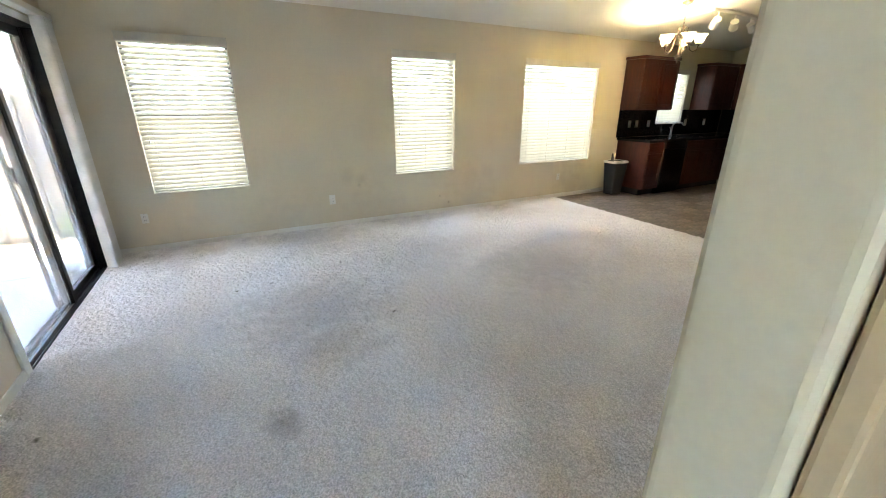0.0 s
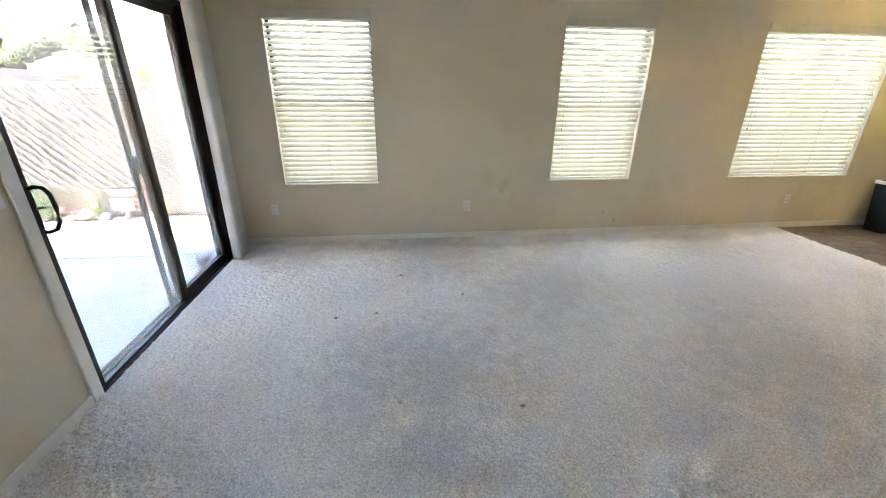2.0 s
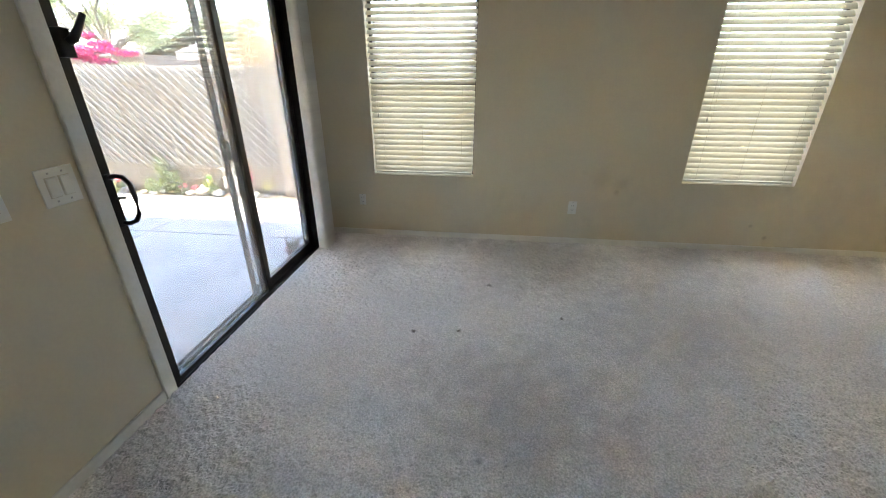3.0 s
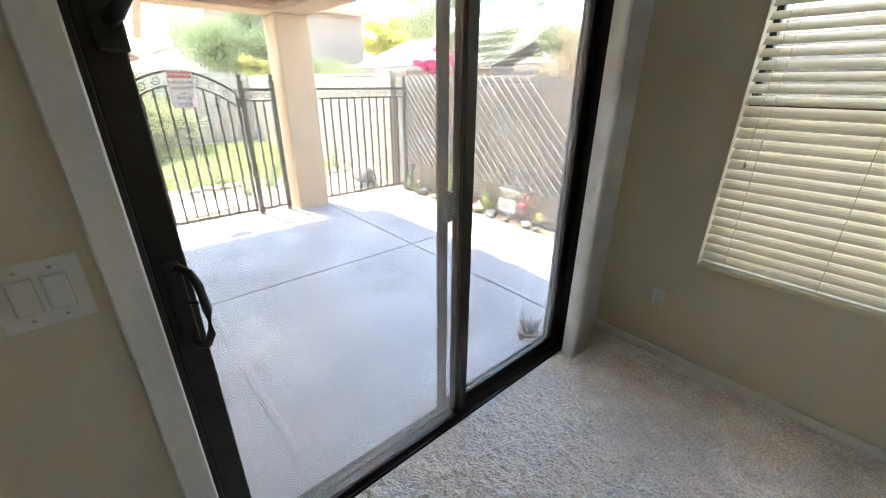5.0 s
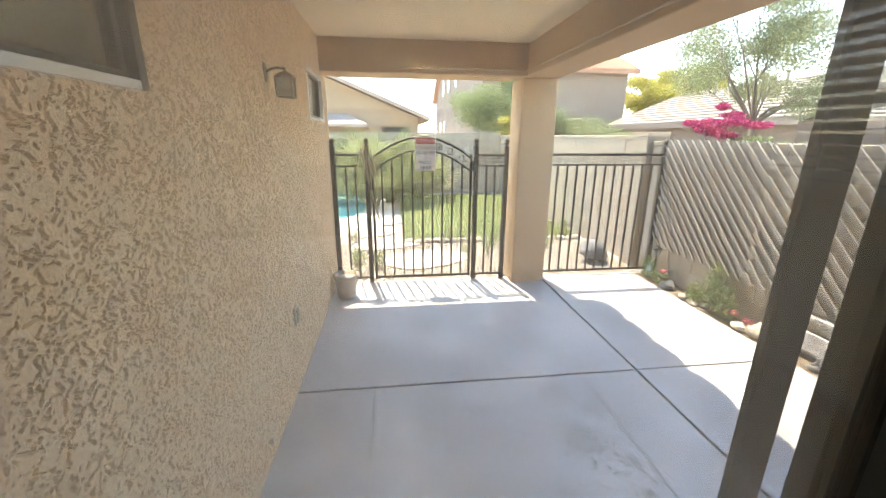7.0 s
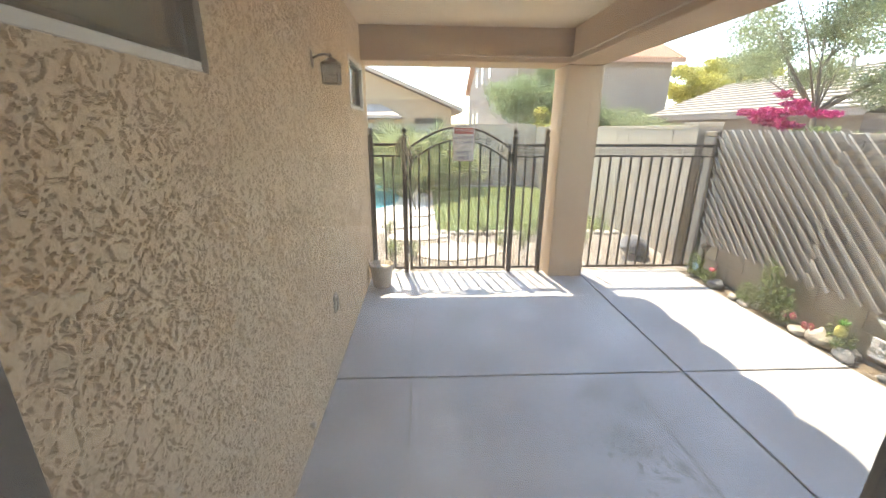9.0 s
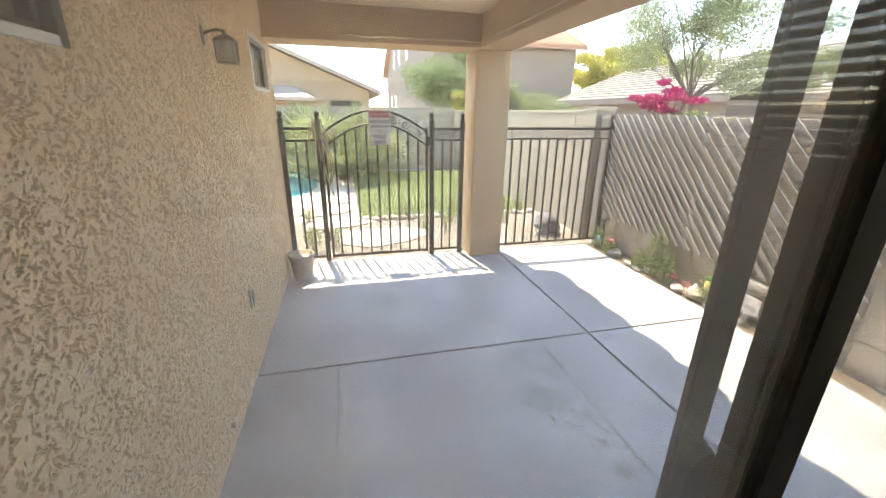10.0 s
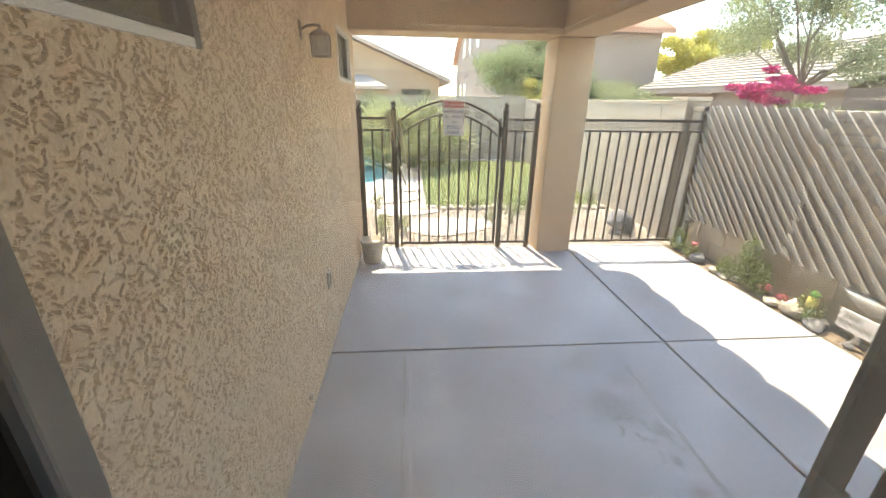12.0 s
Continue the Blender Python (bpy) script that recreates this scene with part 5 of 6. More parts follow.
# ---- fittings on the stucco ----
LX, LY = -3.42, 2.615
lt = thing("wall_lantern", (LX, 2.5, 1.74), "bronze outdoor wall lantern with seeded glass", "lantern")
bm = lathe(bmesh.new(), [(0.055, -0.006), (0.055, 0.004), (0.04, 0.012), (0.012, 0.014)], (0, 0, 0), 18)
bmesh.ops.rotate(bm, verts=bm.verts, matrix=Matrix.Rotation(radians(-90), 3, "X"))
bmesh.ops.scale(bm, verts=bm.verts, vec=(0.62, 1, 1.1))
bmesh.ops.translate(bm, verts=bm.verts, vec=(LX, 2.506, 1.865))
part("backplate", bm, M_ANTIQUE, lt)
part("arm", tube(bmesh.new(), [(LX, 2.51, 1.865), (LX, 2.55, 1.885), (LX, 2.585, 1.892), (LX, LY, 1.882)], 0.007, 8), M_ANTIQUE, lt, smooth=True)
part("cap", lathe(bmesh.new(), [(0.060, 0.0), (0.053, 0.010), (0.034, 0.024), (0.016, 0.032), (0.006, 0.039), (0.010, 0.048), (0.003, 0.060)], (LX, LY, 1.838), 16), M_ANTIQUE, lt, smooth=True)
for dx, dy in ((-1, -1), (1, -1), (-1, 1), (1, 1)):
    part("corner_bar", tube(bmesh.new(), [(LX + dx * 0.043, LY + dy * 0.043, 1.838), (LX + dx * 0.041, LY + dy * 0.041, 1.742)], 0.0045, 6), M_ANTIQUE, lt)
for k in (-1, 1):
    part("glass_pane", box(bmesh.new(), LX - 0.038, LX + 0.038, LY + k * 0.040 - 0.001, LY + k * 0.040 + 0.001, 1.746, 1.836), M_LAMPGLASS, lt)
    part("glass_pane", box(bmesh.new(), LX + k * 0.040 - 0.001, LX + k * 0.040 + 0.001, LY - 0.038, LY + 0.038, 1.746, 1.836), M_LAMPGLASS, lt)
part("base_ring", box(bmesh.new(), LX - 0.045, LX + 0.045, LY - 0.045, LY + 0.045, 1.735, 1.744, 0.003), M_ANTIQUE, lt)
oc = thing("outdoor_outlet", (-3.49, 2.5, 0.30), "grey weatherproof outlet cover on the stucco", "outlet")
part("cover", box(bmesh.new(), -3.525, -3.455, 2.50, 2.53, 0.30, 0.43, 0.008, 2), M_POT, oc)
part("lid", box(bmesh.new(), -3.515, -3.465, 2.531, 2.538, 0.315, 0.415, 0.004), M_ANTIQUE, oc)
hb = thing("pipe_stub", (-2.78, 2.5, -0.05), "small capped pipe stub near the ground", "pipe")
part("stub", rod(bmesh.new(), (-2.78, 2.49, -0.02), (-2.78, 2.535, -0.02), 0.016, 10), M_STEEL, hb)
part("collar", rod(bmesh.new(), (-2.78, 2.50, -0.02), (-2.78, 2.508, -0.02), 0.03, 12), M_ANTIQUE, hb)

M_CONDUIT = mat("painted_conduit", (0.55, 0.43, 0.31), rough=0.6)
cd = thing("conduit_pipe", (-4.5, 4.58, 2.2), "thin tan painted conduit along the patio beams", "conduit")
part("run", rod(bmesh.new(), (-5.20, 3.1, 2.182), (-5.20, 4.585, 2.182), 0.0105, 8), M_CONDUIT, cd)
part("run", rod(bmesh.new(), (-5.20, 4.585, 2.182), (-1.4, 4.585, 2.182), 0.0105, 8), M_CONDUIT, cd)
for x in (-4.6, -3.9, -3.0, -2.2):
    part("coupling", rod(bmesh.new(), (x, 4.585, 2.182), (x + 0.06, 4.585, 2.182), 0.016, 8), M_CONDUIT, cd)

# pots
pt = thing("stone_pot", (-5.02, 2.66, G), "weathered pale stone pot by the gate", "pot")
part("pot", lathe(bmesh.new(), [(0.085, 0.0), (0.095, 0.02), (0.118, 0.2), (0.132, 0.235), (0.132, 0.262), (0.118, 0.262), (0.112, 0.22)], (-5.02, 2.66, G), 20), M_POT, pt, smooth=True)
part("soil", lathe(bmesh.new(), [(0.111, 0.215), (0.05, 0.235), (0.005, 0.238)], (-5.02, 2.66, G), 12), M_POT, pt)
ag = thing("potted_agave", (-1.49, 4.51, G), "spiky succulent in a small terracotta pot", "potted plant")
part("pot", lathe(bmesh.new(), [(0.042, 0), (0.062, 0.085), (0.072, 0.088), (0.072, 0.112), (0.062, 0.112), (0.058, 0.095)], (-1.49, 4.51, G), 20), M_TERRA, ag, smooth=True)
part("soil", lathe(bmesh.new(), [(0.059, 0.095), (0.03, 0.10), (0.004, 0.10)], (-1.49, 4.51, G), 12), M_DIRT, ag)
r = random.Random(5)
for k in range(13):
    a, lean = 2 * math.pi * k / 13 + r.uniform(-0.2, 0.2), r.uniform(0.25, 0.8)
    c, s, L = math.cos(a), math.sin(a), r.uniform(0.07, 0.12)
    b = Vector((-1.49 + 0.02 * c, 4.51 + 0.02 * s, G + 0.095))
    part("leaf", tube(bmesh.new(), [b, b + Vector((c * lean * L * 0.5, s * lean * L * 0.5, L * 0.55)), b + Vector((c * lean * L, s * lean * L, L))], [0.009, 0.008, 0.001], 6), M_AGAVE, ag)

# ---- block wall ----
WY = 6.50
def block_wall(name, axis, face, u0, u1, z0, rows, label, side=-1, length=0.40, h=0.20, thick=0.2, cap=True, bond=True):
    """A wall of concrete blocks in running bond, each block its own piece, over a mortar core."""
    t = thing(name, (face if axis == "x" else (u0 + u1) / 2, face if axis == "y" else (u0 + u1) / 2, z0), label, "block wall", kind="structure")
    top = z0 + rows * h
    lo, hi = (face, face + thick) if side < 0 else (face - thick, face)
    if axis == "y":
        part("mortar_core", box(bmesh.new(), u0, u1, lo + 0.008, hi - 0.008, z0 - 0.15, top - 0.004), M_MORTAR, t)
    else:
        part("mortar_core", box(bmesh.new(), lo + 0.008, hi - 0.008, u0, u1, z0 - 0.15, top - 0.004), M_MORTAR, t)
    memo = {}
    def blk(w):
        k = round(w, 3)
        if k not in memo:
            bm = bmesh.new()
            if axis == "y":
                box(bm, -w / 2 + 0.004, w / 2 - 0.004, -thick / 2, thick / 2, 0.004, h - 0.004, 0.004)
            else:
                box(bm, -thick / 2, thick / 2, -w / 2 + 0.004, w / 2 - 0.004, 0.004, h - 0.004, 0.004)
            memo[k] = mesh_of("block", bm, M_BLOCK)
        return memo[k]
    rr = random.Random(len(name) + rows)
    for j in range(rows):
        u = u0 - (length / 2 if j % 2 and bond else 0)
        while u < u1 - 0.01:
            a, b = max(u, u0), min(u + length, u1)
            if b - a > 0.03:
                o = rr.uniform(-0.0015, 0.0015)
                mid = (lo + hi) / 2 + o
                piece("block", blk(b - a), t, ((a + b) / 2, mid, z0 + j * h) if axis == "y" else (mid, (a + b) / 2, z0 + j * h))
            u += length
    if cap:
        cap_bm = box(bmesh.new(), u0, u1, lo - 0.006, hi + 0.006, top, top + 0.05, 0.004) if axis == "y" else box(bmesh.new(), lo - 0.006, hi + 0.006, u0, u1, top, top + 0.05, 0.004)
        part("coping", cap_bm, M_BLOCK, t)
    return t


ZW = G - 0.01
block_wall("wall_garden_north", "y", WY, -5.775, -2.54, ZW, 8, "tan concrete block garden wall behind the lattice")
block_wall("wall_garden_pilaster", "y", WY - 0.10, -2.53, -2.13, ZW + 0.07, 8, "tan concrete block pilaster of the garden wall", thick=0.3, bond=False)
block_wall("wall_garden_pilaster", "y", WY - 0.08, -6.08, -5.78, -0.25, 9, "tan concrete block pilaster behind the iron fence", thick=0.3, bond=False, length=0.30)
block_wall("wall_garden_east", "y", WY, -2.12, 6.5, ZW + 0.07, 8, "tan concrete block garden wall beside the house")
block_wall("wall_garden_yard", "y", WY, -13.2, -6.085, -0.29, 9, "tan concrete block wall along the lawn")
block_wall("wall_garden_back", "x", -13.2, -3.0, 6.5, -0.23, 9, "tan concrete block wall at the back of the yard", side=1)
solid("wall_garden_far", box(bmesh.new(), -13.4, -13.2, -8, -3.01, -0.4, 1.62), M_BLOCK, "tan block wall at the far yard end", "block wall")
solid("wall_garden_end", box(bmesh.new(), -13.4, -5.4, -8.2, -8.0, -0.4, 1.62), M_BLOCK, "tan block wall at the yard side", "block wall")

# ---- lattice of crossed slats leaning on the wall ----
def lattice(name, x0, x1, z0, z1, y, step, hand, label, seed, gone=9.0):
    """Two layers of thin slats, crossed, clipped to the panel's rectangle."""
    t = thing(name, ((x0 + x1) / 2, y, z0), label, "lattice", "weathered lattice on the wall")
    rr = random.Random(seed)
    W, H = x1 - x0, z1 - z0
    for layer, sgn in ((0, hand), (1, -hand)):
        k = -H
        while k < W:
            # slat from (k, 0) to (k + H, H), mirrored for the other hand
            a, b = max(0.0, -k), min(H, W - k)
            if b - a > 0.06 and not (layer == 1 and k < -gone):
                xa, xb = k + a, k + b
                if sgn < 0:
                    xa, xb = W - xa, W - xb
                yy = y - 0.03 - layer * 0.021 + 0.006
                p = Vector((x0 + xa, yy, z0 + a))
                q = Vector((x0 + xb, yy, z0 + b))
                d = q - p
                bm = bmesh.new()
                t2 = 0.0045 + 0.007 * layer
                box(bm, -d.length / 2, d.length / 2, -t2, t2, -0.018 + 0.005 * layer, 0.018 - 0.005 * layer, 0.001)
                ang = -math.atan2(d.z, d.x)
                bmesh.ops.rotate(bm, verts=bm.verts, matrix=Matrix.Rotation(ang, 3, "Y"))
                bmesh.ops.translate(bm, verts=bm.verts, vec=(p + q) / 2)
                part("slat", bm, M_LATTICE, t)
            k += step * rr.uniform(0.97, 1.03)
    return t


lattice("lattice_panel", -5.42, -4.0, 0.24, 1.50, WY - 0.035, 0.115, 1, "weathered grey diagonal wooden lattice against the wall", 1)
lattice("lattice_panel", -4.02, -2.54, 0.25, 1.49, WY - 0.060, 0.125, 1, "weathered grey diagonal wooden lattice, slats partly missing", 2, gone=0.62)

# ---- yard ----
solid("lawn", box(bmesh.new(), -12.6, -7.35, 3.35, 6.44, -0.28, G - 0.02, 0.02), M_LAWN, "bright green lawn behind the gate", "lawn", kind="structure")
rng = np.random.default_rng(4)
n = 26000
c = np.stack([-7.3 - 5.3 * rng.random(n) ** 1.3, rng.uniform(3.33, 6.42, n), np.full(n, G - 0.022)], 1)
a = rng.uniform(0, 2 * np.pi, n)
w = np.stack([np.cos(a), np.sin(a), 0 * a], 1) * 0.006
tip = np.stack([rng.normal(0, 0.018, n), rng.normal(0, 0.018, n), rng.uniform(0.03, 0.06, n)], 1)
me = bpy.data.meshes.new("grass")
me.from_pydata(np.stack([c - w, c + w, c + tip], 1).reshape(-1, 3).tolist(), [], np.arange(3 * n).reshape(n, 3).tolist())
me.materials.append(M_GRASS)
tagged(new("grass", me), "short bright green grass blades", "grass", kind="stuff")
# pool, its coping and deck
def disc(name, cx, cy, rx, ry, z0, z1, material, label, category, wob=0.06, seed=1, hole=None):
    bm, rr = bmesh.new(), random.Random(seed)
    ph = [rr.uniform(0, 6) for _ in range(4)]
    def ringz(z, k=1.0):
        out = []
        for i in range(40):
            t = 2 * math.pi * i / 40
            f = k * (1 + wob * math.sin(2 * t + ph[0]) + wob * 0.7 * math.sin(3 * t + ph[1]) + wob * 0.35 * math.sin(7 * t + ph[2]))
            out.append(bm.verts.new((cx + rx * f * math.cos(t), cy + ry * f * math.sin(t), z)))
        return out
    a, b, c2 = ringz(z0), ringz(z1 - 0.012), ringz(z1, 0.985)
    for p, q in ((a, b), (b, c2)):
        for i in range(40):
            bm.faces.new((p[i], p[(i + 1) % 40], q[(i + 1) % 40], q[i]))
    bm.faces.new(c2)
    bm.faces.new(a[::-1])
    return solid(name, bm, material, label, category, kind="structure")

disc("pool_deck", -11.0, 0.85, 3.9, 2.3, -0.28, G - 0.015, M_DECK, "pale pool deck", "pool deck", 0.05, 2)
disc("water", -11.2, 0.75, 2.5, 1.75, -0.25, G - 0.004, M_WATER, "turquoise swimming pool water", "pool", 0.05, 2)
for i, (x, y, rx, ry) in enumerate(((-6.35, 3.62, 0.42, 0.62), (-7.25, 3.05, 0.36, 0.55), (-8.1, 2.75, 0.42, 0.5), (-9.0, 2.9, 0.4, 0.45))):
    s = disc("stepping_stone", x, y, rx, ry, -0.27, G + 0.0 - 0.012, M_ROCK, "flat pale flagstone set in the gravel", "stepping stone", 0.09, 10 + i)
    s["kind"] = ""
    s["group"] = "flagstones in the gravel"
# edging stones of the lawn
for i in range(22):
    rr = random.Random(i)
    y = 3.3 + i * 0.145
    bm = ball(bmesh.new(), (-7.28 + rr.uniform(-0.04, 0.04), y, G - 0.01), 0.07, (1, 1.1, 0.75), 2)
    for v in bm.verts:
        v.co += 0.02 * Vector(noise.noise_vector(v.co * 9))
    solid("edging_stone", bm, M_ROCK, "rounded pale edging stone beside the lawn", "stone", kind="", group="lawn edging stones", at=(-7.28, y, G - 0.04))
def boulder(x, y, r, material, label, seed):
    bm = ball(bmesh.new(), (x, y, G + r * 0.55), r, (1, 1.15, 0.8), 3)
    for v in bm.verts:
        v.co += r * 0.6 * Vector(noise.noise_vector(v.co * 3.5 + Vector((seed, 0, 0))))
    solid("boulder", bm, material, label, "boulder", kind="", smooth=False, at=(x, y, G - 0.03))
boulder(-6.05, 6.0, 0.17, M_BOULDER, "dark blue-grey boulder behind the fence", 1)

# gravel scatter near the gate
n = 5200
rng = np.random.default_rng(9)
px, py = -5.5 - 1.9 * rng.random(n), rng.uniform(2.3, 6.4, n)
size = rng.uniform(0.008, 0.022, n)
oc8 = np.array([[1, 0, 0], [-1, 0, 0], [0, 1, 0], [0, -1, 0], [0, 0, 0.7], [0, 0, -0.7]])
v = (oc8[None] * size[:, None, None] * rng.uniform(0.7, 1.2, (n, 6, 1))) + np.stack([px, py, np.full(n, G - 0.03)], 1)[:, None]
tri = np.array([[0, 2, 4], [2, 1, 4], [1, 3, 4], [3, 0, 4], [2, 0, 5], [1, 2, 5], [3, 1, 5], [0, 3, 5]])
me = bpy.data.meshes.new("gravel")
me.from_pydata(v.reshape(-1, 3).tolist(), [], (tri[None] + 6 * np.arange(n)[:, None, None]).reshape(-1, 3).tolist())
me.materials.append(M_GRAVEL)
tagged(new("gravel", me), "loose tan landscaping gravel", "gravel", kind="stuff")

# ---- plants ----
def bush(name, spots, n, size, material, label, category, seed, stems=0, stem_r=0.006, base=None, group="", bark=M_BARK):
    b = base or (spots[0][0], spots[0][1], G - 0.03)
    t = thing(name, b, label, category, group)
    rr = random.Random(seed)
    if stems:
        bm = bmesh.new()
        for i in range(stems):
            s = spots[i % len(spots)]
            e = Vector((s[0] + rr.uniform(-0.5, 0.5) * s[3], s[1] + rr.uniform(-0.5, 0.5) * s[4], s[2] + rr.uniform(-0.2, 0.5) * s[5]))
            o = Vector(b) + Vector((rr.uniform(-0.03, 0.03), rr.uniform(-0.03, 0.03), 0))
            m = (o + e) / 2 + Vector((rr.uniform(-0.1, 0.1), rr.uniform(-0.1, 0.1), 0.1)) * (e - o).length
            tube(bm, [o, o.lerp(m, 0.6), m.lerp(e, 0.4), e], [stem_r, stem_r * 0.8, stem_r * 0.6, stem_r * 0.25], 6)
        part("stems", bm, bark, t)
    me = leaves("foliage", spots, n, size, material, seed)
    me.transform(Matrix.Translation(-Vector(b)))
    f = new("foliage", me)
    f.parent = t
    return t


def tree(name, base, height, spots, n, size, material, label, seed, trunk=0.12, lean=(0, 0)):
    t = thing(name, base, label, "tree")
    rr = random.Random(seed)
    b = Vector(base)
    fork = b + Vector((lean[0], lean[1], height * 0.45))
    part("trunk", tube(bmesh.new(), [b, b.lerp(fork, 0.5) + Vector((0.05, 0.04, 0)), fork], [trunk, trunk * 0.8, trunk * 0.62], 10), M_BARK, t, smooth=True)
    for i, s in enumerate(spots[:13]):
        trunk_i = trunk if i < 4 else trunk * 0.5
        e = Vector(s[:3])
        m = fork.lerp(e, 0.5) + Vector((rr.uniform(-0.15, 0.15), rr.uniform(-0.15, 0.15), 0.12))
        limb = part("limb", tube(bmesh.new(), [fork, m, e], [trunk_i * 0.5, trunk_i * 0.32, trunk_i * 0.12], 8), M_BARK, t, smooth=True)
        bm = bmesh.new()
        for _ in range(5):
            q = e + Vector((rr.uniform(-0.8, 0.8) * s[3], rr.uniform(-0.8, 0.8) * s[4], rr.uniform(-0.5, 0.9) * s[5]))
            o = m.lerp(e, rr.uniform(0.2, 1.0))
            tube(bm, [o, o.lerp(q, 0.5) + Vector((0, 0, 0.05)), q], [trunk_i * 0.14, trunk_i * 0.09, trunk_i * 0.02], 5)
        part("twigs", bm, M_BARK, limb)
    me = leaves("crown", spots, n, size, material, seed)
    me.transform(Matrix.Translation(-b))
    f = new("crown", me)
    f.parent = t
    return t


def lumps(c, r, count, seed, spread=1.0, size=0.42):
    rr = random.Random(seed)
    out = []
    for _ in range(count):
        d = Vector((rr.gauss(0, 1), rr.gauss(0, 1), rr.gauss(0, 1))).normalized() * (rr.random() ** 0.5) * spread
        k = size * rr.uniform(0.7, 1.3)
        out.append((c[0] + d.x * r[0] * 0.75, c[1] + d.y * r[1] * 0.75, c[2] + d.z * r[2] * 0.75, r[0] * k, r[1] * k, r[2] * k))
    return out


tree("garden_tree", (-16.6, 7.9, -0.3), 4.0, lumps((-16.6, 7.9, 2.3), (1.9, 2.6, 1.6), 46, 1, 1.25, 0.24), 36000, 0.05, M_LEAF_A, "dense grey-green tree behind the back wall", 1)
bush("shrub", lumps((-15.6, 10.8, 1.6), (1.5, 2.4, 0.7), 16, 2), 14000, 0.05, M_LEAF_B, "green shrub with yellow flecks behind the wall", "shrub", 2, 8, 0.03, (-15.6, 10.8, -0.3))
bush("flowering_shrub", lumps((-15.0, 7.5, 1.75), (0.6, 0.75, 0.55), 12, 3, 1.3, 0.3), 3000, 0.045, M_LEAF_Y, "yellow-flowering shrub behind the back wall", "shrub", 3, 5, 0.02, (-15.0, 7.5, -0.3))
tree("mesquite_tree", (-7.55, 9.6, -0.3), 4.6, lumps((-8.0, 9.8, 3.25), (2.1, 1.9, 1.55), 52, 4, 1.3, 0.21), 42000, 0.027, M_LEAF_B, "open-crowned green mesquite tree beyond the wall", 4, 0.07, (-0.05, 0.0))
tree("small_tree", (-6.6, 12.4, -0.3), 2.6, lumps((-6.6, 12.4, 2.3), (1.0, 0.9, 0.75), 22, 5, 1.2, 0.26), 9000, 0.034, M_LEAF_B, "small feathery tree beyond the wall", 5, 0.05)
bush("dry_shrub", lumps((-4.2, 9.6, 1.75), (1.25, 0.8, 0.75), 22, 6, 1.25, 0.3), 5000, 0.025, M_LEAF_D, "dry orange-brown shrub beyond the wall", "shrub", 6, 16, 0.02, (-4.2, 9.6, -0.3))
tree("palo_verde_tree", (-31, 24.5, -0.3), 4.6, lumps((-31, 24.5, 4.8), (3.4, 4.2, 2.0), 60, 7, 1.2, 0.25), 36000, 0.12, M_LEAF_Y, "bright yellow flowering palo verde tree far off", 7, 0.2)
bush("bougainvillea", lumps((-5.95, 7.5, 1.68), (0.66, 0.35, 0.22), 30, 8, 1.5, 0.2), 2600, 0.030, M_MAGENTA, "magenta bougainvillea spilling over the wall", "bougainvillea", 8, 8, 0.012, (-5.95, 7.5, -0.3))
bush("hedge", lumps((-4.8, 7.35, 1.40), (0.9, 0.35, 0.22), 9, 9), 3000, 0.032, M_LEAF_G, "green creeper along the wall top", "shrub", 9, 6, 0.012, (-4.8, 7.35, -0.3))

# low fan palms behind the gate
def fan_palm(x, y, n, size, seed):
    t = thing("fan_palm", (x, y, G - 0.03), "bushy green fan palm clump by the pool", "palm", "palms by the pool")
    rr = random.Random(seed)
    stem, fol = bmesh.new(), []
    vs, fs = [], []
    for i in range(n):
        az, el = rr.uniform(0, 2 * math.pi), rr.uniform(0.25, 1.4)
        L = size * rr.uniform(0.6, 1.0)
        d = Vector((math.cos(az) * math.cos(el), math.sin(az) * math.cos(el), math.sin(el)))
        o = Vector((x + rr.uniform(-0.12, 0.12), y + rr.uniform(-0.12, 0.12), G))
        h = o + d * L
        tube(stem, [o, o.lerp(h, 0.5) + Vector((0, 0, 0.03)), h], [0.014, 0.010, 0.007], 5)
        side = d.cross(Vector((0, 0, 1))).normalized()
        up = side.cross(d)
        for k in range(17):
            a = radians(-100 + 200 * k / 16)
            w = (d * math.cos(a) + side * math.sin(a) + up * rr.uniform(-0.1, 0.15)).normalized()
            q = w.cross(up).normalized() * 0.017
            l = size * rr.uniform(0.38, 0.52)
            tip = h + w * l + Vector((0, 0, -0.12 * l))
            j = len(vs)
            vs += [h - q * 0.3, h + w * l * 0.5 + q, tip, h + w * l * 0.5 - q]
            fs.append((j, j + 1, j + 2, j + 3))
    part("stalks", stem, M_LEAF_P, t)
    me = bpy.data.meshes.new("fronds")
    me.from_pydata([tuple(v - Vector((x, y, G - 0.03))) for v in vs], [], fs)
    me.materials.append(M_LEAF_P)
    f = new("fronds", me)
    f.parent = t

for i, (x, y, nn, s) in enumerate(((-11.4, 3.1, 44, 1.5), (-12.0, 3.9, 32, 1.15), (-12.2, 2.4, 40, 1.5), (-10.7, 2.7, 26, 1.0), (-12.5, 1.2, 30, 1.4))):
    fan_palm(x, y, nn, s, 20 + i)

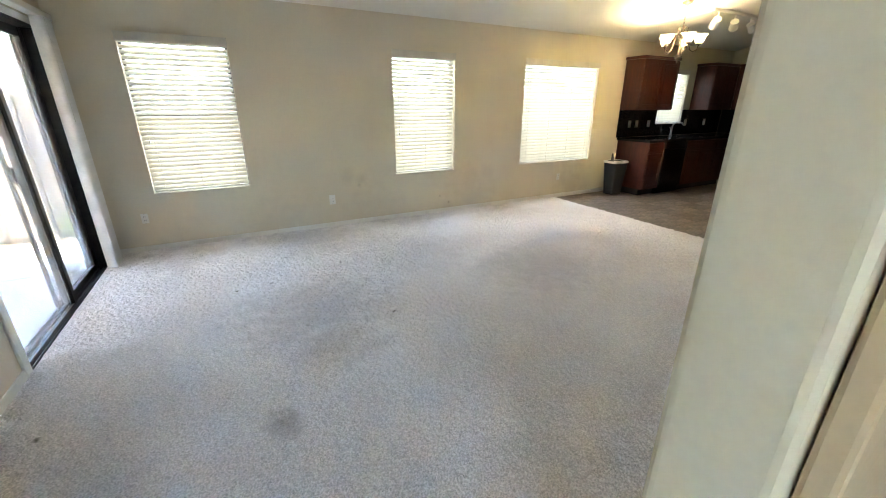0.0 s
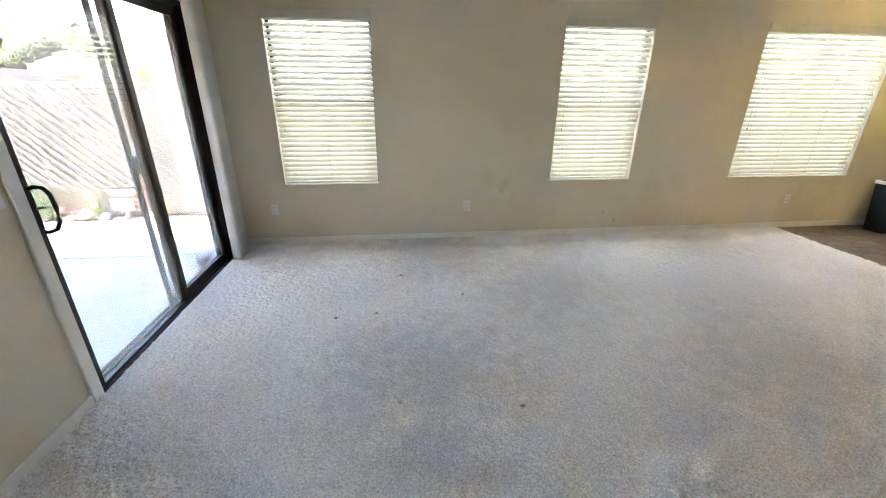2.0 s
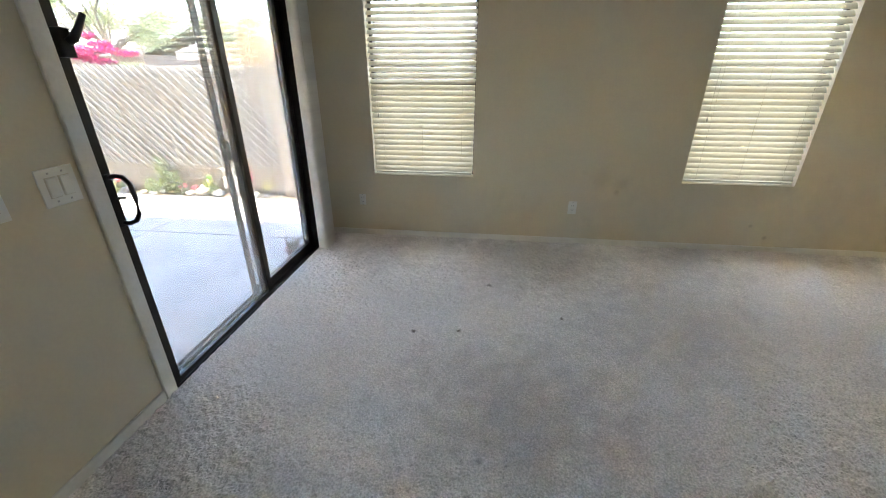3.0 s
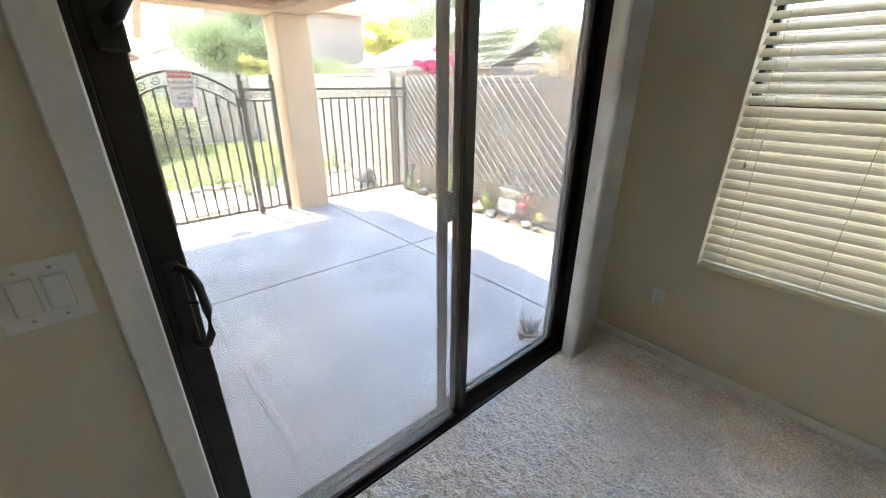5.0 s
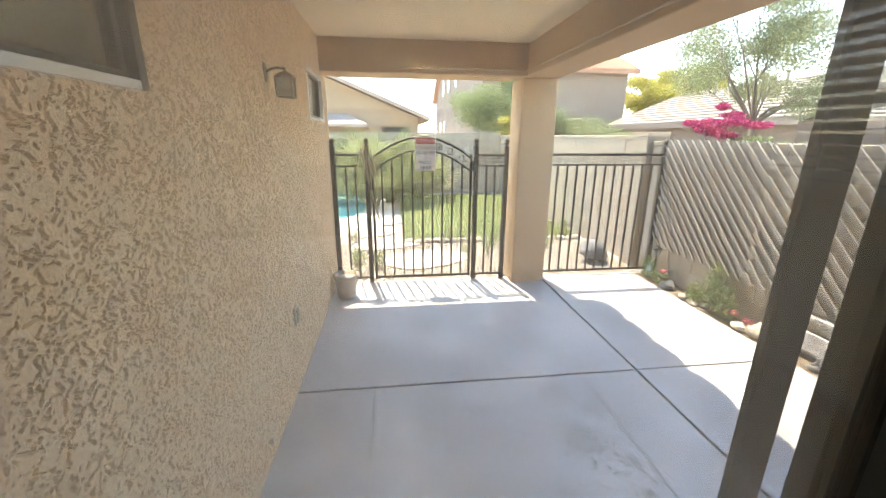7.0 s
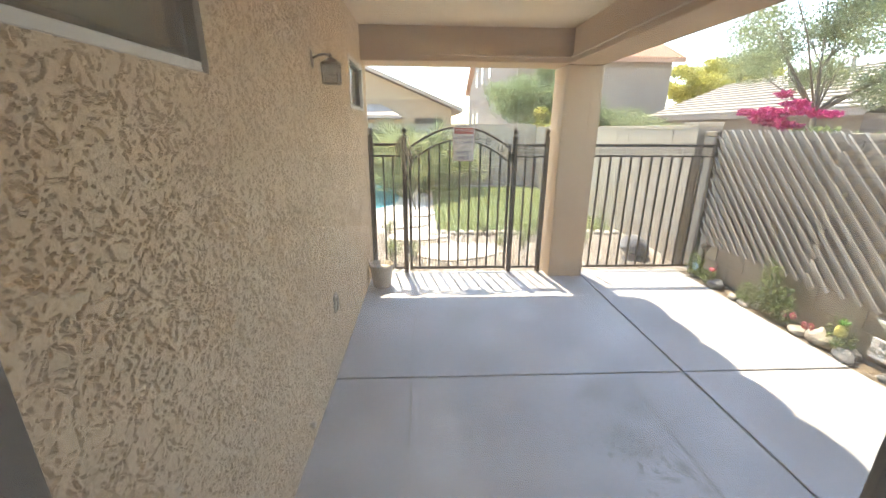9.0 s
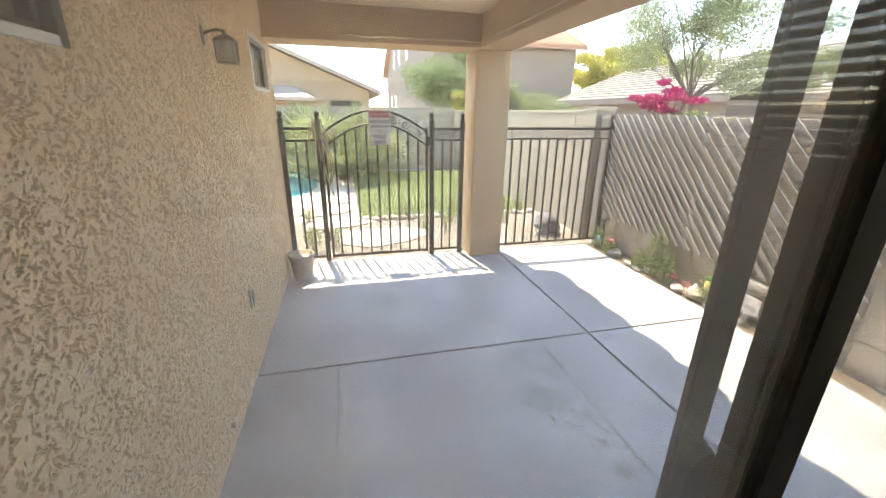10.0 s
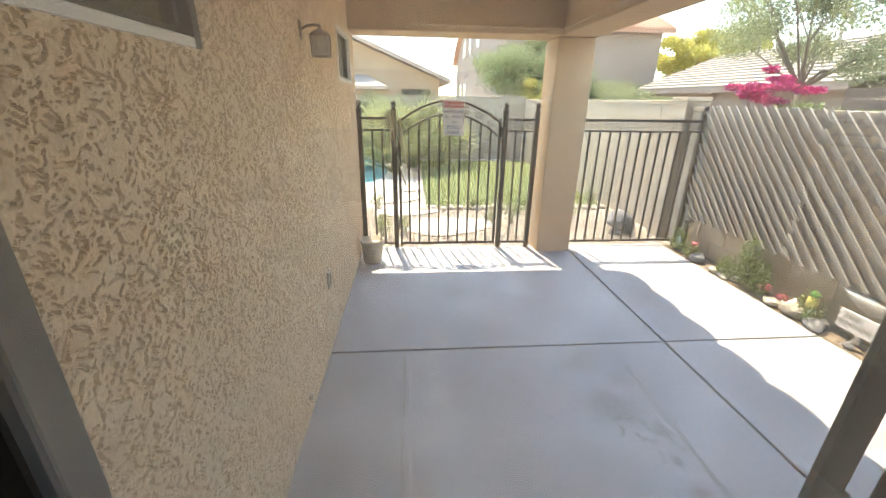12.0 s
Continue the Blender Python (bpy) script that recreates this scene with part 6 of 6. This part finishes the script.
# wispy plants among the flagstones
rr = random.Random(12)
for i in range(15):
    x, y = rr.uniform(-7.6, -5.7), rr.uniform(2.5, 6.2)
    if abs(x + 6.35) < 0.4 and abs(y - 3.6) < 0.6:
        y -= 1.0
    h = rr.uniform(0.12, 0.32)
    bush("desert_plant", [(x, y, G + h * 0.55, 0.13, 0.13, h * 0.6)], 170, 0.022, M_LEAF_B if i % 3 else M_LEAF_G, "wispy green desert plant in the gravel", "plant", 40 + i, 8, 0.003, (x, y, G - 0.03), "plants in the gravel")

# ---- planting bed by the lattice ----
def bed_plant(x, y, h, n, seed, material=M_LEAF_G, label="leafy green plant in the bed"):
    bush("bed_plant", [(x, y, G + h * 0.6, 0.11, 0.08, h * 0.5), (x + 0.05, y - 0.03, G + h * 0.35, 0.13, 0.09, h * 0.35)], n * 2, 0.022, material, label, "plant", seed, 7, 0.004, (x, y, G - 0.02), "plants in the wall bed")
for i, (x, h, n) in enumerate(((-5.30, 0.26, 150), (-5.05, 0.14, 90), (-4.50, 0.20, 150), (-4.28, 0.50, 260), (-4.12, 0.30, 200), (-3.60, 0.28, 110), (-1.95, 0.30, 160), (-1.75, 0.22, 120))):
    bed_plant(x, 6.36, h, n, 70 + i)

def flower(x, y, h, r, material, label, petals=8, seed=0):
    t = thing("garden_flower", (x, y, G - 0.02), label, "flower", "flowers in the wall bed")
    part("stem", tube(bmesh.new(), [(x, y, G - 0.02), (x + 0.01, y, G + h * 0.6), (x, y - 0.01, G + h)], 0.0035, 6), M_LEAF_G, t)
    rq = random.Random(seed)
    for k in range(petals):
        a = 2 * math.pi * k / petals
        d = Vector((math.cos(a), -0.35 - 0.2 * rq.random(), math.sin(a)))
        bm = ball(bmesh.new(), (0, 0, 0), r * 0.45, (1.0, 0.25, 0.55), 1)
        bmesh.ops.rotate(bm, verts=bm.verts, matrix=Matrix.Rotation(-a, 3, "Y"))
        bmesh.ops.translate(bm, verts=bm.verts, vec=Vector((x, y - 0.01, G + h)) + d * r * 0.55)
        part("petal", bm, material, t, smooth=True)
    part("centre", ball(bmesh.new(), (x, y - 0.02, G + h), r * 0.22), M_YELLOW, t, smooth=True)

for i, (x, y, h, r) in enumerate(((-4.02, 6.32, 0.10, 0.035), (-3.92, 6.30, 0.14, 0.038), (-3.84, 6.34, 0.09, 0.035), (-3.76, 6.31, 0.12, 0.035))):
    flower(x, y, h, r, M_PINK, "pink blossom low in the planting bed", 9, i)
flower(-5.22, 6.33, 0.12, 0.06, M_BLUEP, "pale blue glass garden flower", 8, 9)
flower(-2.72, 6.33, 0.16, 0.07, M_YELLOW, "yellow sunflower garden stake", 10, 11)

def pineapple(x, y):
    t = thing("pineapple_stake", (x, y, G - 0.02), "yellow pineapple garden stake with green leaves", "garden stake")
    part("stake", rod(bmesh.new(), (x, y, G - 0.02), (x, y, G + 0.14), 0.010, 8), M_GREENP, t)
    part("fruit", lathe(bmesh.new(), [(0.015, 0.0), (0.037, 0.015), (0.043, 0.05), (0.037, 0.085), (0.018, 0.105)], (x, y, G + 0.13), 14), M_YELLOW, t, smooth=True)
    for k in range(7):
        a = 2 * math.pi * k / 7
        part("leaf", tube(bmesh.new(), [(x, y, G + 0.23), (x + 0.025 * math.cos(a), y + 0.025 * math.sin(a), G + 0.255), (x + 0.04 * math.cos(a), y + 0.04 * math.sin(a), G + 0.272)], [0.012, 0.009, 0.001], 5), M_GREENP, t)
pineapple(-3.57, 6.33)

def flamingo(x, y, h, label="pink flamingo garden stake among the plants"):
    t = thing("flamingo_stake", (x, y, G - 0.02), label, "garden stake", "flamingo stakes")
    part("leg", rod(bmesh.new(), (x, y, G - 0.02), (x, y, G + h * 0.6), 0.004, 6), M_PINKP, t)
    part("body", ball(bmesh.new(), (x, y, G + h * 0.68), h * 0.12, (1.4, 0.7, 0.8)), M_PINKP, t, smooth=True)
    part("neck", tube(bmesh.new(), [(x + h * 0.17, y, G + h * 0.7), (x + h * 0.26, y, G + h * 0.82), (x + h * 0.2, y, G + h * 0.92), (x + h * 0.24, y, G + h), (x + h * 0.32, y, G + h * 0.95)], [h * 0.05, h * 0.035, h * 0.03, h * 0.045, h * 0.015], 8), M_PINKP, t, smooth=True)
flamingo(-5.0, 6.34, 0.24)
flamingo(-3.02, 6.34, 0.34)

# white plaque on a stake with a shell-shaped bowl behind it
pq = thing("garden_plaque", (-3.22, 6.33, G - 0.02), "white garden plaque with grey lettering on a stake", "plaque")
part("board", box(bmesh.new(), -3.36, -3.10, 6.318, 6.332, G + 0.11, G + 0.26, 0.004), M_SIGN, pq)
part("stake", tube(bmesh.new(), [(-3.2, 6.34, G + 0.12), (-3.22, 6.34, G + 0.04), (-3.27, 6.33, G - 0.02)], 0.014, 8), M_SIGN, pq)
M_INK = mat("grey_ink", (0.16, 0.15, 0.15), rough=0.7)
lettering("Hello", 0.055, pq, (-3.25, 6.3165, G + 0.222), M_INK, (90, 0, 0))
lettering("SUNSHINE", 0.05, pq, (-3.23, 6.3165, G + 0.165), M_INK, (90, 0, 0))
sb = thing("shell_bowl", (-3.25, 6.43, G - 0.02), "white half-round plastic bowl on a post", "bowl")
bm = bmesh.new()
rings = []
for j in range(6):
    f = j / 5
    rings.append([bm.verts.new((-3.25 + 0.225 * (1 - f) ** 0.5 * math.cos(a), 6.44 - 0.085 * (1 - f) * math.sin(a), G + 0.365 - 0.13 * f)) for a in [math.pi * k / 12 for k in range(13)]])
for p, q in zip(rings, rings[1:]):
    for k in range(12):
        bm.faces.new((p[k], p[k + 1], q[k + 1], q[k]))
bm.faces.new(rings[0])
part("bowl", bm, M_PLASTIC, sb, smooth=True)
part("post", rod(bmesh.new(), (-3.25, 6.43, G - 0.02), (-3.25, 6.43, G + 0.27), 0.012, 8), M_PLASTIC, sb)

# solar path lamp at the end of the fence, and rocks
sl = thing("solar_light", (-5.25, 6.40, G - 0.02), "small black solar garden light", "garden light")
part("stake", rod(bmesh.new(), (-5.25, 6.40, G - 0.02), (-5.25, 6.40, G + 0.30), 0.012, 8), M_BLACK, sl)
part("lens", rod(bmesh.new(), (-5.25, 6.40, G + 0.30), (-5.25, 6.40, G + 0.36), 0.035, 14, 0.045), M_CRYSTAL, sl)
part("cap", lathe(bmesh.new(), [(0.06, 0.0), (0.055, 0.015), (0.02, 0.03), (0.004, 0.034)], (-5.25, 6.40, G + 0.36), 14), M_BLACK, sl)
rr = random.Random(8)
for i in range(26):
    x = -5.3 + 3.6 * rr.random()
    y, r0 = rr.uniform(6.28, 6.44), rr.uniform(0.025, 0.075)
    bm = ball(bmesh.new(), (x, y, G + r0 * 0.4), r0, (1.2, 0.9, 0.7), 2)
    for v in bm.verts:
        v.co += r0 * 0.4 * Vector(noise.noise_vector(v.co * 14))
    solid("bed_rock", bm, M_BOULDER if i % 3 else M_ROCK, "small rough rock in the planting bed", "rock", kind="", group="rocks in the wall bed", at=(x, y, G - 0.01))
bm = ball(bmesh.new(), (-3.70, 6.33, G + 0.045), 0.085, (1.25, 0.7, 0.85), 3)
for v in bm.verts:
    v.co += 0.03 * Vector(noise.noise_vector(v.co * 16))
solid("bed_rock", bm, M_POT, "pale rough rock beside the pineapple stake", "rock", kind="", group="rocks in the wall bed", at=(-3.70, 6.33, G - 0.01))
# glass ornaments hung on the lattice
for i, (x, z, r0) in enumerate(((-2.78, 0.78, 0.06), (-2.84, 0.62, 0.05), (-2.68, 0.95, 0.05))):
    o = thing("glass_ornament", (x, WY - 0.08, z), "clear glass disc ornament hung on the lattice", "ornament", "glass discs on the lattice")
    bm = lathe(bmesh.new(), [(0.004, -0.006), (r0, -0.003), (r0, 0.003), (0.004, 0.006)], (0, 0, 0), 18)
    bmesh.ops.rotate(bm, verts=bm.verts, matrix=Matrix.Rotation(radians(90), 3, "X"))
    bmesh.ops.translate(bm, verts=bm.verts, vec=(x, WY - 0.08, z))
    part("disc", bm, M_CRYSTAL, o)
    part("hook", rod(bmesh.new(), (x, WY - 0.08, z + r0), (x, WY - 0.065, z + r0 + 0.06), 0.002, 5), M_STEEL, o)

# ---- neighbouring houses ----
def house_gable():
    t = thing("neighbour_house", (-22, 0, -0.3), "tan stucco neighbour house with a grey tiled gable", "house")
    bm = bmesh.new()
    x = -20.2
    pro = [(-9.5, -0.3), (4.4, -0.3), (4.4, 2.34), (-3.0, 5.35), (-9.5, 2.6)]
    a = [bm.verts.new((x, y, z)) for y, z in pro]
    b = [bm.verts.new((x - 9, y, z)) for y, z in pro]
    bm.faces.new(a)
    bm.faces.new(b[::-1])
    for i in range(5):
        bm.faces.new((a[i], a[(i + 1) % 5], b[(i + 1) % 5], b[i]))
    part("wall", bm, M_HOUSE1, t)
    for (y0, z0), (y1, z1), nm in (((4.9, 2.19), (-3.0, 5.40), "roof"), ((-10.2, 2.36), (-3.0, 5.40), "roof")):
        bm = bmesh.new()
        q = [bm.verts.new(p) for p in ((x + 0.4, y0, z0), (x + 0.4, y1, z1), (x - 9.4, y1, z1), (x - 9.4, y0, z0), (x + 0.4, y0, z0 + 0.16), (x + 0.4, y1, z1 + 0.16), (x - 9.4, y1, z1 + 0.16), (x - 9.4, y0, z0 + 0.16))]
        for f in ((0, 1, 2, 3), (4, 5, 6, 7), (0, 1, 5, 4), (1, 2, 6, 5), (2, 3, 7, 6), (3, 0, 4, 7)):
            bm.faces.new([q[i] for i in f])
        part(nm, bm, M_ROOF1, t)
    bm = bmesh.new()
    q = [bm.verts.new(p) for p in ((x + 1.6, -1.2, 2.0), (x + 1.6, 2.15, 2.0), (x, 1.2, 2.5), (x, -1.2, 2.5), (x + 1.6, -1.2, 1.88), (x + 1.6, 2.15, 1.88), (x, 2.15, 1.88), (x, -1.2, 1.88))]
    for f in ((0, 1, 2, 3), (4, 5, 6, 7), (0, 1, 5, 4), (1, 6, 2), (1, 5, 6), (0, 3, 7, 4)):
        bm.faces.new([q[i] for i in f])
    part("porch_roof", bm, M_ROOF1, t)
    for y in (0.4, 1.3):
        wn = part("window", box(bmesh.new(), x + 0.0, x + 0.05, y, y + 0.55, 1.0, 1.62), M_TRIM, t)
        part("pane", box(bmesh.new(), x + 0.052, x + 0.06, y + 0.06, y + 0.49, 1.06, 1.56), M_FARGLASS, wn)
    # no recess here: a dark plate on the wall paints the porch's shade
    part("fascia", box(bmesh.new(), x + 0.01, x + 0.07, 2.7, 4.0, 1.62, 1.92), M_BRONZE, t, "flat dark plate standing for the shade of a porch")


def house_tall():
    """Two storeys under a gable roof whose ridge runs along y; the gable end looks towards -y."""
    t = thing("neighbour_house", (-39, 13, -0.3), "two-storey taupe stucco house with clay tile roof", "house")
    x0, x1, y0, y1, ze = -52, -26, 8.7, 18.0, 5.45
    xm, zr, o = (x0 + x1) / 2, ze + 5.9, 0.5
    bm = bmesh.new()
    pro = [(x0, -0.3), (x1, -0.3), (x1, ze), (xm, zr), (x0, ze)]
    a = [bm.verts.new((x, y0, z)) for x, z in pro]
    b = [bm.verts.new((x, y1, z)) for x, z in pro]
    bm.faces.new(a)
    bm.faces.new(b[::-1])
    for i in range(5):
        bm.faces.new((a[i], a[(i + 1) % 5], b[(i + 1) % 5], b[i]))
    part("wall", bm, M_HOUSE2, t)
    for xe in (x0 - o, x1 + o):
        zz = ze - 0.2
        bm = bmesh.new()
        q = [bm.verts.new((x, y, z + d)) for d in (0.02, 0.24) for x, y, z in ((xe, y0 - o, zz), (xm, y0 - o, zr), (xm, y1 + o, zr), (xe, y1 + o, zz))]
        for f in ((0, 1, 2, 3), (4, 5, 6, 7), (0, 1, 5, 4), (1, 2, 6, 5), (2, 3, 7, 6), (3, 0, 4, 7)):
            bm.faces.new([q[i] for i in f])
        roof = part("roof", bm, M_ROOF2, t)
        if xe > xm:
            bm = bmesh.new()
            for i in range(41):
                y = y0 - o + 0.05 + i * 0.253
                rod(bm, (xe + 0.04, y, zz + 0.25), (xm + 6, y, zz + 0.25 + (zr - zz) * (xe - xm - 6) / (xe - xm)), 0.085, 6)
            part("tile_row", bm, M_ROOF2, roof)
    for x in (-45.0, -41.0, -36.5):
        wn = part("window", box(bmesh.new(), x - 0.62, x + 0.62, y0 - 0.06, y0 - 0.002, 5.55, 7.25), M_TRIM, t)
        part("pane", box(bmesh.new(), x - 0.5, x + 0.5, y0 - 0.07, y0 - 0.062, 5.67, 7.13), M_FARGLASS, wn)
    for x in (-47.5, -44.0):
        wn = part("window", box(bmesh.new(), x - 0.62, x + 0.62, y0 - 0.06, y0 - 0.002, 1.9, 3.0), M_TRIM, t)
        part("pane", box(bmesh.new(), x - 0.5, x + 0.5, y0 - 0.07, y0 - 0.062, 2.0, 2.9), M_FARGLASS, wn)
    part("band", box(bmesh.new(), x0, x1, y0 - 0.09, y0 - 0.003, 3.7, 3.95), M_HOUSE2, t)


def house_low(x0, x1, ye, yr, ze, zr, label):
    t = thing("neighbour_house", ((x0 + x1) / 2, (ye + yr) / 2, -0.3), label, "house")
    part("wall", box(bmesh.new(), x0 + 0.5, x1 - 0.5, ye + 0.5, 2 * yr - ye - 0.5, -0.3, ze), M_HOUSE2, t)
    for s in (1, -1):
        y = ye if s > 0 else 2 * yr - ye
        bm = bmesh.new()
        q = [bm.verts.new(p) for p in ((x0, y, ze), (x1, y, ze), (x1, yr, zr), (x0, yr, zr), (x0, y, ze + 0.14), (x1, y, ze + 0.14), (x1, yr, zr + 0.14), (x0, yr, zr + 0.14))]
        for f in ((0, 1, 2, 3), (4, 5, 6, 7), (0, 1, 5, 4), (1, 2, 6, 5), (2, 3, 7, 6), (3, 0, 4, 7)):
            bm.faces.new([q[i] for i in f])
        rf = part("roof", bm, M_ROOF3, t)
        if s > 0:
            n = 13
            for i in range(n):
                f0, f1 = i / n, (i + 1) / n
                part("tile_course", box(bmesh.new(), x0 - 0.02, x1 + 0.02, ye + (yr - ye) * f0 - 0.03, ye + (yr - ye) * f1, ze + 0.15 + (zr - ze) * f0, ze + 0.185 + (zr - ze) * f0), M_ROOF3, rf)
            for k in (0.3, 0.62):
                part("vent_pipe", rod(bmesh.new(), (x0 + (x1 - x0) * k, yr - 0.8, zr - 0.2), (x0 + (x1 - x0) * k, yr - 0.8, zr + 0.35), 0.06, 10), M_ROOF3, t)
    part("fascia", box(bmesh.new(), x0, x1, ye - 0.05, ye - 0.004, ze - 0.08, ze + 0.13), M_HOUSE2, t)

house_gable()
house_tall()
house_low(-22.8, -11.6, 15.0, 19.5, 2.0, 3.75, "single-storey house with a pale tiled roof beyond the wall")
house_low(-9.6, 4.0, 14.0, 18.5, 1.85, 3.2, "single-storey house with a pale tiled roof beside the street")

# ---- kitchen floor tiles ----
memo_t = {}
rr = random.Random(2)
TS = 0.33
j = 0
y = NY
while y > 0.2:
    x = 4.606
    while x < EX - 0.02:
        w, d = min(TS, EX - x), min(TS, y - 0.18)
        k = (round(w, 3), round(d, 3))
        if w > 0.03 and d > 0.03:
            if k not in memo_t:
                memo_t[k] = mesh_of("tile", box(bmesh.new(), -w / 2 + 0.002, w / 2 - 0.002, -d / 2 + 0.002, d / 2 - 0.002, -0.006, 0.0, 0.0015), M_TILE)
            piece("tile", memo_t[k], floor2, (x + w / 2, y - d / 2, -0.003), (0, 0, 0))
        x += TS
    y -= TS
solid("threshold_strip", box(bmesh.new(), 4.592, 4.612, 0.18, NY - 0.013, -0.004, 0.004, 0.002), M_VALANCE, "thin strip where carpet meets tile", "trim")
